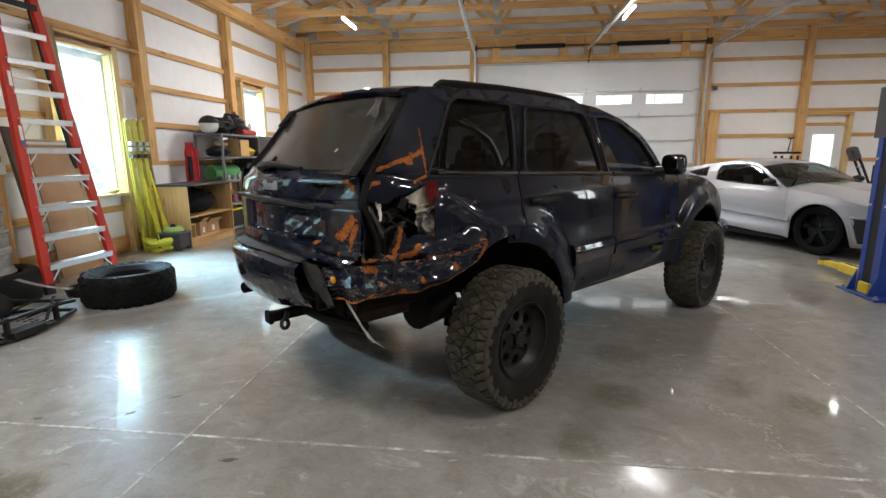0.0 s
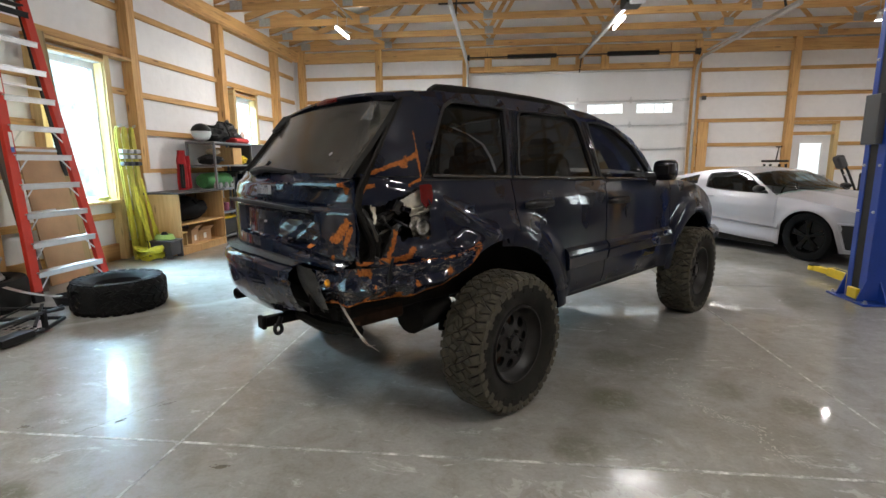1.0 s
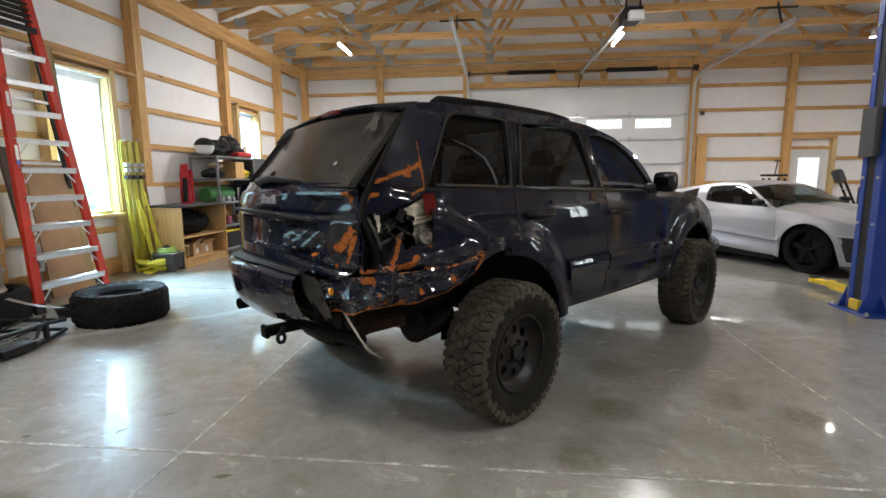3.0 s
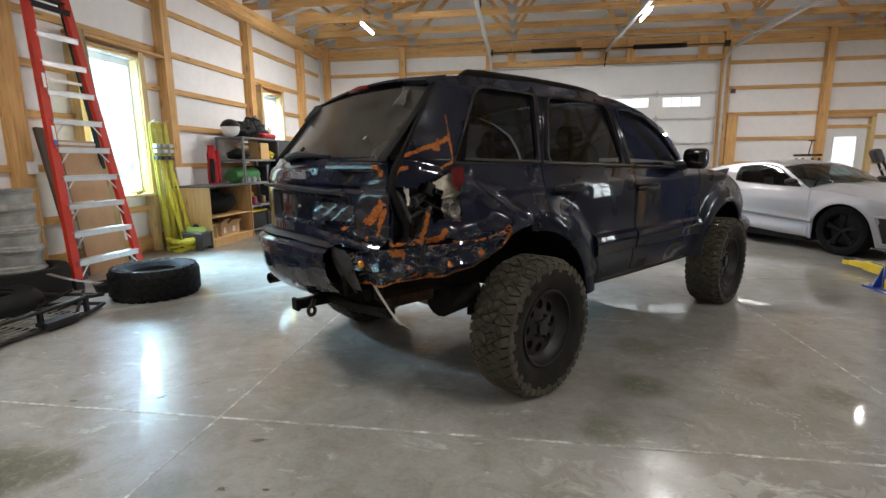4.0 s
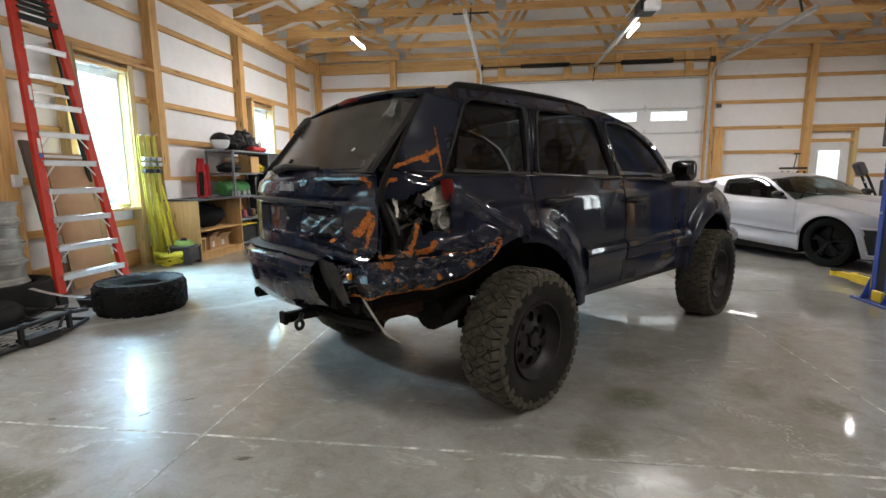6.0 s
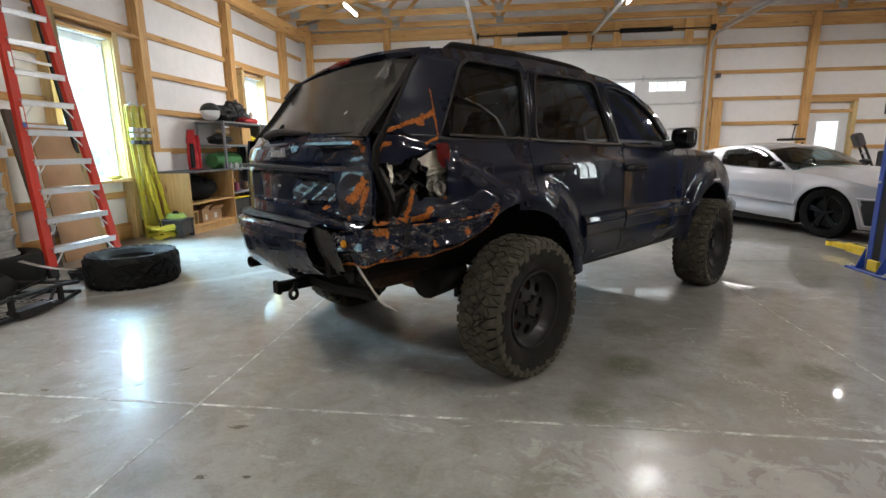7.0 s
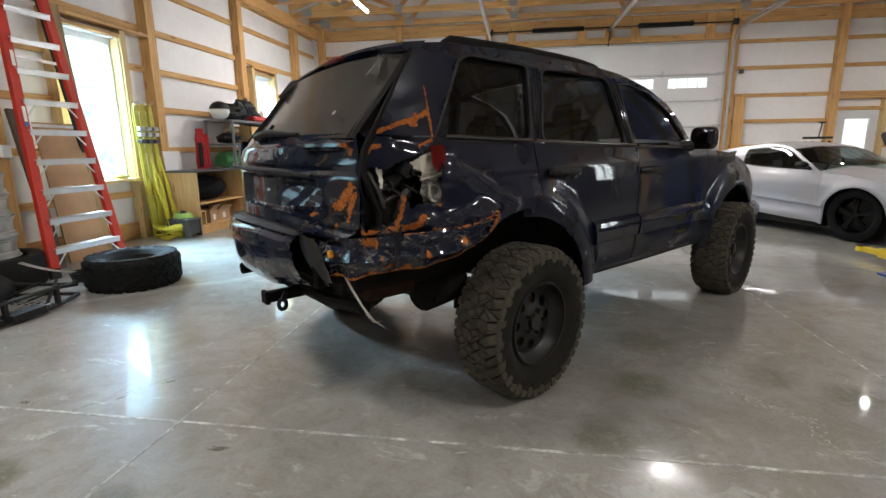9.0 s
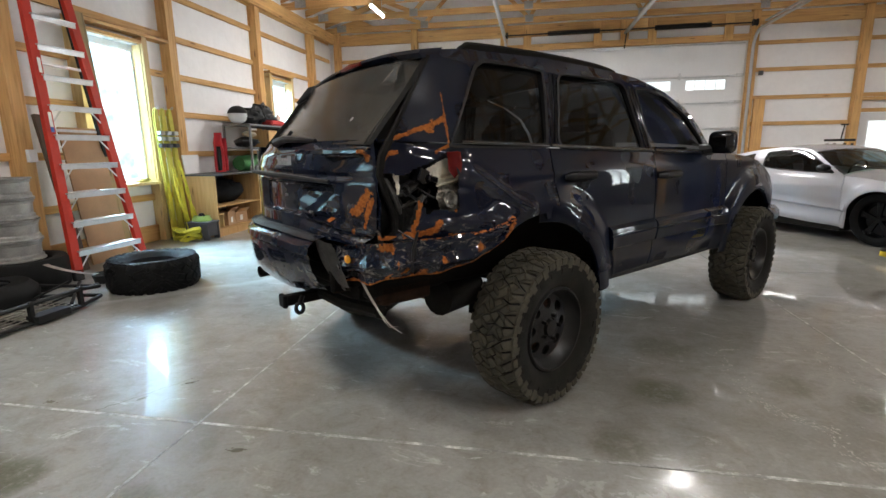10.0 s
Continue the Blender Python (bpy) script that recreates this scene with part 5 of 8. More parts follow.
part("rear_wiper", Geo().tube([(-0.80, 0.30, 1.36), (-0.82, 0.1, 1.378), (-0.805, -0.24, 1.362)], [0.026, 0.02, 0.01], 8).tube([(-0.81, 0.2, 1.345), (-0.765, 0.14, 1.42)], 0.01, 6), trim_black, jeep, smooth=True)
g = Geo()
for dy, h in ((0.078, 0.05), (0.03, 0.036), (-0.012, 0.036), (-0.056, 0.048)):
    g.box(-0.884, dy - 0.012, 1.243, -0.866, dy - 0.006, 1.243 + h).box(-0.884, dy - 0.006, 1.243, -0.866, dy + 0.01, 1.249).box(-0.884, dy - 0.006, 1.243 + h * 0.62, -0.866, dy + 0.01, 1.243 + h * 0.62 + 0.006)
part("badge", g, simple("dull_silver", (0.42, 0.42, 0.43), 0.4), tg, "small silver badge")
for y, z in ((0.31, 0.985), (0.17, 0.99), (-0.2, 1.01), (0.1, 1.075)):
    part("screw_cap", Geo().box(-0.842, y - 0.007, z, -0.828, y + 0.007, z + 0.013), white_paint, tg)
part("tail_lamp", Geo().grid(lambda a, t: Vector((-0.755 + 0.11 * a * a, 0.775 + 0.07 * a, 1.02 + 0.30 * t)), steps(0, 1, 8), steps(0, 1, 8)), clear_lens, jeep, "clear and red tail lamp", smooth=True)

# torn tail lamp bay
def scrap(seed, size, thick):
    """A bent, ragged piece of broken sheet."""
    rng = random.Random(seed)
    k = 7
    ring = [Vector((size * rng.uniform(0.5, 1.25) * math.cos(a), rng.uniform(-0.3, 0.3) * size, size * rng.uniform(0.6, 1.5) * math.sin(a))) for a in steps(0, 2 * math.pi, k)[:-1]]
    back = [p * 0.92 + Vector((0, thick, 0)) for p in ring]
    mid, mid2 = Vector((0, -0.25 * size, 0)), Vector((0, thick, 0))
    g = Geo().add(ring + back + [mid, mid2], [(i, (i + 1) % k, 2 * k) for i in range(k)] + [(i + k, 2 * k + 1, (i + 1) % k + k) for i in range(k)] + [(i, i + k, (i + 1) % k + k, (i + 1) % k) for i in range(k)])
    return g


torn_white = simple("torn_white_plastic", (0.74, 0.69, 0.58), 0.4, 0.0, 0.18, 30, 0.5)
speckled = simple("speckled_reflector", (0.42, 0.40, 0.36), 0.25, 0.3, 0.85, 22, 0.8)
rng = random.Random(17)
for k in range(30):
    x, z = rng.uniform(-0.68, -0.50), rng.uniform(1.03, 1.21)
    g = scrap(k, rng.uniform(0.012, 0.03), 0.006)
    part("lamp_housing_shard", g, (gloss_trim, under_black, trim_black, bare_metal)[k % 4], jeep, "", pose(x, -0.735 - rng.uniform(0.0, 0.07), z, rng.uniform(-50, 50), rng.uniform(-60, 60), rng.uniform(-50, 50)))


def plate(outline, y, rough, seed, k=26):
    """A crumpled sheet in the lamp bay, cut to an outline of (x, z) corners."""
    xs, zs = [p[0] for p in outline], [p[1] for p in outline]
    at = lambda a, c: Vector((a, y + rough * noise.noise(Vector((a * 19, c * 19, seed))) + rough * 0.6 * abs(noise.noise(Vector((a * 47, c * 47, seed)))), c))
    return Geo().grid(at, steps(min(xs), max(xs), k), steps(min(zs), max(zs), k), lambda a, c: inside(a, c, outline))


part("lamp_reflector", plate([(-0.575, 1.226), (-0.50, 1.262), (-0.385, 1.29), (-0.385, 1.165), (-0.425, 1.15), (-0.52, 1.165)], -0.825, 0.018, 2.0), torn_white, jeep, "cracked cream lamp reflector", smooth=True, sharp=30)
part("lamp_reflector", plate([(-0.385, 1.155), (-0.385, 1.03), (-0.49, 1.035), (-0.508, 1.10), (-0.49, 1.155)], -0.82, 0.022, 7.0), speckled, jeep, "broken speckled lamp reflector bowl", smooth=True, sharp=30)
part("lamp_socket", Geo().lathe([(0.038, 0.0), (0.042, 0.012), (0.034, 0.016), (0.026, 0.004), (0.012, 0.0), (0.0, 0.004)], 20, pose(-0.46, -0.845, 1.095, 78, 10, 0)), speckled, jeep, smooth=True)
part("pale_bracket", plate([(-0.722, 1.222), (-0.693, 1.222), (-0.697, 1.13), (-0.712, 1.128)], -0.80, 0.02, 4.0, 10), torn_white, jeep, "pale torn plastic strip", smooth=True)
for a, c in (((-0.525, -0.825, 1.178), (-0.40, -0.84, 1.20)), ((-0.52, -0.83, 1.155), (-0.475, -0.84, 1.165)), ((-0.468, -0.84, 1.166), (-0.41, -0.845, 1.178))):
    part("lamp_rib", Geo().bar(a, c, 0.012, 0.008), torn_white, jeep, bevel=0.002)
part("lamp_clip", Geo().box(-0.03, -0.03, -0.032, 0.03, 0.03, 0.032, pose(-0.60, -0.815, 1.205, 10, 25, 12)).box(-0.012, -0.05, -0.014, 0.06, -0.01, 0.016, pose(-0.58, -0.805, 1.19, 0, 12, 20)), gloss_trim, jeep, "black plastic lamp clip", bevel=0.006)
for a, c, w in (((-0.69, -0.79, 1.115), (-0.55, -0.82, 1.19), 0.026), ((-0.69, -0.79, 1.055), (-0.56, -0.81, 1.11), 0.024), ((-0.64, -0.80, 1.0), (-0.60, -0.83, 1.12), 0.03), ((-0.74, -0.765, 1.20), (-0.70, -0.80, 1.04), 0.03)):
    a, c = Vector(a), Vector(c)
    path = [fold(a.lerp(c, f), 0.4, 4.0 + w * 90) for f in steps(0, 1, 6)]
    part("torn_bracket", Geo().tube(path, [w * 0.3, w * 0.5, w * 0.4, w * 0.55, w * 0.35, w * 0.5, w * 0.2], 6), bare_metal, jeep, "bent torn metal bracket")
for k, pts in enumerate(([(-0.72, -0.74, 1.2), (-0.66, -0.8, 1.12), (-0.6, -0.79, 1.15), (-0.52, -0.81, 1.1)], [(-0.7, -0.77, 1.05), (-0.72, -0.8, 0.98), (-0.66, -0.86, 0.93), (-0.67, -0.87, 0.84)], [(-0.68, -0.75, 1.16), (-0.6, -0.82, 1.09), (-0.62, -0.84, 1.0), (-0.68, -0.87, 0.9), (-0.69, -0.87, 0.8)], [(-0.76, -0.73, 1.14), (-0.68, -0.79, 1.16), (-0.58, -0.8, 1.2)])):
    part("wiring", Geo().tube(pts, 0.007, 6), trim_black, jeep, smooth=True)
# added black sheet that makes the torn lamp hole dark inside
part("lamp_bay_back", Geo().box(-0.66, -0.71, 1.0, -0.42, -0.69, 1.3), under_black, jeep)
part("red_lamp_shard", Geo().add([(-0.475, -0.85, 1.30), (-0.425, -0.868, 1.305), (-0.425, -0.872, 1.21), (-0.45, -0.872, 1.185), (-0.475, -0.862, 1.22)], [(0, 1, 2, 3, 4)]).add([(-0.468, -0.86, 1.295), (-0.418, -0.874, 1.302), (-0.415, -0.884, 1.25), (-0.428, -0.884, 1.19), (-0.455, -0.872, 1.225)], [(0, 1, 2, 3, 4)]), red_lens, jeep, "red tail lamp shard")
# solid black block standing in for the shaded gap beside the tailgate
part("pillar_gap", Geo().prism([(-0.69, -0.69, 1.34), (-0.72, -0.66, 1.2), (-0.72, -0.62, 0.9), (-0.58, -0.70, 0.9), (-0.54, -0.73, 1.34)], (0.1, 0.12, 0)), under_black, jeep)

# crushed lower corner
LOWER = [(-0.80, -0.34, 0.86, 0.72), (-0.83, -0.50, 0.875, 0.715), (-0.805, -0.68, 0.905, 0.725), (-0.74, -0.80, 0.93, 0.755), (-0.60, -0.88, 0.94, 0.77), (-0.45, -0.91, 0.94, 0.785), (-0.30, -0.935, 0.945, 0.835), (-0.17, -0.955, 0.99, 0.955)]


def lower(s_, t):
    i = min(int(s_ * 7), 6)
    f = s_ * 7 - i
    a, c = LOWER[i], LOWER[i + 1]
    x, y, zt, zb = (a[k] + (c[k] - a[k]) * f for k in range(4))
    p = Vector((x, y, zb + (zt - zb) * t))
    out = Vector((x + 0.3, y, 0)).normalized()
    p += out * 0.03 * math.sin(t * 3.1)
    tri = lambda q: abs((q % 1.0) - 0.5) * 4 - 1
    p += out * (0.012 * tri(s_ * 6.5 + 0.3 * t) * (1 - 0.5 * t) + 0.010 * tri(s_ * 3.3 - 1.2 * t) + 0.014 * tri(t * 1.6 + 0.8 * s_))
    return fold(p, 0.28, 7.7)


lw = part("crushed_bumper_corner", Geo().grid(lower, steps(0, 1, 56), steps(0, 1, 14)), navy, jeep, "crumpled bumper corner with orange rust and bare scrapes", smooth=True, sharp=14)
spots = [(-0.55, 0.84, 0.05), (-0.36, 0.88, 0.06), (-0.22, 0.98, 0.05), (-0.70, 0.80, 0.05), (-0.76, 0.90, 0.05), (-0.62, 0.79, 0.04), (-0.42, 0.8, 0.035)]


def lower_wear(x, y, z):
    zb, zt = along([(p[0], p[3]) for p in LOWER[1:]], x), along([(p[0], p[2]) for p in LOWER[1:]], x)
    e = max(0.0, 1 - abs(z - zb) / 0.035) * 0.6 + max(0.0, 1 - abs(z - zt) / 0.022) * 0.42
    e = max(e, max(0.0, 1 - abs(x + 0.745 - 0.1 * (z - 0.85)) / 0.012) * 0.5, max(0.0, 1 - abs(x + 0.40) / 0.01) * 0.42)
    return max(e, max(0.0, max(1 - math.hypot(x - a, z - c) / r for a, c, r in spots)) * 0.55) * smooth(-0.4, -0.55, y)


attribute(lw, "wear", lower_wear)
attribute(lw, "scrape", lambda x, y, z: 1.0 + 0.4 * smooth(-0.5, -0.7, x))
part("side_marker", Geo().prism([(-0.866, -0.625, 0.822), (-0.868, -0.622, 0.853), (-0.872, -0.602, 0.858), (-0.872, -0.597, 0.838), (-0.868, -0.607, 0.818)], (0.03, 0.012, 0)), amber_lens, jeep, "amber bumper lamp", bevel=0.008)

# rear bumper: the intact half with its step pad
def bumper(y, k):
    prof = [(0.0, 0.905), (-0.03, 0.915), (-0.09, 0.90), (-0.115, 0.875), (-0.12, 0.84), (-0.105, 0.825), (-0.11, 0.80), (-0.10, 0.70), (-0.075, 0.63), (-0.03, 0.585), (0.03, 0.575)]
    dx, z = prof[k]
    round_ = 0.175 * abs(y / 0.84) ** 3
    p = Vector((-0.855 + dx + round_, y, z - 0.02 * abs(y)))
    p.z += (0.07 if k > 7 else 0.05 if k == 7 else 0) * smooth(0.05, -0.4, y)
    return fold(p, 0.2 * smooth(-0.1, -0.4, y), 1.1)


g = Geo().grid(bumper, steps(-0.40, 0.84, 46), list(range(11)))
g.grid(lambda a, k: bumper(0.84, k) + Vector((0.09 * a, -0.01 + 0.03 * a, 0.0)), steps(0, 4, 4), list(range(11)))
b1 = part("rear_bumper", g, navy, jeep, "dark rear bumper broken off at one end", smooth=True, sharp=35)
attribute(b1, "wear", lambda x, y, z: 0.0)
attribute(b1, "scrape", lambda x, y, z: 0.12)
part("step_pad", Geo().grid(lambda y, t: Vector((-0.862 - 0.085 * t + 0.175 * abs(y / 0.84) ** 3, y, 0.921 - 0.012 * t - 0.02 * abs(y) + 0.003 * math.sin(t * 40))), steps(-0.39, 0.82, 28), steps(0, 1, 12)), trim_black, b1, smooth=True)
for k, (y0, y1, z0, z1, dx) in enumerate(((-0.40, -0.47, 0.88, 0.66, 0.03), (-0.39, -0.56, 0.885, 0.70, 0.012))):
    part("torn_bumper_core", Geo().grid(lambda a, c: fold((-0.90 + dx + 0.04 * c * c, y0 + (y1 - y0) * a - 0.02 * c, z0 + (z1 - z0) * c), 0.6, 2.0 + k), steps(0, 1, 8), steps(0, 1, 12)), bare_metal, jeep, "torn black bumper skin", smooth=True)
part("bumper_bracket", Geo().box(-0.86, -0.45, 0.64, -0.74, -0.41, 0.85).box(-0.82, -0.56, 0.68, -0.70, -0.46, 0.80), under_black, jeep, "bent dark bumper bracket", bevel=0.012)
part("cross_member", Geo().box(-0.72, -0.62, 0.61, -0.60, 0.5, 0.69).box(-0.70, -0.62, 0.58, -0.40, -0.50, 0.68), dark_rust, jeep, "rusty frame cross member", bevel=0.012)
part("bumper_beam", Geo().box(-0.82, -0.60, 0.745, -0.77, 0.75, 0.84), under_black, jeep, bevel=0.01)

# tow hitch
part("hitch_tube", Geo().box(-0.94, -0.028, 0.49, -0.62, 0.028, 0.546).box(-0.952, -0.036, 0.482, -0.925, 0.036, 0.554), under_black, jeep, "black tow hitch receiver", bevel=0.006)
part("hitch_bar", Geo().tube([(-0.7, -0.62, 0.56), (-0.72, -0.3, 0.53), (-0.72, 0.3, 0.53), (-0.7, 0.62, 0.56)], 0.035, 8), under_black, jeep, smooth=True)
ring = [(-0.88 + 0.021 * math.sin(a), -0.075, 0.485 - 0.027 * math.cos(a)) for a in steps(0, 2 * math.pi, 14)]
part("tow_shackle", Geo().tube(ring, 0.012, 6).tube([(-0.88, -0.075, 0.505), (-0.85, -0.05, 0.54)], 0.014, 6), black_steel, jeep, smooth=True)
part("exhaust_tip", Geo().lathe([(0.032, 0), (0.036, 0.0), (0.036, 0.14), (0.032, 0.14), (0.032, 0)], 16, pose(-0.86, 0.60, 0.555, 0, 90, 8)), under_black, jeep, smooth=True)
for k, pts in enumerate((([(-0.79, -0.60, 0.74), (-0.80, -0.68, 0.69), (-0.80, -0.77, 0.625), (-0.80, -0.86, 0.585), (-0.80, -0.94, 0.575)]), ([(-0.79, -0.61, 0.73), (-0.80, -0.69, 0.68), (-0.80, -0.78, 0.615), (-0.80, -0.85, 0.575), (-0.79, -0.90, 0.59)]), ([(-0.79, -0.59, 0.74), (-0.80, -0.68, 0.685), (-0.80, -0.77, 0.62), (-0.80, -0.82, 0.585)]))):
    part("loose_wire", Geo().tube(pts, [0.0045, 0.005, 0.0035, 0.002, 0.0012][: len(pts)], 6), simple("dirty_white_wire", (0.3, 0.27, 0.23), 0.6), jeep, "dangling pale wire", smooth=True)

# underbody, interior tub and axles
for name, box in (("floor_pan", (-0.76, -0.62, 0.62, 3.45, 0.62, 0.98)), ("sill_pan", (0.62, -0.84, 0.56, 2.3, 0.84, 0.66)), ("cargo_floor", (-0.74, -0.60, 0.98, 0.5, 0.60, 1.08)), ("engine_bay", (2.1, -0.72, 0.85, 3.3, 0.72, 0.98))):
    part(name, Geo().box(*box), under_black, jeep, bevel=0.02)
part("inner_lining", Geo().box(-0.70, 0.76, 0.98, 2.2, 0.80, 1.28).box(-0.45, -0.80, 0.98, 2.2, -0.77, 1.28).box(2.0, -0.76, 0.98, 2.1, 0.76, 1.24), seat_cloth, jeep)
part("rear_axle", Geo().tube([(AX_R, -0.74, 0.43), (AX_R, 0.74, 0.43)], 0.04, 12).lathe([(0.0, -0.13), (0.09, -0.11), (0.14, 0), (0.09, 0.11), (0.0, 0.13)], 16, pose(AX_R, 0.05, 0.43, 0, 90, 0)), rusty_steel, jeep, smooth=True)
part("front_axle", Geo().tube([(AX_F, -0.74, 0.43), (AX_F, 0.74, 0.43)], 0.04, 12), under_black, jeep, smooth=True)
for s in (-1, 1):
    for x in (AX_R, AX_F):
        hel = [(x + 0.055 * math.cos(a), s * 0.5 + 0.055 * math.sin(a), 0.47 + 0.012 * a) for a in steps(0, 16, 60)]
        part("coil_spring", Geo().tube(hel, 0.009, 5), under_black, jeep, smooth=True)
        part("shock_absorber", Geo().tube([(x - 0.16, s * 0.56, 0.4), (x - 0.1, s * 0.52, 0.8)], 0.028, 8), under_black, jeep, smooth=True)
    part("frame_rail", Geo().tube([(-0.78, s * 0.52, 0.66), (-0.4, s * 0.52, 0.68), (0.2, s * 0.5, 0.72), (0.7, s * 0.52, 0.55), (2.4, s * 0.52, 0.55)], 0.05, 6), under_black, jeep, smooth=True)
    part("control_arm", Geo().tube([(AX_R, s * 0.45, 0.38), (0.75, s * 0.45, 0.54)], 0.025, 8), under_black, jeep, smooth=True)
part("muffler", Geo().tube([(-0.35, -0.58, 0.55), (-0.33, -0.58, 0.55), (-0.05, -0.52, 0.55), (-0.03, -0.52, 0.55)], [0.05, 0.1, 0.1, 0.05], 14), under_black, jeep, smooth=True)
part("fuel_tank", Geo().box(-0.62, -0.25, 0.46, -0.22, 0.55, 0.66), under_black, jeep, bevel=0.05)
for cx in (AX_R, AX_F):
    for s in (-1, 1):
        g = Geo().grid(lambda a, y: Vector((cx + 0.6 * math.cos(a), s * y, 0.43 + 0.58 * math.sin(a))), steps(0.1, 2.1 if cx == AX_R and s < 0 else 3.0, 20), [0.5, 0.86])
        part("wheel_arch_liner", g, under_black, jeep, smooth=True)
for x, hs in ((1.25, 0.04), (0.42, 0.14)):
    for y in (-0.4, 0.4):
        part("seat", Geo().box(x - 0.1, y - 0.24, 0.98, x + 0.42, y + 0.24, 1.06).prism([(x - 0.1, y - 0.24, 1.06), (x + 0.06, y - 0.24, 1.06), (x - 0.06, y - 0.2, 1.5 - hs), (x - 0.16, y - 0.2, 1.5 - hs)], (0, 0.44, 0)), seat_cloth, jeep, bevel=0.04)
        part("head_restraint", Geo().box(x - 0.2, y - 0.12, 1.46 - hs, x - 0.1, y + 0.12, 1.63 - hs * 1.3), seat_cloth, jeep, bevel=0.045)
part("dashboard", Geo().box(1.72, -0.74, 1.0, 2.0, 0.74, 1.305), seat_cloth, jeep, bevel=0.03)
part("steering_wheel", Geo().tube([(1.70 + 0.06 * math.cos(a), 0.38 + 0.18 * math.sin(a), 1.28 + 0.17 * math.cos(a)) for a in steps(0, 6.283, 20)], 0.015, 6), seat_cloth, jeep, smooth=True)

# bonnet, front end, flares, mouldings, mirrors, handles
def bonnet(x, y):
    w = half_width(x, belt(x)) - 0.005
    e = abs(y)
    z = belt(x) + 0.062 * (1 - e ** 3.2) * smooth(3.72, 3.3, x) - 0.10 * smooth(3.45, 3.72, x)
    return Vector((x - 0.10 * smooth(3.4, 3.7, x) * e * e, y * w, z))


part("bonnet", Geo().grid(bonnet, steps(2.03, 3.6, 32), steps(-1, 1, 26)), navy_clean, jeep, smooth=True)
part("front_end", Geo().box(3.42, -0.74, 0.62, 3.62, 0.74, 0.9), navy_clean, jeep, bevel=0.06)
part("front_bumper", Geo().tube([(3.2, -0.86, 0.66), (3.55, -0.8, 0.66), (3.68, -0.5, 0.66), (3.72, 0, 0.66), (3.68, 0.5, 0.66), (3.55, 0.8, 0.66), (3.2, 0.86, 0.66)], 0.1, 10), navy_clean, jeep, smooth=True)
for s in (-1, 1):
    part("head_lamp", Geo().box(3.40, s * 0.62 - 0.13, 0.78, 3.63, s * 0.62 + 0.13, 0.92), clear_lens, jeep, bevel=0.04)
    for cx, a0, a1 in ((AX_R, 0.1, 1.62 if s < 0 else 3.0), (AX_F, 0.2, 3.05)):
        g = Geo()
        rings = []
        for a in steps(a0, a1, 34):
            ring = []
            for r, o in ((ARCH - 0.02, -0.01), (ARCH - 0.018, 0.004), (ARCH, 0.01), (ARCH + 0.03, 0.01), (ARCH + 0.06, 0.005), (ARCH + 0.085, -0.001)):
                x, z = cx + r * math.cos(a), 0.43 + r * math.sin(a)
                o2 = o * (0.35 + 0.65 * smooth(a1, a1 - 0.45, a) * smooth(a0 - 0.2, a0 + 0.1, a)) - 0.03 * smooth(a1 - 0.12, a1, a)
                o2 *= 0.4 if cx > 1 else 1.0
                ring.append(Vector((x, s * (half_width(x, max(z, 0.6)) + o2 - 0.002), z)))
            rings.append(ring)
        for p, q in zip(rings, rings[1:]):
            g.add(p + q, [(i, i + 6, i + 7, i + 1) for i in range(5)])
        part("wheel_arch_flare", g, navy_clean, jeep, smooth=True, merge=True)
    for a, c in ((0.70, 1.205), (1.225, 2.26)):
        g = Geo()
        pts = steps(a, c, 16)
        rings = [[Vector((x, s * (half_width(x, z) + o), z)) for z, o in ((0.705, -0.003), (0.718, 0.022), (0.785, 0.03), (0.795, 0.022), (0.803, 0.03), (0.832, 0.024), (0.856, -0.003))] for x in pts]
        for p, q in zip(rings, rings[1:]):
            g.add(p + q, [(i, i + 7, i + 8, i + 1) for i in range(6)])
        g.add(rings[0], [tuple(range(7))]).add(rings[-1], [tuple(range(7))])
        part("side_moulding", g, navy_clean, jeep, smooth=True, merge=True, sharp=30)
    for x in (0.41, 1.36):
        z = 1.172 - 0.033 * x
        g = Geo().tube([(x - 0.12, s * (half_width(x, z) + 0.005), z), (x - 0.09, s * (half_width(x, z) + 0.035), z + 0.004), (x + 0.09, s * (half_width(x, z) + 0.035), z + 0.004), (x + 0.12, s * (half_width(x, z) + 0.005), z)], [0.017, 0.026, 0.026, 0.017], 10)
        part("door_handle", g, trim_black, jeep, smooth=True)
    g = Geo()
    secs = []
    for f, sc in ((0.0, 0.55), (0.12, 0.92), (0.5, 1.0), (0.85, 0.86), (1.0, 0.5)):
        x = 1.90 + 0.11 * f
        secs.append([Vector((x, s * (0.985 + 0.092 * sc * math.copysign(abs(math.cos(a)) ** 0.5, math.cos(a))), 1.335 + 0.082 * sc * math.copysign(abs(math.sin(a)) ** 0.5, math.sin(a)))) for a in steps(0, 2 * math.pi, 20)[:-1]])
    for p, q in zip(secs, secs[1:]):
        g.add(p + q, [(i, i + 20, (i + 1) % 20 + 20, (i + 1) % 20) for i in range(20)])
    g.add(secs[0], [tuple(range(20))]).add(secs[-1], [tuple(range(20))])
    mr = part("door_mirror", g, gloss_trim, jeep, "black door mirror", smooth=True, merge=True, sharp=50)
    part("mirror_arm", Geo().tube([(1.90, s * 0.845, 1.275), (1.94, s * 0.93, 1.29)], [0.05, 0.035], 8), trim_black, mr, smooth=True)
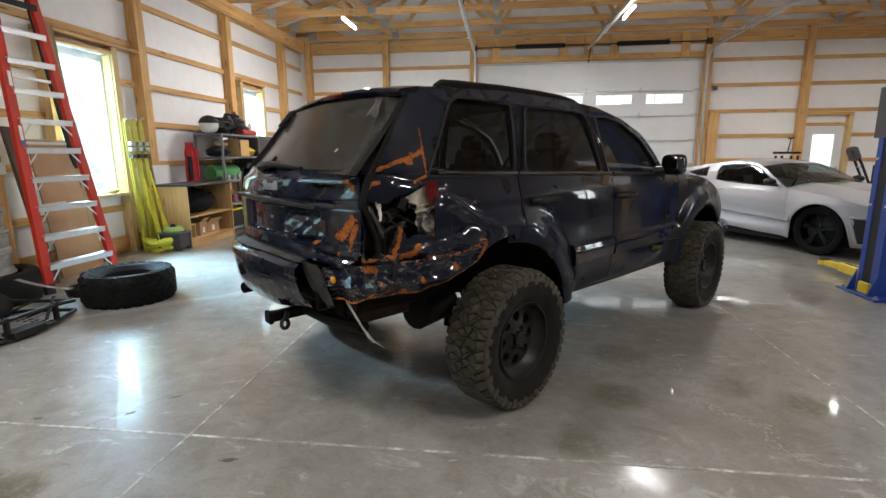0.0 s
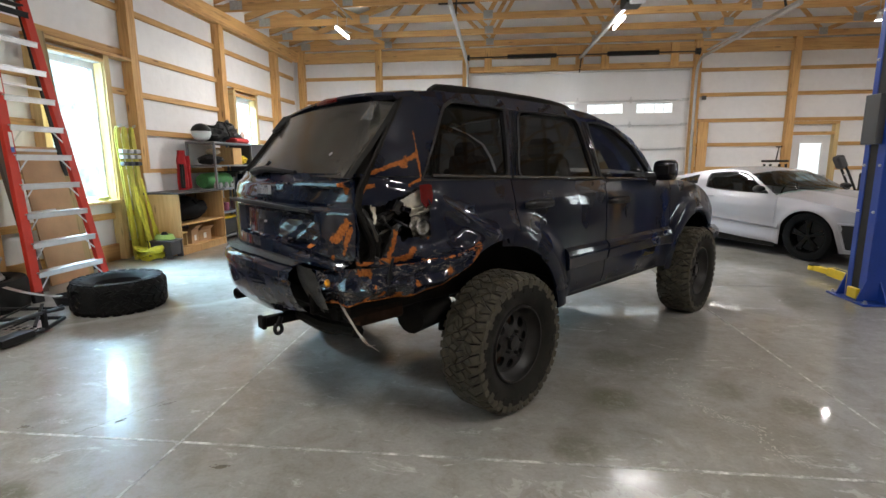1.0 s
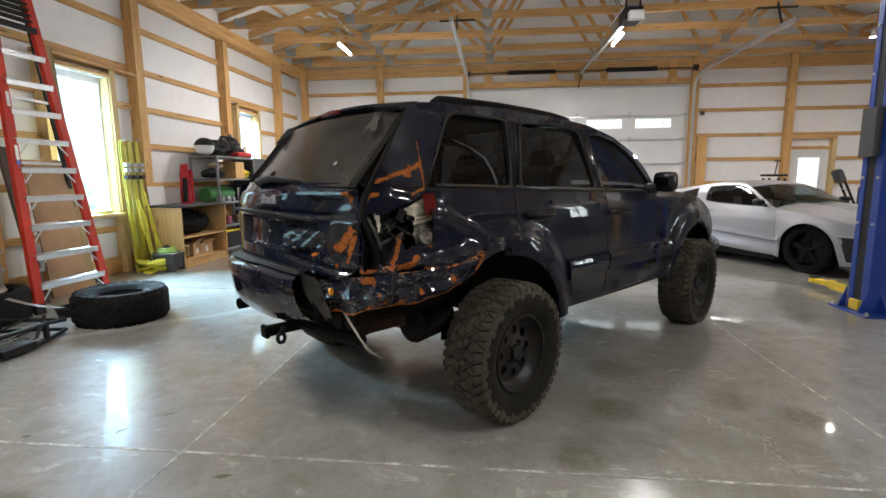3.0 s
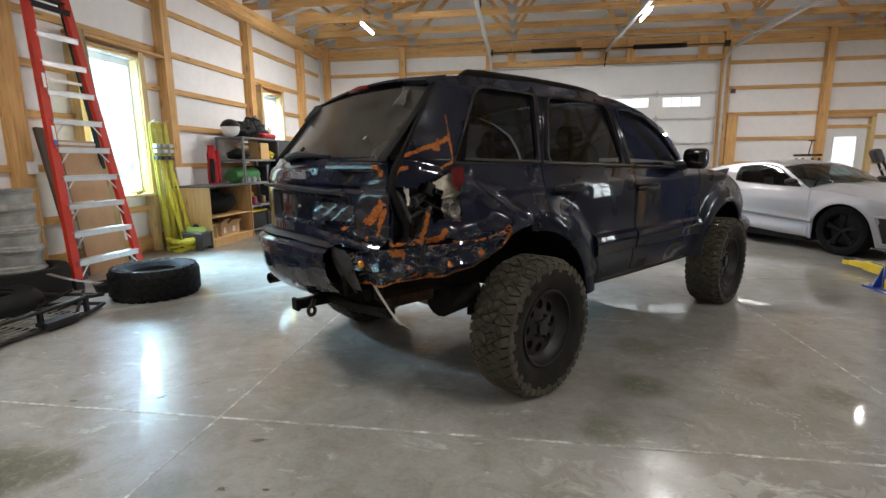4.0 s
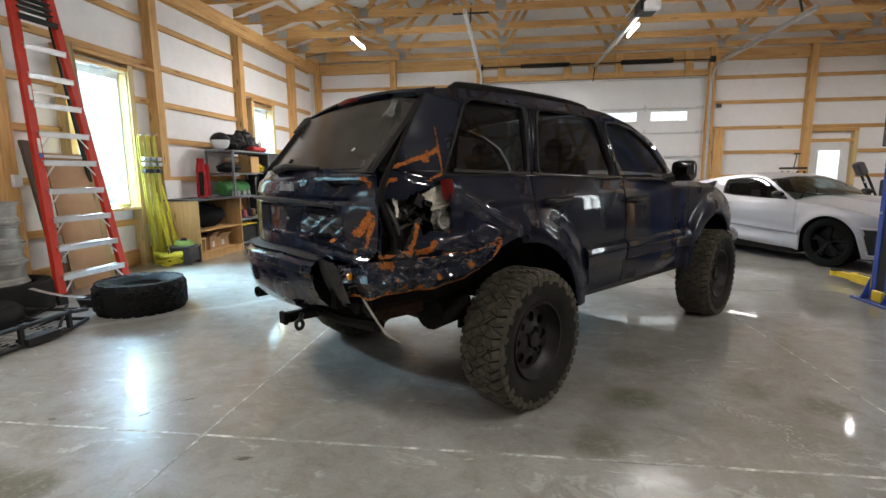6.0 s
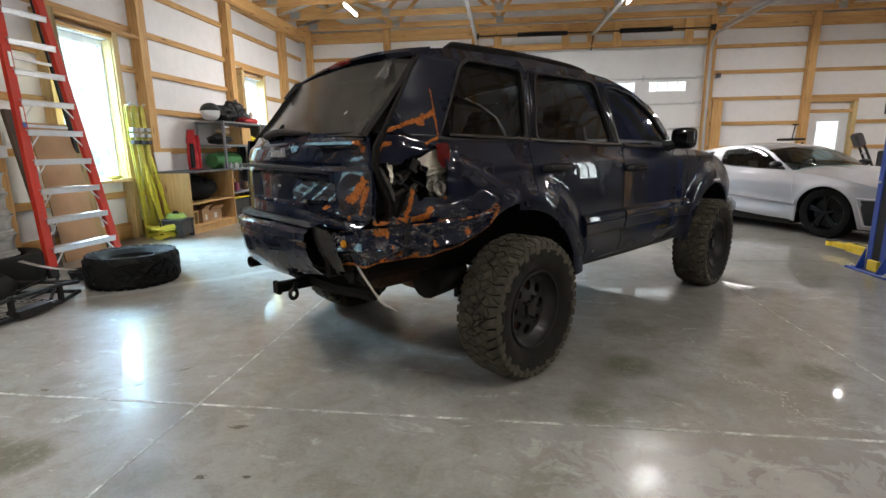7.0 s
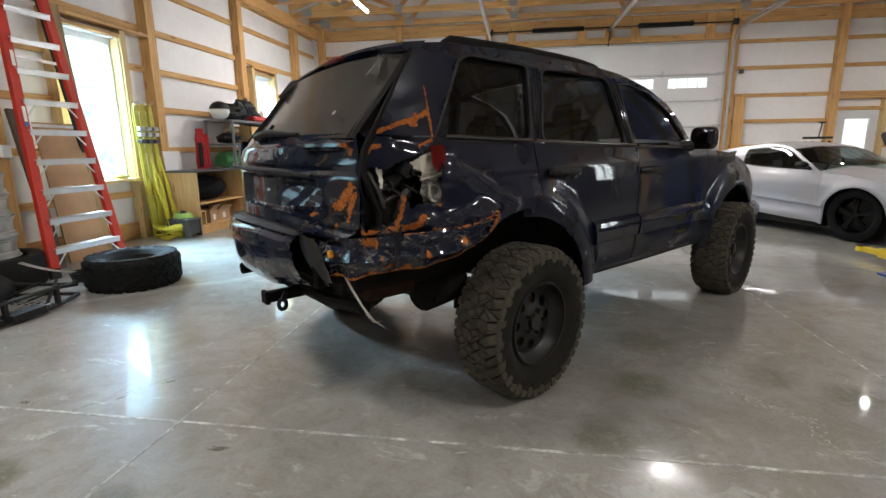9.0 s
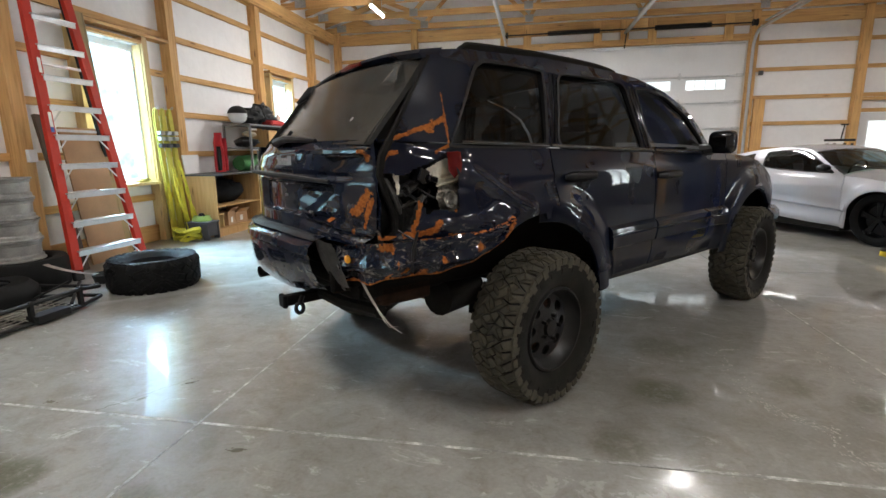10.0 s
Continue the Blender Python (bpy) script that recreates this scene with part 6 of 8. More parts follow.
    part("mirror_glass", Geo().box(1.894, s * 0.985 - 0.045, 1.298, 1.899, s * 0.985 + 0.045, 1.372), dim_mirror, mr, bevel=0.002)
    part("rocker", Geo().tube([(0.62, s * 0.84, 0.53), (1.4, s * 0.85, 0.53), (2.32, s * 0.84, 0.53)], 0.035, 8), trim_black, jeep, smooth=True)

# ---- the silver coupe ----
silver = car_paint("silver_paint", (0.37, 0.364, 0.388), (0.42, 0.414, 0.438), 0.4, 0.3, False, 0.15, 0.8, 0.3)
coupe = thing("sports_coupe", "silver two-door sports coupe with black wheels", "car", pose(5.19, 7.82, 0, 0, 0, -63))
C_FRONT = 0.05
C_W = [(0.18, 0.85), (0.3, 0.9), (0.5, 0.925), (0.72, 0.93), (0.85, 0.905), (0.95, 0.87), (1.1, 0.79), (1.3, 0.62)]
C_BELT = [(-3.86, 0.88), (-3.7, 0.96), (-3.3, 0.99), (-2.6, 0.985), (-2.0, 0.965), (-1.4, 0.925), (-1.0, 0.905), (-0.5, 0.885), (-0.1, 0.86), (0.3, 0.80), (0.65, 0.72), (0.92, 0.62)]
C_TOP = [(-3.1, 0.99), (-2.8, 1.055), (-2.4, 1.14), (-2.0, 1.22), (-1.6, 1.262), (-1.3, 1.262), (-1.1, 1.235), (-0.9, 1.155), (-0.7, 1.04), (-0.43, 0.886)]


def c_width(x, z):
    w = along(C_W, z)
    if x > 0.2:
        w -= 0.26 * (x - 0.2) ** 2
    if x < -3.0:
        w -= 0.16 * (-3.0 - x) ** 2
    return w


def c_sill(x):
    z = along([(-2.3, 0.25), (-1.5, 0.245), (-0.3, 0.17), (0.9, 0.17)], x)
    for cx in (C_FRONT, -2.68):
        if abs(x - cx) < 0.385:
            z = max(z, 0.325 + math.sqrt(0.385 ** 2 - (x - cx) ** 2))
    return z


C_PANES = [[(-0.575, 0.915), (-0.748, 1.015), (-0.972, 1.14), (-1.12, 1.19), (-1.3, 1.216), (-1.5, 1.216), (-1.72, 1.195), (-1.735, 1.16), (-1.69, 0.985), (-1.66, 0.97), (-1.446, 0.95), (-1.065, 0.93)], [(-1.97, 1.165), (-1.925, 1.02), (-2.1, 1.03), (-2.32, 1.075)]]
for s in (-1, 1):
    for nm, a, c in (("rear_wing", -3.84, -1.78), ("door", -1.78, -0.42), ("front_wing", -0.42, 0.9)):
        g = Geo()
        us, ts = steps(a + 0.003, c - 0.003, 48), steps(0, 1, 22)

        def at(x, t):
            z0, z1 = c_sill(x), along(C_BELT, x)
            z = z0 + (z1 - z0) * t
            flank = smooth(-0.2, -0.42, x) * smooth(-2.3, -2.1, x)
            line = 0.405 + 0.068 * (-0.32 - x)
            o = flank * (-0.05 * smooth(line + 0.012, line - 0.004, z) * smooth(line - 0.2, line - 0.02, z) - 0.016 * math.exp(-((z - line - 0.07) / 0.06) ** 2) + 0.012 * math.exp(-((z - line + 0.19) / 0.02) ** 2))
            r = min(math.hypot(x - C_FRONT, z - 0.325), math.hypot(x + 2.68, z - 0.325))
            o += 0.03 * math.exp(-((r - 0.40) / 0.07) ** 2)
            return Vector((x, s * (c_width(x, z) + o), z))

        g.grid(at, us, ts)
        for x in (us[0], us[-1]):
            col = [at(x, t) for t in ts]
            g.add(col + [Vector((p.x, p.y - s * 0.03, p.z)) for p in col], [(i, i + 1, i + 1 + len(col), i + len(col)) for i in range(len(col) - 1)])
        part(nm, g, silver, coupe, smooth=True, merge=True, sharp=50)
    g = Geo()
    wide = [fine(grow(p, 0.006)) for p in C_PANES]

    def at2(x, t):
        z0 = along(C_BELT, x)
        z = z0 + (max(along(C_TOP, x), z0 + 0.004) - z0) * t
        return Vector((x, s * c_width(x, z), z))

    g.grid(at2, steps(-3.08, -0.44, 160), steps(0, 1, 28), lambda x, t: not any(inside(x, at2(x, t).z, w) for w in wide))
    part("window_surround", g, silver, coupe, smooth=True)
    g = Geo().grid(lambda x, t: at2(x, t) - Vector((0, s * 0.018, 0.006)), steps(-3.0, -0.5, 120), steps(0, 1, 24), lambda x, t: not any(inside(x, at2(x, t).z, w) for w in wide))
    part("pillar_lining", g, seat_cloth, coupe, smooth=True)
    for poly in C_PANES:
        edge, outer = fine(poly), fine(grow(poly, 0.022))
        kk = len(edge)
        band = [(i, (i + 1) % kk, (i + 1) % kk + kk, i + kk) for i in range(kk)]
        part("window_seal", Geo().add([Vector((x, s * (c_width(x, z) + 0.004), z)) for x, z in edge] + [Vector((x, s * (c_width(x, z) + 0.004), z)) for x, z in outer], band), trim_black, coupe, smooth=True)
        cx, cz = sum(p[0] for p in edge) / kk, sum(p[1] for p in edge) / kk
        part("side_window", Geo().add([Vector((x, s * (c_width(x, z) - 0.002), z)) for x, z in edge] + [Vector((cx, s * (c_width(cx, cz) - 0.002), cz))], [(i, (i + 1) % kk, kk) for i in range(kk)]), side_glass, coupe, smooth=True)
    g = Geo()
    secs = []
    for f, sc in ((0.0, 0.75), (0.3, 1.0), (0.8, 0.85), (1.0, 0.4)):
        secs.append([Vector((-0.70 + 0.13 * f, s * (1.0 + 0.09 * sc * math.cos(a)), 0.985 + 0.055 * sc * math.sin(a))) for a in steps(0, 2 * math.pi, 16)[:-1]])
    for p, q in zip(secs, secs[1:]):
        g.add(p + q, [(i, i + 16, (i + 1) % 16 + 16, (i + 1) % 16) for i in range(16)])
    g.add(secs[0], [tuple(range(16))])
    mr = part("door_mirror", g, trim_black, coupe, "black door mirror", smooth=True, merge=True)
    part("mirror_arm", Geo().tube([(-0.62, s * 0.87, 0.93), (-0.61, s * 0.95, 0.955)], 0.025, 8), trim_black, mr, smooth=True)
    part("door_handle", Geo().tube([(-1.69, s * (c_width(-1.9, 0.83) + 0.004), 0.83), (-1.65, s * (c_width(-1.8, 0.83) + 0.03), 0.832), (-1.54, s * (c_width(-1.8, 0.83) + 0.03), 0.832), (-1.5, s * (c_width(-1.7, 0.83) + 0.004), 0.83)], 0.013, 6), silver, coupe, smooth=True)
    # dark side intake with a pale rim at the bumper corner
    fr = [(0.44, 0.57), (0.80, 0.57), (0.78, 0.23), (0.55, 0.23)]
    o = [Vector((x, s * (c_width(x, 0.5) + 0.012), z)) for x, z in fr]
    part("corner_intake", Geo().add(o, [(0, 1, 2, 3)]), black_plastic, coupe, "black bumper corner intake")
    part("intake_rim", Geo().tube(o + [o[0]], 0.017, 6), silver, coupe, smooth=True)
    part("head_lamp", Geo().grid(lambda a, c: Vector((0.74 + 0.12 * a, s * (0.74 - 0.12 * a), 0.60 + 0.12 * c)), steps(0, 1, 4), steps(0, 1, 4)), clear_lens, coupe, smooth=True)
cy = steps(-1, 1, 24)
part("bonnet", Geo().grid(lambda x, y: Vector((x - 0.22 * y * y * smooth(0.2, 0.9, x), y * (c_width(x, along(C_BELT, x)) - 0.004), along(C_BELT, x) + 0.075 * (1 - y ** 4) + 0.015 * math.exp(-((abs(y) - 0.4) / 0.1) ** 2))), steps(-0.47, 0.92, 30), cy), silver, coupe, smooth=True)
part("front_bumper", Geo().grid(lambda y, t: Vector((0.93 - 0.24 * y * y + 0.03 * math.sin(t * 3.1), y * 0.80, 0.16 + 0.52 * t)), steps(-1, 1, 24), steps(0, 1, 8)), silver, coupe, smooth=True)
part("grille", Geo().box(0.90, -0.5, 0.46, 0.975, 0.5, 0.62), black_plastic, coupe, bevel=0.02)
part("boot_lid", Geo().grid(lambda x, y: Vector((x, y * (c_width(x, along(C_BELT, x)) - 0.004), along(C_BELT, x) + 0.03 * (1 - y ** 4))), steps(-3.86, -2.85, 16), cy), silver, coupe, smooth=True)
part("tail_panel", Geo().grid(lambda y, t: Vector((-3.86 + 0.08 * y * y, y * 0.78, 0.25 + 0.64 * t)), steps(-1, 1, 16), steps(0, 1, 6)), silver, coupe, smooth=True)


def c_spine(x, y, crown, bow):
    z = along(C_TOP, x)
    return Vector((x + bow * (1 - y * y), y * c_width(x, z), z + crown * (1 - y * y)))


part("roof", Geo().grid(lambda x, y: c_spine(x, y, 0.045, 0), steps(-2.1, -1.0, 14), cy), silver, coupe, smooth=True)
part("roof_lining", Geo().grid(lambda x, y: c_spine(x, y * 0.97, 0.04, 0) - Vector((0, 0, 0.02)), steps(-2.09, -1.02, 14), cy), seat_cloth, coupe, smooth=True)
part("windscreen", Geo().grid(lambda x, y: c_spine(x, y * 0.94, 0.045, 0.17 * smooth(-1.0, -0.44, x)), steps(-0.995, -0.43, 12), cy), screen_glass, coupe, smooth=True)
part("rear_window", Geo().grid(lambda x, y: c_spine(x, y * 0.92, 0.045, -0.05), steps(-2.95, -2.105, 12), cy), screen_glass, coupe, smooth=True)
part("floor_pan", Geo().box(-3.7, -0.66, 0.13, 0.85, 0.66, 0.5).box(-2.3, -0.86, 0.13, -0.42, 0.86, 0.3).box(-3.6, -0.62, 0.5, -2.4, 0.62, 0.9).box(-0.55, -0.66, 0.5, 0.7, 0.66, 0.68), under_black, coupe)
part("dashboard", Geo().box(-1.0, -0.74, 0.6, -0.5, 0.74, 0.87), seat_cloth, coupe, bevel=0.05)
for y in (-0.36, 0.36):
    part("seat", Geo().box(-1.75, y - 0.24, 0.5, -1.2, y + 0.24, 0.62).prism([(-1.78, y - 0.22, 0.6), (-1.62, y - 0.22, 0.6), (-1.8, y - 0.18, 1.12), (-1.92, y - 0.18, 1.12)], (0, 0.42, 0)), seat_cloth, coupe, bevel=0.04)
part("steering_wheel", Geo().tube([(-1.12 + 0.06 * math.cos(a), 0.36 + 0.17 * math.sin(a), 0.9 + 0.16 * math.cos(a)) for a in steps(0, 6.283, 20)], 0.016, 6), trim_black, coupe, smooth=True)
CR = 0.345
g = Geo().lathe([(0.235, 0.1), (0.25, 0.115), (0.29, 0.122), (0.33, 0.118), (0.342, 0.095), (CR, 0.0), (0.342, -0.095), (0.33, -0.118), (0.25, -0.11), (0.235, -0.1)], 48, close=True)
c_tyre = g.mesh("road_tyre", simple("clean_black_rubber", (0.005, 0.005, 0.005), 0.6, 0.0, 0.3, 9, 0.2, 0.08), smooth=True)
g = Geo().lathe([(0.238, 0.1), (0.23, 0.105), (0.225, 0.09), (0.215, 0.0), (0.215, -0.09)], 40)
gloss_black = simple("gloss_black", (0.004, 0.004, 0.004), 0.22, 0.0, 0.2, 9, 0.1, 0.22)
spoke = Geo()
for da in (-0.11, 0.11):
    spoke.bar((0.04, 0.0, 0.075), (0.226 * math.cos(da), 0.226 * math.sin(da), 0.07), 0.034, 0.03)
c_spoke = spoke.mesh("alloy_spoke", gloss_black)
g.lathe([(0.0, 0.095), (0.04, 0.093), (0.055, 0.06), (0.055, 0.0)], 20)
c_rim = g.mesh("alloy_rim", gloss_black, smooth=True, sharp=30)
c_disc = Geo().lathe([(0.0, 0.0), (0.205, 0.0), (0.205, -0.02), (0.0, -0.02)], 32).mesh("brake_disc", black_steel, smooth=True)
for x in (C_FRONT, -2.68):
    for y, turn in ((-0.79, 0), (0.79, 180)):
        w = part("wheel", c_rim, None, coupe, "gloss black five-spoke wheel", pose(x, y, CR, 90, 0, turn))
        part("tyre", c_tyre, None, w)
        part("brake_disc", c_disc, None, w)
        for k in range(5):
            part("spoke", c_spoke, None, w, "", pose(0, 0, 0, 0, 0, 72 * k + 20))
for cx in (C_FRONT, -2.68):
    for s in (-1, 1):
        part("wheel_arch_liner", Geo().grid(lambda a, y: Vector((cx + 0.4 * math.cos(a), s * y, 0.325 + 0.4 * math.sin(a))), steps(0.0, 3.14, 18), [0.55, 0.9]), under_black, coupe, smooth=True)

# ---- two-post lift ----
lift_blue = simple("lift_blue_paint", (0.012, 0.048, 0.29), 0.35, 0.0, 0.2, 4)
lift_yellow = simple("lift_yellow_paint", (0.72, 0.53, 0.03), 0.45, 0.0, 0.2, 8)
lift = thing("vehicle_lift", "blue steel two-post vehicle lift column with yellow arms", "vehicle lift", pose(3.745, 5.17, 0))
prof = [(-0.02, 0.1), (-0.02, 0.0), (0.36, 0.0), (0.36, 0.09), (0.338, 0.09), (0.338, 0.022), (0.004, 0.022), (0.004, 0.1)]
part("column", Geo().prism([(x, y, 0.021) for x, y in prof], (0, 0, 3.68)), lift_blue, lift, bevel=0.004)
part("column", Geo().prism([(x, 0.28 - y * 0.7, 0.021) for x, y in prof][::-1], (0, 0, 3.68)), lift_blue, lift, bevel=0.004)
part("cable_slot_cover", Geo().box(-0.012, 0.1, 0.05, 0.004, 0.21, 3.7), black_plastic, lift)
part("carriage_guard", Geo().box(-0.09, 0.05, 1.55, -0.022, 0.25, 2.02), dark_grey, lift, bevel=0.006)
part("base_plate", Geo().box(-0.12, -0.14, 0.0, 0.5, 0.42, 0.02), lift_blue, lift, bevel=0.004)
for y in (-0.005, 0.285):
    part("gusset", Geo().prism([(-0.1, y, 0.02), (-0.02, y, 0.02), (-0.02, y, 0.24)], (0, 0.012, 0)), lift_blue, lift)
for x in (0.1, 0.3):
    part("gusset", Geo().prism([(x, -0.12, 0.02), (x, 0.0, 0.02), (x, 0.0, 0.22)], (0.012, 0, 0)), lift_blue, lift)
for x, y in ((-0.08, -0.1), (-0.08, 0.37), (0.45, -0.1)):
    part("anchor_bolt", Geo().lathe([(0.0, 0.05), (0.012, 0.05), (0.012, 0.034), (0.022, 0.034), (0.022, 0.02)], 8, pose(x, y, 0)), steel, lift)
part("arm", Geo().prism([(0.235, 0.55, 0.05), (0.365, 0.55, 0.05), (0.335, 1.02, 0.05), (0.245, 1.02, 0.05)], (0, 0, 0.1)), lift_yellow, lift, "yellow lift arm", bevel=0.006)
part("arm_extension", Geo().bar((0.29, 0.98, 0.095), (0.27, 1.30, 0.09), 0.075, 0.06).lathe([(0.0, 0.03), (0.06, 0.03), (0.065, -0.03), (0.0, -0.03)], 16, pose(0.27, 1.30, 0.09)), lift_yellow, lift, bevel=0.004)
part("arm_slot", Geo().box(0.27, 0.7, 0.1505, 0.31, 0.95, 0.153), black_plastic, lift)
part("arm_pad", Geo().lathe([(0.0, 0.16), (0.06, 0.16), (0.06, 0.13), (0.03, 0.13), (0.03, 0.1)], 16, pose(0.27, 1.30, -0.03)), black_plastic, lift)
part("arm_hinge", Geo().box(-0.06, 0.06, 0.022, -0.024, 0.2, 0.13), lift_yellow, lift, bevel=0.006)
part("arm", Geo().bar((0.37, -0.03, 0.1), (0.95, -0.35, 0.1), 0.15, 0.15), lift_yellow, lift, "yellow lift arm", bevel=0.006)
part("arm", Geo().bar((0.3, 0.3, 0.1), (0.3, 0.56, 0.1), 0.11, 0.11), lift_yellow, lift, bevel=0.004)
for z in (0.9, 1.35, 2.35, 2.8, 3.2):
    for y in (0.04, 0.245):
        part("bolt_head", Geo().lathe([(0.0, 0.012), (0.012, 0.012), (0.014, 0.0)], 8, pose(-0.02, y, z, 0, -90, 0)), steel, lift)

# ---- stepladder against the west wall ----
ladder_red = simple("red_fibreglass", (0.47, 0.024, 0.008), 0.55, 0.0, 0.15, 6)
alu = simple("ladder_aluminium", (0.62, 0.63, 0.64), 0.35, 0.85, 0.12, 12)
lad = thing("stepladder", "tall red fibreglass stepladder with aluminium treads leaning on the wall", "ladder")
LA, LB = Vector((-4.63, 4.49, 0)), Vector((-5.12, 4.80, 3.5))
RA, RB = Vector((-4.59, 5.36, 0)), Vector((-5.09, 5.19, 3.5))
for a, c, s in ((LA, LB, -1), (RA, RB, 1)):
    up = (c - a).normalized()
    part("rail", Geo().bar(a + up * 0.08, c, 0.05, 0.1, (0, 1, 0)), ladder_red, lad, bevel=0.003)
    part("rubber_boot", Geo().bar(a, a + up * 0.12, 0.05, 0.11, (0, 1, 0)), black_plastic, lad, bevel=0.008)
for k in range(1, 11):
    f = k * 0.305 / 3.53
    p, q = LA.lerp(LB, f), RA.lerp(RB, f)
    p, q = p + Vector((0.0, 0.015, 0)), q - Vector((0.0, 0.015, 0))
    tread = part("tread", Geo().bar(p, q, 0.125, 0.012).bar(p + Vector((0.045, 0, -0.025)), q + Vector((0.045, 0, -0.025)), 0.012, 0.06), alu if k < 10 else black_plastic, lad, bevel=0.003)
    if k < 7:
        for e, d in ((p, 1), (q, -1)):
            part("tread_brace", Geo().bar(e + Vector((0.03, 0.16 * d, -0.015)), e + Vector((0.045, 0.012 * d, -0.17)), 0.016, 0.004, (1, 0, 0)), alu, lad)
for k in range(5):
    f = (10.25 + 0.2 * k) * 0.305 / 3.53
    part("tool_tray_slat", Geo().bar(LA.lerp(LB, f) + Vector((-0.01, 0.02, 0)), RA.lerp(RB, f) - Vector((0.01, 0.02, 0)), 0.08, 0.028), black_plastic, lad, bevel=0.004)
part("top_cap", Geo().bar(LB + Vector((0, -0.06, 0.02)), RB + Vector((0, 0.06, 0.02)), 0.16, 0.07), black_plastic, lad, bevel=0.01)
for a, c in ((Vector((-5.09, 4.94, 0)), LB + Vector((-0.06, 0.05, -0.1))), (Vector((-5.36, 6.02, 0)), RB + Vector((-0.05, 0.02, -0.1)))):
    part("rear_leg", Geo().bar(a, c, 0.025, 0.05, (0, 1, 0)), ladder_red if a.y < 5 else black_steel, lad)
    part("rubber_boot", Geo().bar(a, a + (c - a).normalized() * 0.09, 0.04, 0.07, (0, 1, 0)), black_plastic, lad)
for f in (0.25, 0.45, 0.65):
    part("rear_brace", Geo().bar(Vector((-5.09, 4.9, 0)).lerp(LB, f), Vector((-5.36, 5.9, 0)).lerp(RB, f), 0.02, 0.03), alu, lad)
sticker = simple("label_paper", (0.75, 0.75, 0.72), 0.5)
lab_b = simple("label_blue", (0.05, 0.12, 0.4), 0.5)
for f, mt in ((0.455, sticker), (0.61, sticker), (0.44, lab_b)):
    p = LA.lerp(LB, f) + Vector((0.045, -0.002, 0))
    up = (LB - LA).normalized()
    part("warning_label", Geo().bar(p, p + up * (0.05 if mt is lab_b else 0.15), 0.034, 0.005 if mt is lab_b else 0.003, (1, 0, 0)), mt, lad)

# ---- loose tyre on the floor, stacked wheels, luggage carrier ----
lt, ltr = tyre_meshes(0.42, 0.215, 0.29, 24, "loose_tyre")
mud = thing("loose_mud_tyre", "black mud-terrain tyre lying flat on the floor", "tyre", pose(-3.66, 4.44, 0.155))
part("carcass", lt, None, mud)
black_rubber = simple("black_rubber", (0.009, 0.009, 0.009), 0.75, 0.0, 0.5, 9, 0.3, 0.2)
ltr.materials[0] = black_rubber
lt.materials[0] = black_rubber
part("tread", ltr, None, mud)
alloy = simple("dull_alloy", (0.34, 0.33, 0.31), 0.5, 0.5, 0.35, 8)
base_t = thing("stacked_tyre", "black tyre lying under a stack of alloy wheels", "tyre", pose(-4.98, 4.16, 0.15))
bt = c_tyre.copy()
bt.materials[0] = black_rubber
part("carcass", bt, None, base_t)
base_t.scale = (1.25, 1.25, 1.3)
aw = Geo().lathe([(0.245, 0.096), (0.252, 0.1), (0.252, 0.088), (0.238, 0.082), (0.236, 0.06), (0.228, 0.055), (0.222, -0.04), (0.236, -0.055), (0.238, -0.08), (0.252, -0.088), (0.252, -0.1), (0.24, -0.098)], 48)
for k in range(5):
    a = 2 * math.pi * k / 5
    aw.bar((0.05 * math.cos(a), 0.05 * math.sin(a), 0.08), (0.225 * math.cos(a), 0.225 * math.sin(a), 0.085), 0.06, 0.03)
aw.lathe([(0.0, 0.09), (0.05, 0.088), (0.06, 0.05)], 20)
aw_me = aw.mesh("alloy_wheel", alloy, smooth=True, sharp=30)
for k in range(4):
    w = thing("alloy_wheel", "dull silver alloy wheel in an upright stack of four", "wheel", pose(-4.98 + 0.012 * (k % 2), 4.16 - 0.01 * k, 0.39 + 0.203 * k, 0, 0, 23 * k), group="stack of wheels")
    part("rim", aw_me, None, w)
solo("worn_tyre", Geo().lathe([(0.2, 0.2), (0.33, 0.21), (0.39, 0.15), (0.40, 0.1), (0.39, 0.04), (0.33, 0.0), (0.2, 0.01)], 40, close=True), black_rubber, "old black tyre lying on the floor", "tyre", pose(-4.62, 3.55, 0.0), smooth=True)
solo("oil_pan", Geo().lathe([(0.0, 0.01), (0.12, 0.01), (0.145, 0.09), (0.155, 0.09), (0.13, 0.0), (0.0, 0.0)], 28), black_plastic, "round black plastic drain pan", "drain pan", pose(-4.28, 4.52, 0.0), smooth=True)
worn_steel = simple("worn_steel", (0.3, 0.28, 0.25), 0.4, 0.5, 0.5, 20)
car_ = thing("cargo_carrier", "black steel mesh hitch cargo carrier lying on the floor", "cargo carrier", pose(-3.72, 2.6, 0.03, 0, 0, 0))
for z in (0.0, 0.15):
    part("side_rail", Geo().tube([(0.0, -1.2, z), (0.0, 1.05, z), (-0.12, 1.36, z * 0.6)], 0.018, 8), black_steel, car_, smooth=True)
    part("side_rail", Geo().tube([(-0.95, -1.2, z), (-0.95, 1.1, z)], 0.018, 8), black_steel, car_, smooth=True)
    part("end_rail", Geo().tube([(-0.12, 1.36, z * 0.6), (-0.5, 1.3, z * 0.6), (-0.95, 1.1, z)], 0.016, 8), black_steel, car_, smooth=True)
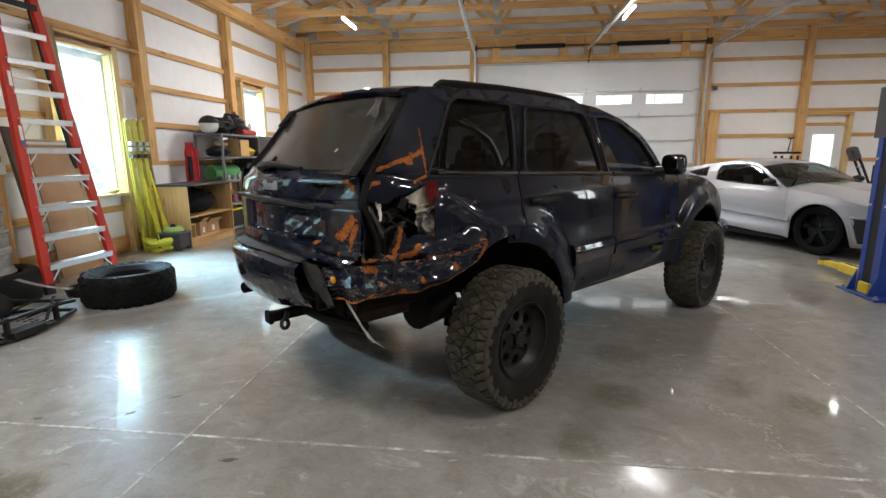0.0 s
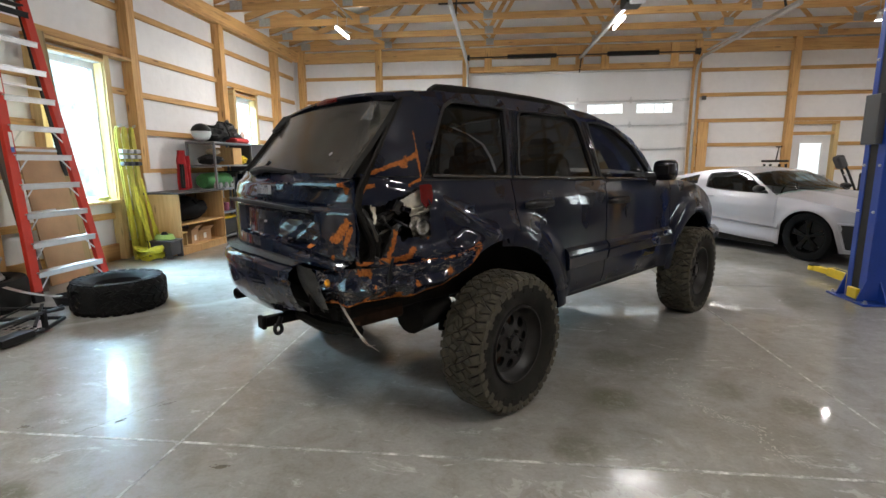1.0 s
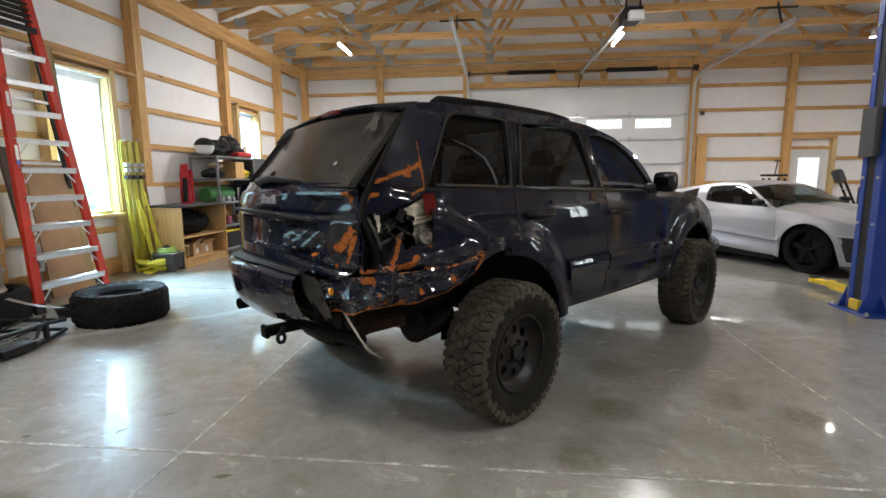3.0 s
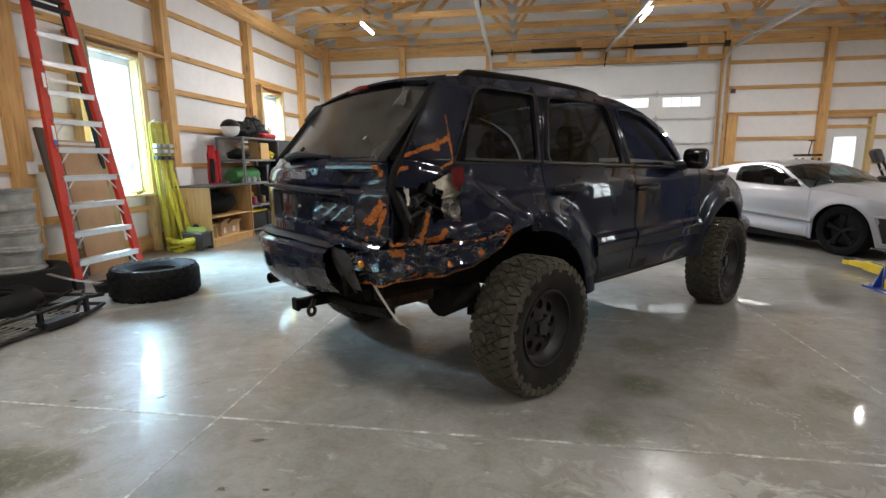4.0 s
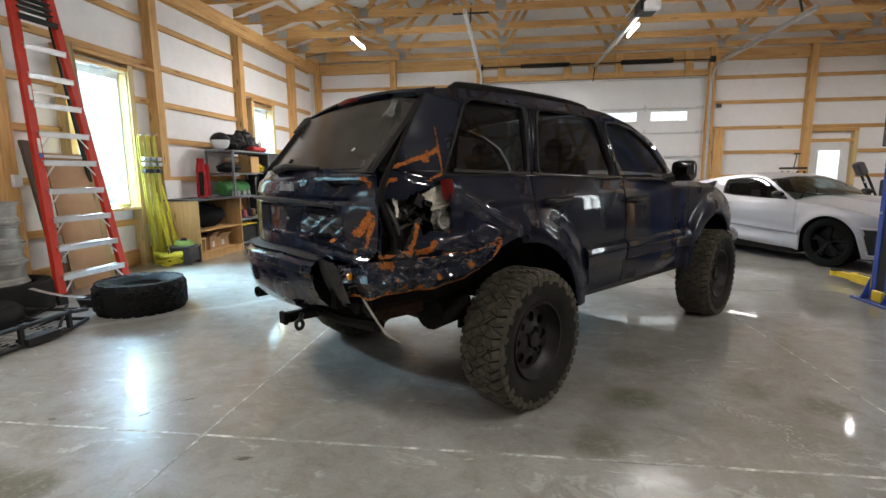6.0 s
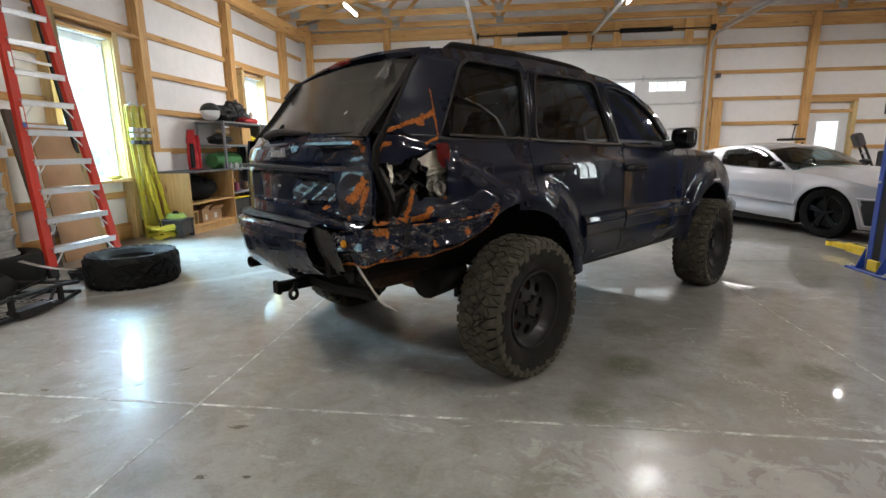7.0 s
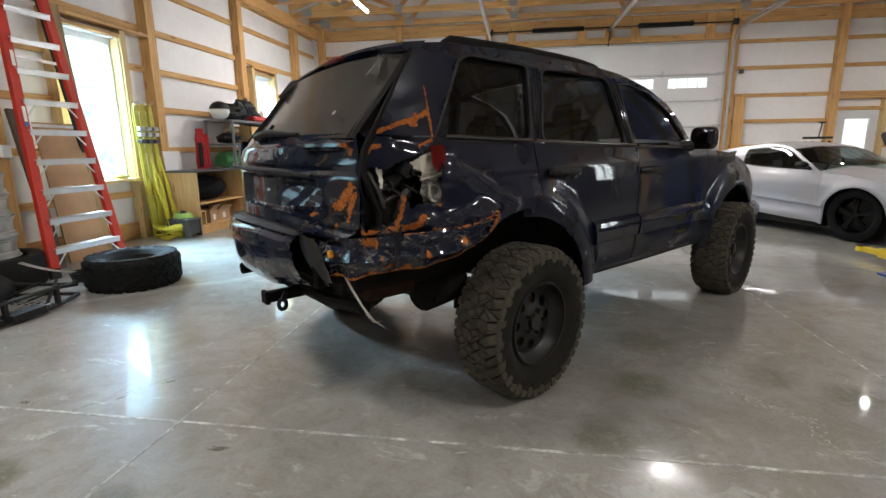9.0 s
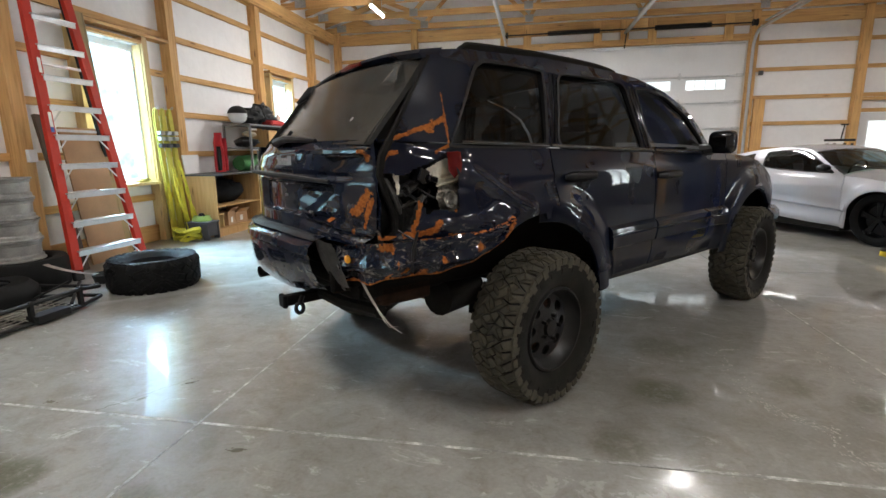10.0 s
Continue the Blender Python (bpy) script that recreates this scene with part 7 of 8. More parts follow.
for y in (-1.2, -0.6, 0.0, 0.62, 1.05):
    part("upright", Geo().box(-0.016, y - 0.016, 0.0, 0.016, y + 0.016, 0.17), black_steel, car_)
    part("cross_bar", Geo().box(-0.95, y - 0.015, -0.012, 0.0, y + 0.015, 0.012), black_steel, car_)
for i in range(13):
    x = -0.07 - 0.068 * i
    part("mesh_wire", Geo().tube([(x, -1.2, 0.012), (x, 1.1, 0.012)], 0.005, 5), worn_steel, car_)
for i in range(12):
    part("mesh_wire", Geo().tube([(-0.95, -1.1 + 0.19 * i, 0.018), (0.0, -1.1 + 0.19 * i, 0.018)], 0.004, 5), worn_steel, car_)
part("ramp_strip", Geo().grid(lambda a, c: Vector((-0.75 + 0.62 * a, 1.42 + 0.032 * c - 0.05 * a, 0.26 - 0.14 * a + 0.08 * a * a)), steps(0, 1, 12), steps(-0.8, 0.8, 4)), worn_steel, car_, "curved bare steel strip", smooth=True)
for a, c in (((-0.1, 1.05, 0.02), (-0.3, 1.34, 0.13)), ((-0.3, 1.05, 0.02), (-0.12, 1.36, 0.12)), ((-0.55, 1.05, 0.02), (-0.4, 1.32, 0.13))):
    part("strut", Geo().bar(a, c, 0.025, 0.012), black_steel, car_)
part("hitch_shank", Geo().box(-0.06, 0.62, -0.01, 0.06, 0.9, 0.05), black_steel, car_, bevel=0.004)
junk = simple("grey_junk", (0.1, 0.085, 0.07), 0.7, 0.0, 0.5, 10, 0.5)
solo("tarp", Geo().grid(lambda a, c: Vector((a, c, 0.02 + 0.012 * noise.noise(Vector((a * 5, c * 5, 2))) + 0.006 * noise.noise(Vector((a * 14, c * 14, 5))))), steps(-0.4, 0.4, 40), steps(-0.9, 0.7, 60)), junk, "crumpled grey-brown tarp in the cargo carrier", "tarp", pose(-4.2, 2.7, 0.0), smooth=True)

# ---- boards behind the ladder ----
cardboard = simple("cardboard", (0.42, 0.26, 0.14), 0.8, 0.0, 0.12, 5)
solo("cardboard_sheet", Geo().bar((-5.12, 5.42, 0.0), (-5.32, 5.42, 1.62), 0.55, 0.02, (1, 0, 0)), cardboard, "tall brown cardboard sheet leaning on the wall", "cardboard", bevel=0.003)
solo("leaning_plank", Geo().bar((-5.2, 5.78, 0.0), (-5.4, 5.72, 3.0), 0.14, 0.04, (1, 0, 0)), treated_z, "dark weathered plank leaning beside the window", "plank", bevel=0.003)
solo("leaning_plank", Geo().bar((-4.98, 4.9, 0.0), (-5.38, 4.98, 1.75), 0.1, 0.045, (1, 0, 0)), simple("dark_plank", (0.07, 0.05, 0.035), 0.7), "dark plank leaning on a post", "plank", bevel=0.003)
solo("switch_box", Geo().box(-0.02, -0.05, -0.07, 0.03, 0.05, 0.07), vinyl, "small white junction box on a post", "junction box", pose(-5.42, 4.88, 1.3), bevel=0.006)

# ---- skis ----
ski_yellow = simple("ski_yellow", (0.50, 0.44, 0.06), 0.4, 0.0, 0.2, 7)
for k, y in enumerate((6.80, 6.93, 7.06)):
    sk = thing("ski_pair", "yellow skis standing against the wall with grey bindings", "skis", pose(-5.28 + 0.01 * k, y, 0.0), group="skis on the wall")
    for d in (-1, 1):
        line = [(-0.01, 0.0), (-0.035, 0.4), (-0.065, 0.9), (-0.09, 1.4), (-0.11, 1.75), (-0.115, 1.9), (-0.105, 1.96)]
        wd = [0.046, 0.042, 0.036, 0.04, 0.045, 0.035, 0.012]
        g = Geo()
        vs = []
        for (x, z), w in zip(line, wd):
            vs += [Vector((x + d * 0.014 - 0.005, -w, z)), Vector((x + d * 0.014 - 0.005, w, z)), Vector((x + d * 0.014 + 0.006, w, z)), Vector((x + d * 0.014 + 0.006, -w, z))]
        fs = [(0, 1, 2, 3), tuple(range(len(vs) - 4, len(vs)))]
        for i in range(len(line) - 1):
            fs += [(i * 4 + j, i * 4 + (j + 1) % 4, i * 4 + 4 + (j + 1) % 4, i * 4 + 4 + j) for j in range(4)]
        part("ski", g.add(vs, fs), ski_yellow, sk)
    part("stripe", Geo().box(-0.083, -0.012, 0.5, -0.062, 0.012, 1.1), white_paint, sk)
    for z in (1.42, 1.52, 1.6):
        part("binding", Geo().box(-0.09, -0.045, z - 0.03, -0.02, 0.045, z + 0.03), steel if z > 1.5 else dark_grey, sk, bevel=0.008)
    part("tip_loop", Geo().tube([(-0.06 + 0.02 * math.cos(a), 0.02 * math.sin(a), 1.965 + 0.02 * math.sin(a)) for a in steps(0, 6.28, 10)], 0.006, 5), steel, sk, smooth=True)
strap_m = simple("yellow_strap", (0.62, 0.56, 0.05), 0.6, 0.0, 0.25, 20, 0.3)
heap = thing("yellow_strap", "heap of bright yellow webbing strap on the floor below the skis", "strap", pose(-5.04, 6.78, 0.0))


def ribbon(pts, w, h=0.004):
    """Flat webbing along a line."""
    g = Geo()
    pts = [Vector(p) for p in pts]
    rings = []
    for i, p in enumerate(pts):
        d = (pts[min(i + 1, len(pts) - 1)] - pts[max(i - 1, 0)]).normalized()
        n_ = d.cross(Vector((0.8, 0.1, 0.6))).normalized()
        t_ = n_.cross(d)
        rings.append([p + n_ * w + t_ * h, p - n_ * w + t_ * h, p - n_ * w - t_ * h, p + n_ * w - t_ * h])
    for a, c in zip(rings, rings[1:]):
        g.add(a + c, [(i, i + 4, (i + 1) % 4 + 4, (i + 1) % 4) for i in range(4)])
    return g


rng = random.Random(9)
for k in range(9):
    a0, rad = rng.uniform(0, 6), rng.uniform(0.09, 0.19)
    pts = [(rng.uniform(-0.02, 0.02) + rad * math.cos(a0 + i * 0.5), rad * 0.95 * math.sin(a0 + i * 0.5 + 0.3), 0.03 + 0.018 * k + 0.025 * math.sin(i * 1.3 + k)) for i in range(13)]
    part("loop", ribbon(pts, 0.026), strap_m, heap, smooth=True, merge=True)
for y, top in ((0.02, 1.1), (0.1, 0.95), (0.2, 1.2), (0.27, 0.8)):
    part("hanging_end", ribbon([(-0.02 - 0.16 * f, y + 0.02 * math.sin(f * 7 + y * 20), 0.1 + (top - 0.1) * f) for f in steps(0, 1, 14)], 0.028), strap_m, heap, smooth=True, merge=True)

# ---- plywood cabinet and what it holds ----
ply = lumber("plywood", (0.55, 0.34, 0.14), (0.45, 0.25, 0.09), "Z")
cab = thing("plywood_cabinet", "open plywood cabinet with a dark top, lower shelf half full", "cabinet", pose(-5.45, 7.1, 0))
part("side_panel", Geo().box(0.0, 0.0, 0, 0.70, 0.022, 0.95), ply, cab)
part("side_panel", Geo().box(0.0, 1.23, 0, 0.70, 1.252, 0.95), ply, cab)
part("back_panel", Geo().box(0.0, 0.024, 0.0, 0.014, 1.228, 0.95), simple("dark_board", (0.05, 0.04, 0.035), 0.7), cab)
part("top", Geo().box(-0.01, -0.02, 0.952, 0.73, 1.27, 0.975), dark_grey, cab, bevel=0.003)
part("shelf", Geo().box(0.016, 0.024, 0.46, 0.69, 1.228, 0.48), ply, cab)
part("bottom", Geo().box(0.016, 0.024, 0.1, 0.69, 1.228, 0.12), ply, cab)
part("plinth", Geo().box(0.66, 0.024, 0.0, 0.68, 1.228, 0.098), ply, cab)
for i, (x, y, w, d, h) in enumerate(((0.42, 0.52, 0.3, 0.26, 0.22), (0.4, 0.85, 0.32, 0.3, 0.18))):
    bx = thing("cardboard_box", "brown cardboard box with open flaps inside the cabinet", "box", pose(-5.45 + x, 7.1 + y, 0.121, 0, 0, 8 - 14 * i), group="boxes in the cabinet")
    for q in ((-w / 2, -d / 2, w / 2, -d / 2 + 0.006), (-w / 2, d / 2 - 0.006, w / 2, d / 2), (-w / 2, -d / 2 + 0.007, -w / 2 + 0.006, d / 2 - 0.007), (w / 2 - 0.006, -d / 2 + 0.007, w / 2, d / 2 - 0.007)):
        part("box_wall", Geo().box(q[0], q[1], 0, q[2], q[3], h), cardboard, bx)
    part("flap", Geo().bar((w / 2, 0, h), (w / 2 + 0.08, 0, h + 0.07), d - 0.02, 0.005, (0, 0, 1)), cardboard, bx)
    part("contents", Geo().box(-w / 2 + 0.01, -d / 2 + 0.01, 0.002, w / 2 - 0.01, d / 2 - 0.01, h * 0.8), junk, bx)
    part("paper_label", Geo().box(w / 2 + 0.001, -0.04, 0.04, w / 2 + 0.003, 0.03, 0.13), sticker, bx)
st = thing("wooden_stool", "small raw pine step stool inside the cabinet", "stool", pose(-4.98, 7.3, 0.121))
part("seat", Geo().box(-0.13, -0.1, 0.2, 0.13, 0.1, 0.225), pale_z, st, bevel=0.003)
for y in (-0.095, 0.075):
    part("leg_panel", Geo().box(-0.12, y, 0, 0.12, y + 0.02, 0.199), pale_z, st)
solo("dark_bag", Geo().grid(lambda a, c: Vector((0.27 * math.cos(a) * math.cos(c), 0.54 * math.sin(a) * math.cos(c), 0.19 + 0.19 * math.sin(c) + 0.05 * noise.noise(Vector((a * 3, c * 3, 1)))) ), steps(0, 6.283, 28), steps(-1.57, 1.57, 12)), simple("black_fabric", (0.008, 0.008, 0.009), 0.9, 0.0, 0.3, 9, 0.3, 0.15), "slumped black bag on the cabinet shelf", "bag", pose(-5.1, 7.72, 0.482), smooth=True, merge=True)
cool = thing("plastic_step", "dark grey plastic step stool beside the cabinet", "stool", pose(-4.93, 6.95, 0))
part("top", Geo().box(-0.2, -0.15, 0.25, 0.2, 0.15, 0.28), dark_grey, cool, bevel=0.012)
for y in (-0.14, 0.115):
    part("leg_panel", Geo().prism([(-0.19, y, 0), (-0.1, y, 0), (-0.06, y, 0.18), (0.06, y, 0.18), (0.1, y, 0), (0.19, y, 0), (0.18, y, 0.249), (-0.18, y, 0.249)], (0, 0.025, 0)), dark_grey, cool)
for x in (-0.17, 0.15):
    part("end_panel", Geo().box(x, -0.113, 0.05, x + 0.02, 0.113, 0.249), dark_grey, cool)
solo("green_hose_coil", (lambda g: [g.tube([((0.13 - 0.01 * j) * math.cos(a), (0.11 - 0.01 * j) * math.sin(a), 0.018 + 0.022 * j) for a in steps(0, 6.283, 20)], 0.02, 6) for j in range(3)] and g)(Geo()), simple("lime_green", (0.33, 0.5, 0.12), 0.5), "coiled lime green hose on the step stool", "hose", pose(-4.93, 6.95, 0.281), smooth=True)
solo("black_glove", Geo().lathe([(0.0, 0.07), (0.03, 0.065), (0.05, 0.03), (0.055, 0.0)], 14), black_plastic, "small black glove on the hose coil", "glove", pose(-4.93, 6.95, 0.33, 0, 0, 0), smooth=True)

# ---- metal shelving ----
sh = thing("metal_shelving", "grey steel shelving unit full of gear against the wall", "shelving", pose(-5.44, 8.45, 0))
grey_steel = simple("grey_steel", (0.19, 0.2, 0.22), 0.45, 0.5, 0.15)
for x in (0.0, 0.51):
    for y in (0.0, 1.34):
        part("upright", Geo().box(x, y, 0, x + 0.035, y + 0.035, 1.80), grey_steel, sh)
LEVELS = [0.06, 0.5, 0.93, 1.36, 1.77]
for z in LEVELS:
    part("shelf", Geo().box(0.004, 0.004, z, 0.541, 1.371, z + 0.035), grey_steel, sh, bevel=0.004)
SX, SY = -5.44, 8.45


def blob(rx, ry, rz, seed, rough=0.12, k=22):
    def at(a, c):
        q = Vector((math.cos(a) * math.cos(c), math.sin(a) * math.cos(c), math.sin(c)))
        f = 1 + rough * noise.noise(q * 2.2 + Vector((seed, 0, 0))) + rough * 0.5 * noise.noise(q * 6 + Vector((0, seed, 0)))
        return Vector((q.x * rx * f, q.y * ry * f, max(-rz, q.z * rz * f) + rz))
    return Geo().grid(at, steps(0, 2 * math.pi, k), steps(-math.pi / 2, math.pi / 2, k // 2))


hel = thing("helmet", "white and black motorcycle helmet on top of the shelving", "helmet", pose(SX + 0.25, SY + 0.12, 1.806))
part("shell", blob(0.17, 0.15, 0.15, 1, 0.03), white_paint, hel, smooth=True, merge=True)
part("visor", Geo().grid(lambda a, c: Vector((0.18 * math.cos(a) * math.cos(c), 0.16 * math.sin(a) * math.cos(c), 0.16 + 0.16 * math.sin(c))), steps(0, 6.283, 28), steps(0.12, 1.57, 10)), black_plastic, hel, "black visor", smooth=True)
solo("black_jacket", blob(0.22, 0.26, 0.13, 4, 0.45), simple("black_cloth", (0.012, 0.012, 0.013), 0.9), "bunched black jacket on the shelving", "jacket", pose(SX + 0.27, SY + 0.42, 1.806), smooth=True, merge=True)
pack = thing("black_backpack", "black sports pack with straps on top of the shelving", "backpack", pose(SX + 0.27, SY + 0.86, 1.806, 0, 0, 10))
part("pack_body", blob(0.22, 0.38, 0.19, 8, 0.55, 30), simple("pack_grey", (0.035, 0.035, 0.038), 0.8), pack, smooth=True, merge=True)
for k in range(3):
    part("strap", Geo().tube([(0.19, -0.24 + 0.16 * k, 0.12), (0.12, -0.3 + 0.16 * k, 0.36), (-0.02, -0.24 + 0.16 * k, 0.38)], 0.02, 6), black_plastic, pack, smooth=True)
solo("red_tool_bag", Geo().box(-0.14, -0.26, 0, 0.14, 0.26, 0.1), simple("red_cloth", (0.45, 0.03, 0.03), 0.7, 0.0, 0.3, 14, 0.3), "flat red tool bag on top of the shelving", "bag", pose(SX + 0.4, SY + 1.05, 1.806), bevel=0.03)
solo("orange_pouch", blob(0.08, 0.1, 0.05, 12, 0.2, 14), simple("orange_cloth", (0.7, 0.16, 0.02), 0.7), "small orange pouch on the shelving", "pouch", pose(SX + 0.45, SY + 1.3, 1.806), smooth=True, merge=True)
jk = thing("red_jacket", "red and black jacket hanging beside the shelving", "jacket", pose(-5.22, 7.98, 0.978))
def hanging(w, h, depth, seed):
    """A garment hung by its collar: narrow above, with deep vertical folds."""
    def at(a, t):
        z = h * t
        wide = w * (0.5 + 0.5 * smooth(1.0, 0.72, t)) * (1 + 0.12 * math.sin(t * 5 + seed))
        d = depth * (1 + 0.45 * math.sin(a * 3 + seed + t) + 0.3 * noise.noise(Vector((a * 1.5, t * 5, seed))))
        return Vector((d * math.cos(a), wide * math.sin(a), z))
    return Geo().grid(at, steps(0, 2 * math.pi, 40), steps(0, 1, 22)).add([at(a, 1) for a in steps(0, 2 * math.pi, 40)[:-1]], [tuple(range(40))])


red_cloth2 = simple("bright_red_cloth", (0.42, 0.012, 0.018), 0.75, 0.0, 0.3, 12, 0.3)
part("body", hanging(0.12, 0.66, 0.05, 1.0), red_cloth2, jk, smooth=True, merge=True)
part("sleeve", hanging(0.05, 0.55, 0.04, 3.0), red_cloth2, jk, place=pose(0.04, 0.09, 0.02), smooth=True, merge=True)
part("lining", hanging(0.035, 0.4, 0.03, 5.0), simple("black_sleeve", (0.012, 0.012, 0.013), 0.85), jk, place=pose(0.05, -0.1, 0.03), smooth=True, merge=True)
solo("white_board", Geo().box(-0.008, 0.0, 0.0, 0.008, 0.4, 0.3), white_paint, "small white panel standing on the cabinet", "panel", pose(-5.40, 7.3, 0.976, 0, -6, 0))
gb = thing("green_duffel", "green sports duffel bag on the shelf", "bag", pose(SX + 0.27, SY + 0.2, 0.967))
part("bag_body", Geo().lathe([(0.0, -0.42), (0.12, -0.42), (0.14, -0.36), (0.15, 0), (0.14, 0.36), (0.12, 0.42), (0.0, 0.42)], 24, pose(0, 0.2, 0.14, -90, 0, 0)), simple("green_cloth", (0.04, 0.17, 0.05), 0.7, 0.0, 0.3, 12, 0.3), gb, smooth=True)
for k in range(6):
    part("clear_bottle", Geo().lathe([(0.0, 0.0), (0.03, 0.0), (0.03, 0.07), (0.012, 0.09), (0.012, 0.11), (0.0, 0.11)], 12, pose(0.19 + 0.03 * (k % 2), -0.12 + 0.1 * k, 0.0)), clear_lens, gb, smooth=True)
solo("dark_bag", blob(0.2, 0.28, 0.09, 23, 0.3), black_plastic, "dark folded bag on the shelf", "bag", pose(SX + 0.27, SY + 0.3, 1.397), smooth=True, merge=True)
solo("tan_cap", blob(0.12, 0.14, 0.06, 25, 0.15, 16), simple("tan_cloth", (0.42, 0.33, 0.22), 0.8), "tan cap lying on a bag", "cap", pose(SX + 0.3, SY + 0.36, 1.57), smooth=True, merge=True)
solo("plywood_box", Geo().box(-0.2, -0.16, 0, 0.2, 0.16, 0.32), ply, "plywood box on the shelf", "box", pose(SX + 0.27, SY + 0.92, 1.397), bevel=0.004)
solo("yellow_tarp", blob(0.2, 0.14, 0.09, 27, 0.35), simple("yellow_plastic", (0.72, 0.55, 0.05), 0.5), "folded yellow plastic sheet on the shelf", "sheet", pose(SX + 0.3, SY + 1.22, 1.397), smooth=True, merge=True)
solo("black_crate", Geo().box(-0.22, -0.2, 0, 0.22, 0.2, 0.3).box(-0.235, -0.215, 0.27, 0.235, 0.215, 0.3), black_plastic, "black plastic crate on the shelf", "crate", pose(SX + 0.27, SY + 1.1, 0.967), bevel=0.006)
for k in range(7):
    rng = random.Random(60 + k)
    solo("paint_tin", Geo().lathe([(0.0, 0.0), (0.05, 0.0), (0.05, 0.14), (0.045, 0.15), (0.0, 0.15)], 16), simple(f"tin_{k}", (rng.uniform(0.05, 0.3), rng.uniform(0.04, 0.15), rng.uniform(0.03, 0.12)), 0.4, 0.3), "small paint tin among others on the shelf", "tin", pose(SX + 0.42 - 0.14 * (k % 2), SY + 0.12 + 0.17 * k, 0.537), group="tins on the shelf", smooth=True)
tote = thing("storage_tote", "black storage tote with a yellow lid on the bottom shelf", "tote", pose(SX + 0.27, SY + 0.45, 0.097))
part("tub", Geo().box(-0.22, -0.32, 0, 0.22, 0.32, 0.3), black_plastic, tote, bevel=0.02)
part("lid", Geo().box(-0.235, -0.335, 0.302, 0.235, 0.335, 0.335), simple("yellow_lid", (0.75, 0.55, 0.03), 0.45), tote, "yellow lid", bevel=0.01)
solo("storage_tote", Geo().box(-0.22, -0.25, 0, 0.22, 0.25, 0.28), black_plastic, "plain black storage tote on the bottom shelf", "tote", pose(SX + 0.27, SY + 1.06, 0.097), bevel=0.02)
bird = thing("wall_paddle", "pale wooden paddle standing near the window", "paddle", pose(-5.3, 10.1, 1.806))
part("blade", Geo().box(-0.02, -0.06, 0.0, 0.02, 0.06, 0.3, pose(0, 0, 0, -35, 0, 0)), simple("pinkish_wood", (0.5, 0.36, 0.3), 0.6), bird, bevel=0.01)
solo("tall_locker", Geo().box(-0.25, -0.3, 0, 0.25, 0.3, 1.805), dark_grey, "tall dark grey locker beside the shelving", "locker", pose(-5.18, 10.2, 0.0), bevel=0.01)

# ---- north wall: entry door and things behind the coupe ----
pd = thing("door_1", "white steel entry door with a bright glass pane", "door", kind="structure")
yd = BACK + 0.12
g = Geo()
for a, c, e, d in wall_with_holes(7.68, 8.58, 0.01, 2.02, [(7.84, 0.85, 8.42, 1.86)]):
    g.box(a, yd, c, e, yd + 0.045, d)
part("leaf", g, door_white, pd)
for q in ((7.84, 0.85, 8.42, 0.88), (7.84, 1.83, 8.42, 1.86), (7.84, 0.88, 7.87, 1.83), (8.39, 0.88, 8.42, 1.83)):
    part("glazing_bead", Geo().box(q[0], yd - 0.01, q[1], q[2], yd + 0.03, q[3]), white_paint, pd)
gp = part("pane", Geo().box(7.87, yd + 0.015, 0.88, 8.39, yd + 0.021, 1.83), clear_glass, pd)
gp.visible_shadow = False
part("door_handle", Geo().lathe([(0.0, 0.07), (0.028, 0.06), (0.03, 0.04), (0.012, 0.03), (0.012, 0.0)], 16, pose(8.5, yd, 1.0, 90, 0, 0)), steel, pd, smooth=True)
for z in (0.3, 1.0, 1.75):
    part("hinge", Geo().box(7.67, yd - 0.008, z - 0.05, 7.69, yd - 0.001, z + 0.05), steel, pd)
rack = thing("press_stand", "black steel stand with a flat tray and a short mast", "stand", pose(6.6, 12.6, 0))
part("tray", Geo().box(-0.22, -0.18, 1.36, 0.22, 0.18, 1.41), black_steel, rack, bevel=0.012)
part("mast", Geo().tube([(0.02, 0, 1.41), (0.06, 0, 1.72)], 0.012, 6).box(0.0, -0.03, 1.70, 0.12, 0.03, 1.73), black_steel, rack)
for x in (-0.18, 0.16):
    for y in (-0.15, 0.12):
        part("leg", Geo().box(x, y, 0, x + 0.04, y + 0.04, 1.319), black_steel, rack)
ch = thing("folded_trolley", "black folded hand trolley leaning by the wall", "trolley", pose(8.2, 12.8, 0))
for y in (-0.1, 0.1):
    part("side_tube", Geo().tube([(0.55, y, 0.06), (0.32, y, 0.65), (0.1, y, 1.11), (-0.08, y * 0.8, 1.45)], 0.028, 8), black_steel, ch, smooth=True)
part("grip", Geo().box(-0.09, -0.12, -0.17, 0.09, 0.12, 0.15, pose(-0.05, 0, 1.36, 0, -26, 0)), dark_grey, ch, bevel=0.04)
for x, z in ((0.455, 0.3), (0.295, 0.7), (0.125, 1.05)):
    part("rung", Geo().tube([(x, -0.1, z), (x, 0.1, z)], 0.018, 8), steel, ch)
part("foot_plate", Geo().box(0.44, -0.2, 0.04, 0.71, 0.2, 0.06), black_steel, ch)
for y in (-0.16, 0.16):
    part("wheel", Geo().lathe([(0.0, 0.03), (0.1, 0.03), (0.12, 0.0), (0.1, -0.03), (0.0, -0.03)], 20, pose(0.6, y, 0.12, 90, 0, 0)), black_plastic, ch, smooth=True)
solo("black_case", Geo().box(-0.2, -0.15, 0, 0.2, 0.15, 1.1), black_plastic, "tall black case standing by the wall", "case", pose(8.95, 12.9, 0.0), bevel=0.03)

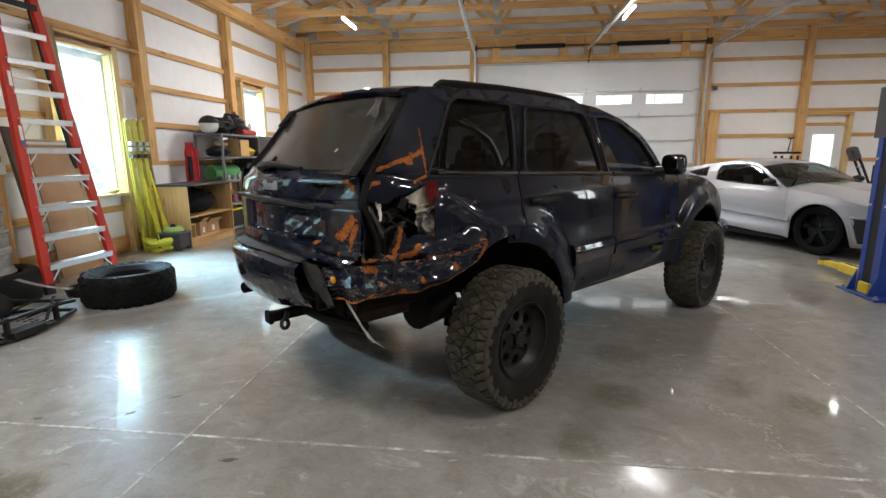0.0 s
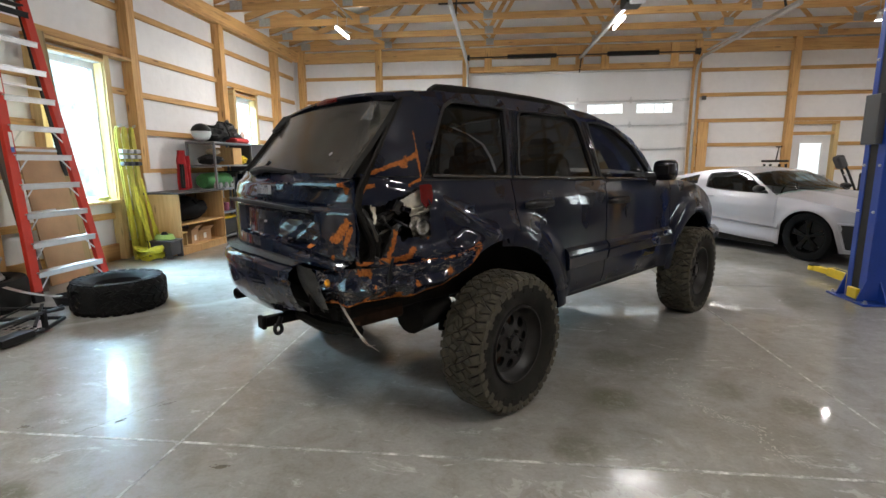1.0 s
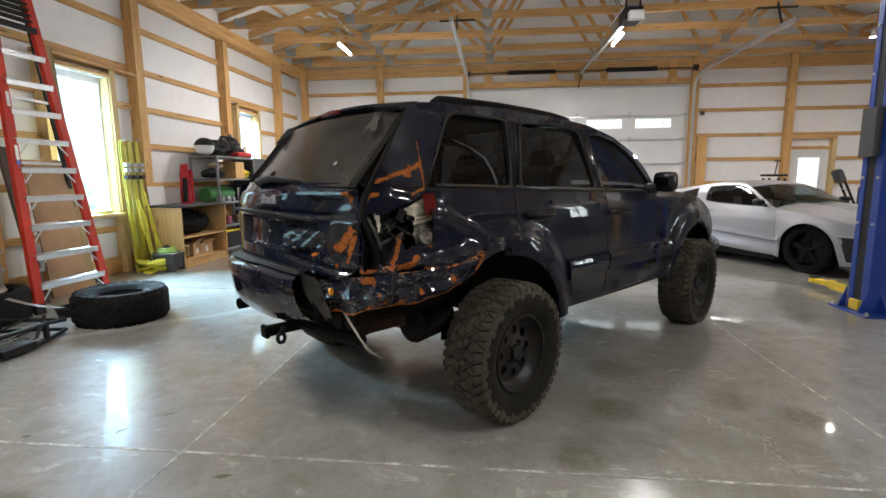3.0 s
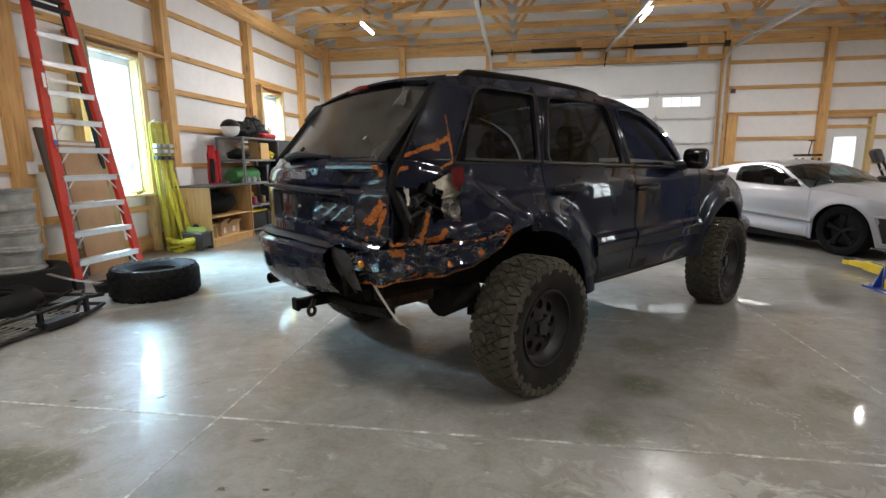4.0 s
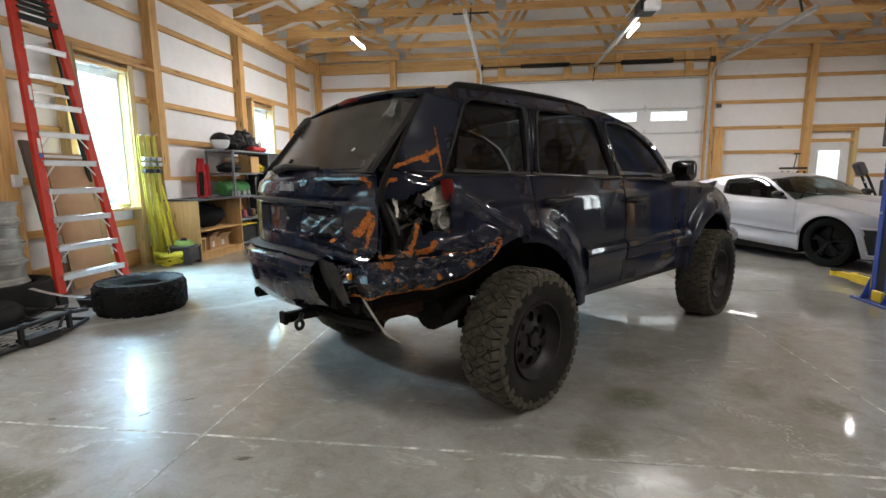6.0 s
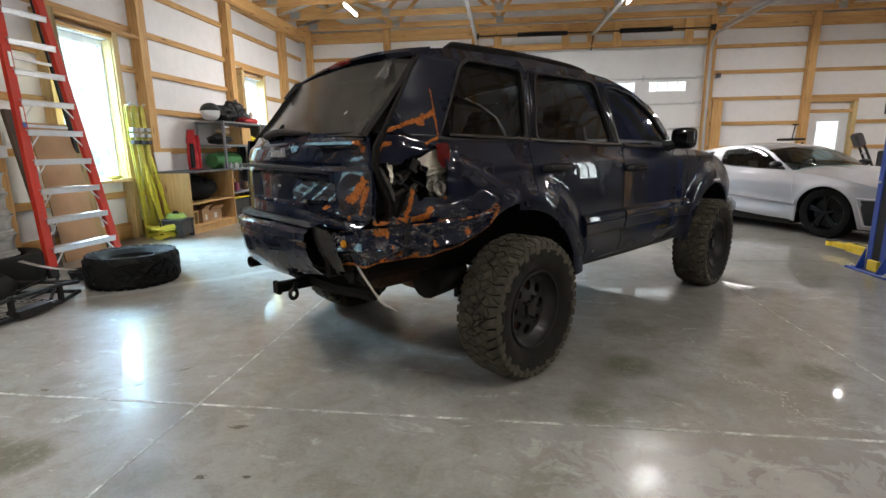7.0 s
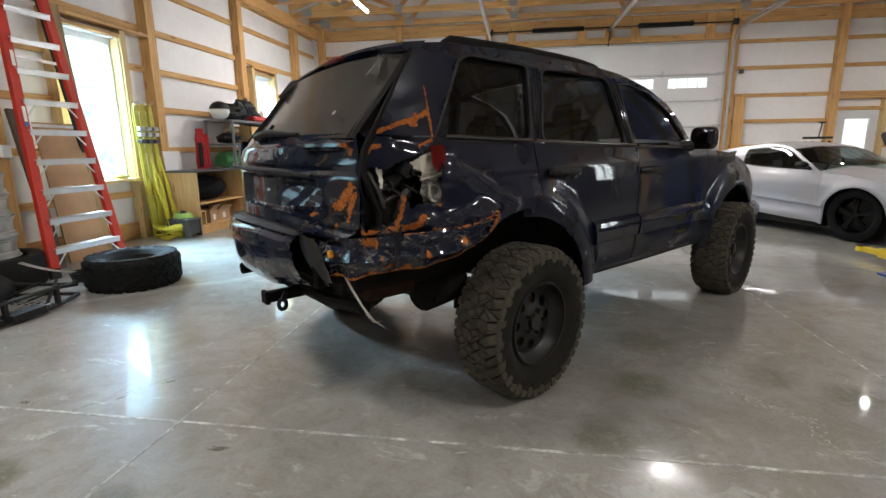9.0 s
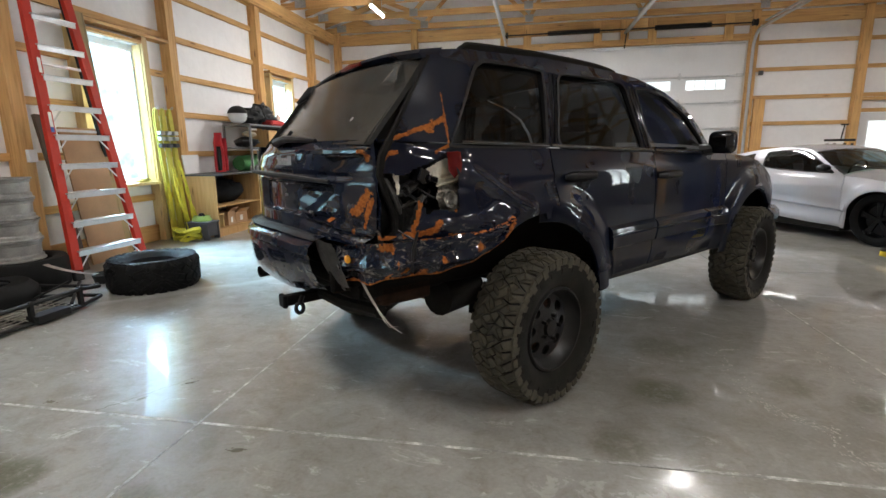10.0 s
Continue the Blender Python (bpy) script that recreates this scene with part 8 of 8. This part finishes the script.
# ---- stains on the slab ----
oil_m = simple("oil_stain", (0.085, 0.07, 0.045), 0.45, 0.0, 0.5, 30)
chalk_m = simple("chalk_scuff", (0.385, 0.365, 0.325), 0.7, 0.0, 0.3, 40)


def stain(x, y, rx, ry, turn, mat, seed, label, name="oil_stain"):
    rng = random.Random(seed)
    g = Geo()
    # a ragged patch with a few drops round it
    blobs = [(0, 0, 1.0)] + [(rng.uniform(-1.5, 1.5), rng.uniform(-1.3, 1.3), rng.uniform(0.08, 0.3)) for _ in range(7)]
    for cx, cy_, f in blobs:
        k = 26 if f == 1.0 else 12
        ring = []
        for i in range(k):
            a = 2 * math.pi * i / k
            r = f * (0.7 + 0.75 * abs(noise.noise(Vector((math.cos(a) * 2.1 + seed, math.sin(a) * 2.1, f * 3)))) + rng.uniform(-0.12, 0.12))
            ring.append((cx * rx + rx * r * math.cos(a), cy_ * ry + ry * r * math.sin(a), 0.0012))
        g.add(ring + [(cx * rx, cy_ * ry, 0.0014)], [(i, (i + 1) % k, k) for i in range(k)])
        g.add([(p[0], p[1], 0.0) for p in ring] + ring, [(i, (i + 1) % k, (i + 1) % k + k, i + k) for i in range(k)])
    return solo(name, g, mat, label, "stain", pose(x, y, 0, 0, 0, turn), kind="stuff")


OIL = "thin dark brown oil stain on the concrete"
for i, (x, y, rx, ry, t) in enumerate(((-1.19, 2.0, 0.035, 0.018, 20), (-1.99, 2.35, 0.02, 0.012, 40), (-1.85, 2.56, 0.03, 0.008, 40), (-1.16, 1.64, 0.02, 0.012, 0), (-0.97, 1.66, 0.018, 0.008, 0), (-2.46, 2.24, 0.03, 0.014, 10))):
    stain(x, y, rx, ry, t, oil_m, i + 3, OIL)


def scuff(chain, width, count, seed):
    """A broken trail of small pale flecks along a line."""
    rng = random.Random(seed)
    g = Geo()
    for _ in range(count):
        f = rng.uniform(0, len(chain) - 1.001)
        i, f = int(f), f % 1.0
        cx = chain[i][0] + (chain[i + 1][0] - chain[i][0]) * f + rng.gauss(0, width)
        cy_ = chain[i][1] + (chain[i + 1][1] - chain[i][1]) * f + rng.gauss(0, width)
        r, a0 = rng.uniform(0.0015, 0.009), math.atan2(chain[i + 1][1] - chain[i][1], chain[i + 1][0] - chain[i][0])
        ring = []
        for k in range(9):
            a = 2 * math.pi * k / 9
            q = Vector((r * 1.3 * math.cos(a), r * 0.6 * math.sin(a), 0)) * rng.uniform(0.5, 1.3)
            ring.append((cx + q.x * math.cos(a0) - q.y * math.sin(a0), cy_ + q.x * math.sin(a0) + q.y * math.cos(a0), 0.0006))
        g.add(ring, [tuple(range(9))])
    solo("scuff_mark", g, chalk_m, "broken trail of pale scuffs on the concrete", "stain", kind="stuff")


for chain, count in (([(-5.0, 2.18), (-1.52, 2.18)], 280), ([(-1.52, 2.18), (2.11, 2.18)], 330), ([(2.11, 2.18), (4.5, 2.18)], 200), ([(-1.515, 0.9), (-1.515, 5.8)], 240), ([(2.115, 1.8), (2.115, 5.8)], 360)):
    scuff(chain, 0.006, count, count)
scuff([(1.30, 3.55), (1.26, 3.05), (1.28, 2.80), (1.38, 2.68), (1.5, 2.6)], 0.022, 170, 4)
scuff([(1.5, 2.62), (1.45, 2.42), (1.54, 2.27)], 0.025, 80, 5)
scuff([(1.30, 3.52), (1.42, 3.55)], 0.012, 40, 6)
scuff([(1.9, 3.6), (1.85, 3.2), (1.95, 2.95)], 0.03, 70, 7)

# twin-head lamp on a truss beside the door opener, with its cables
fl = thing("flood_lamp", "white twin-head flood lamp fixed under a truss with loose cables", "lamp", pose(1.78, 8.86, 4.40))
part("base", Geo().lathe([(0.0, 0.0), (0.06, 0.0), (0.06, -0.03), (0.0, -0.035)], 16), lamp_white, fl, smooth=True)
for d in (-1, 1):
    part("head", Geo().lathe([(0.0, 0.06), (0.03, 0.055), (0.045, -0.05), (0.0, -0.045)], 14, pose(0.09 * d, -0.04, -0.09, 40, 30 * d, 0)), lamp_white, fl, smooth=True)
    part("arm", Geo().tube([(0.03 * d, 0, -0.03), (0.07 * d, -0.02, -0.06)], 0.012, 6), lamp_white, fl, smooth=True)
part("cable", Geo().tube([(0.05, 0.0, -0.01), (0.16, 0.0, -0.08), (0.24, 0.02, -0.22), (0.3, 0.0, -0.14), (0.36, 0.0, -0.02)], 0.008, 6), black_plastic, fl, smooth=True)
part("cable", Geo().tube([(0.2, 0.02, 0.0), (0.24, 0.03, -0.14), (0.32, 0.02, -0.26), (0.4, 0.0, -0.2)], 0.008, 6), black_plastic, fl, smooth=True)
solo("yellow_rag", blob(0.05, 0.14, 0.03, 33, 0.4, 16), simple("yellow_rag", (0.62, 0.58, 0.18), 0.8), "crumpled yellow rag on the window sill", "rag", pose(-5.52, 6.55, 0.898), smooth=True, merge=True)

# a hairline crack across the slab
crack = Geo()
rng = random.Random(3)
pts = [Vector((-2.13 + 0.27 * f + rng.uniform(-0.008, 0.008), 2.2 + 0.43 * f + rng.uniform(-0.006, 0.006), 0.0007)) for f in steps(0, 1, 26)]
for p, q in zip(pts, pts[1:]):
    d = (q - p).normalized()
    w = Vector((-d.y, d.x, 0)) * rng.uniform(0.0012, 0.004)
    crack.add([p - w, p + w, q + w * 0.8, q - w * 0.8], [(0, 1, 2, 3)])
solo("floor_crack", crack, oil_m, "dark hairline crack in the concrete slab", "crack", kind="stuff")
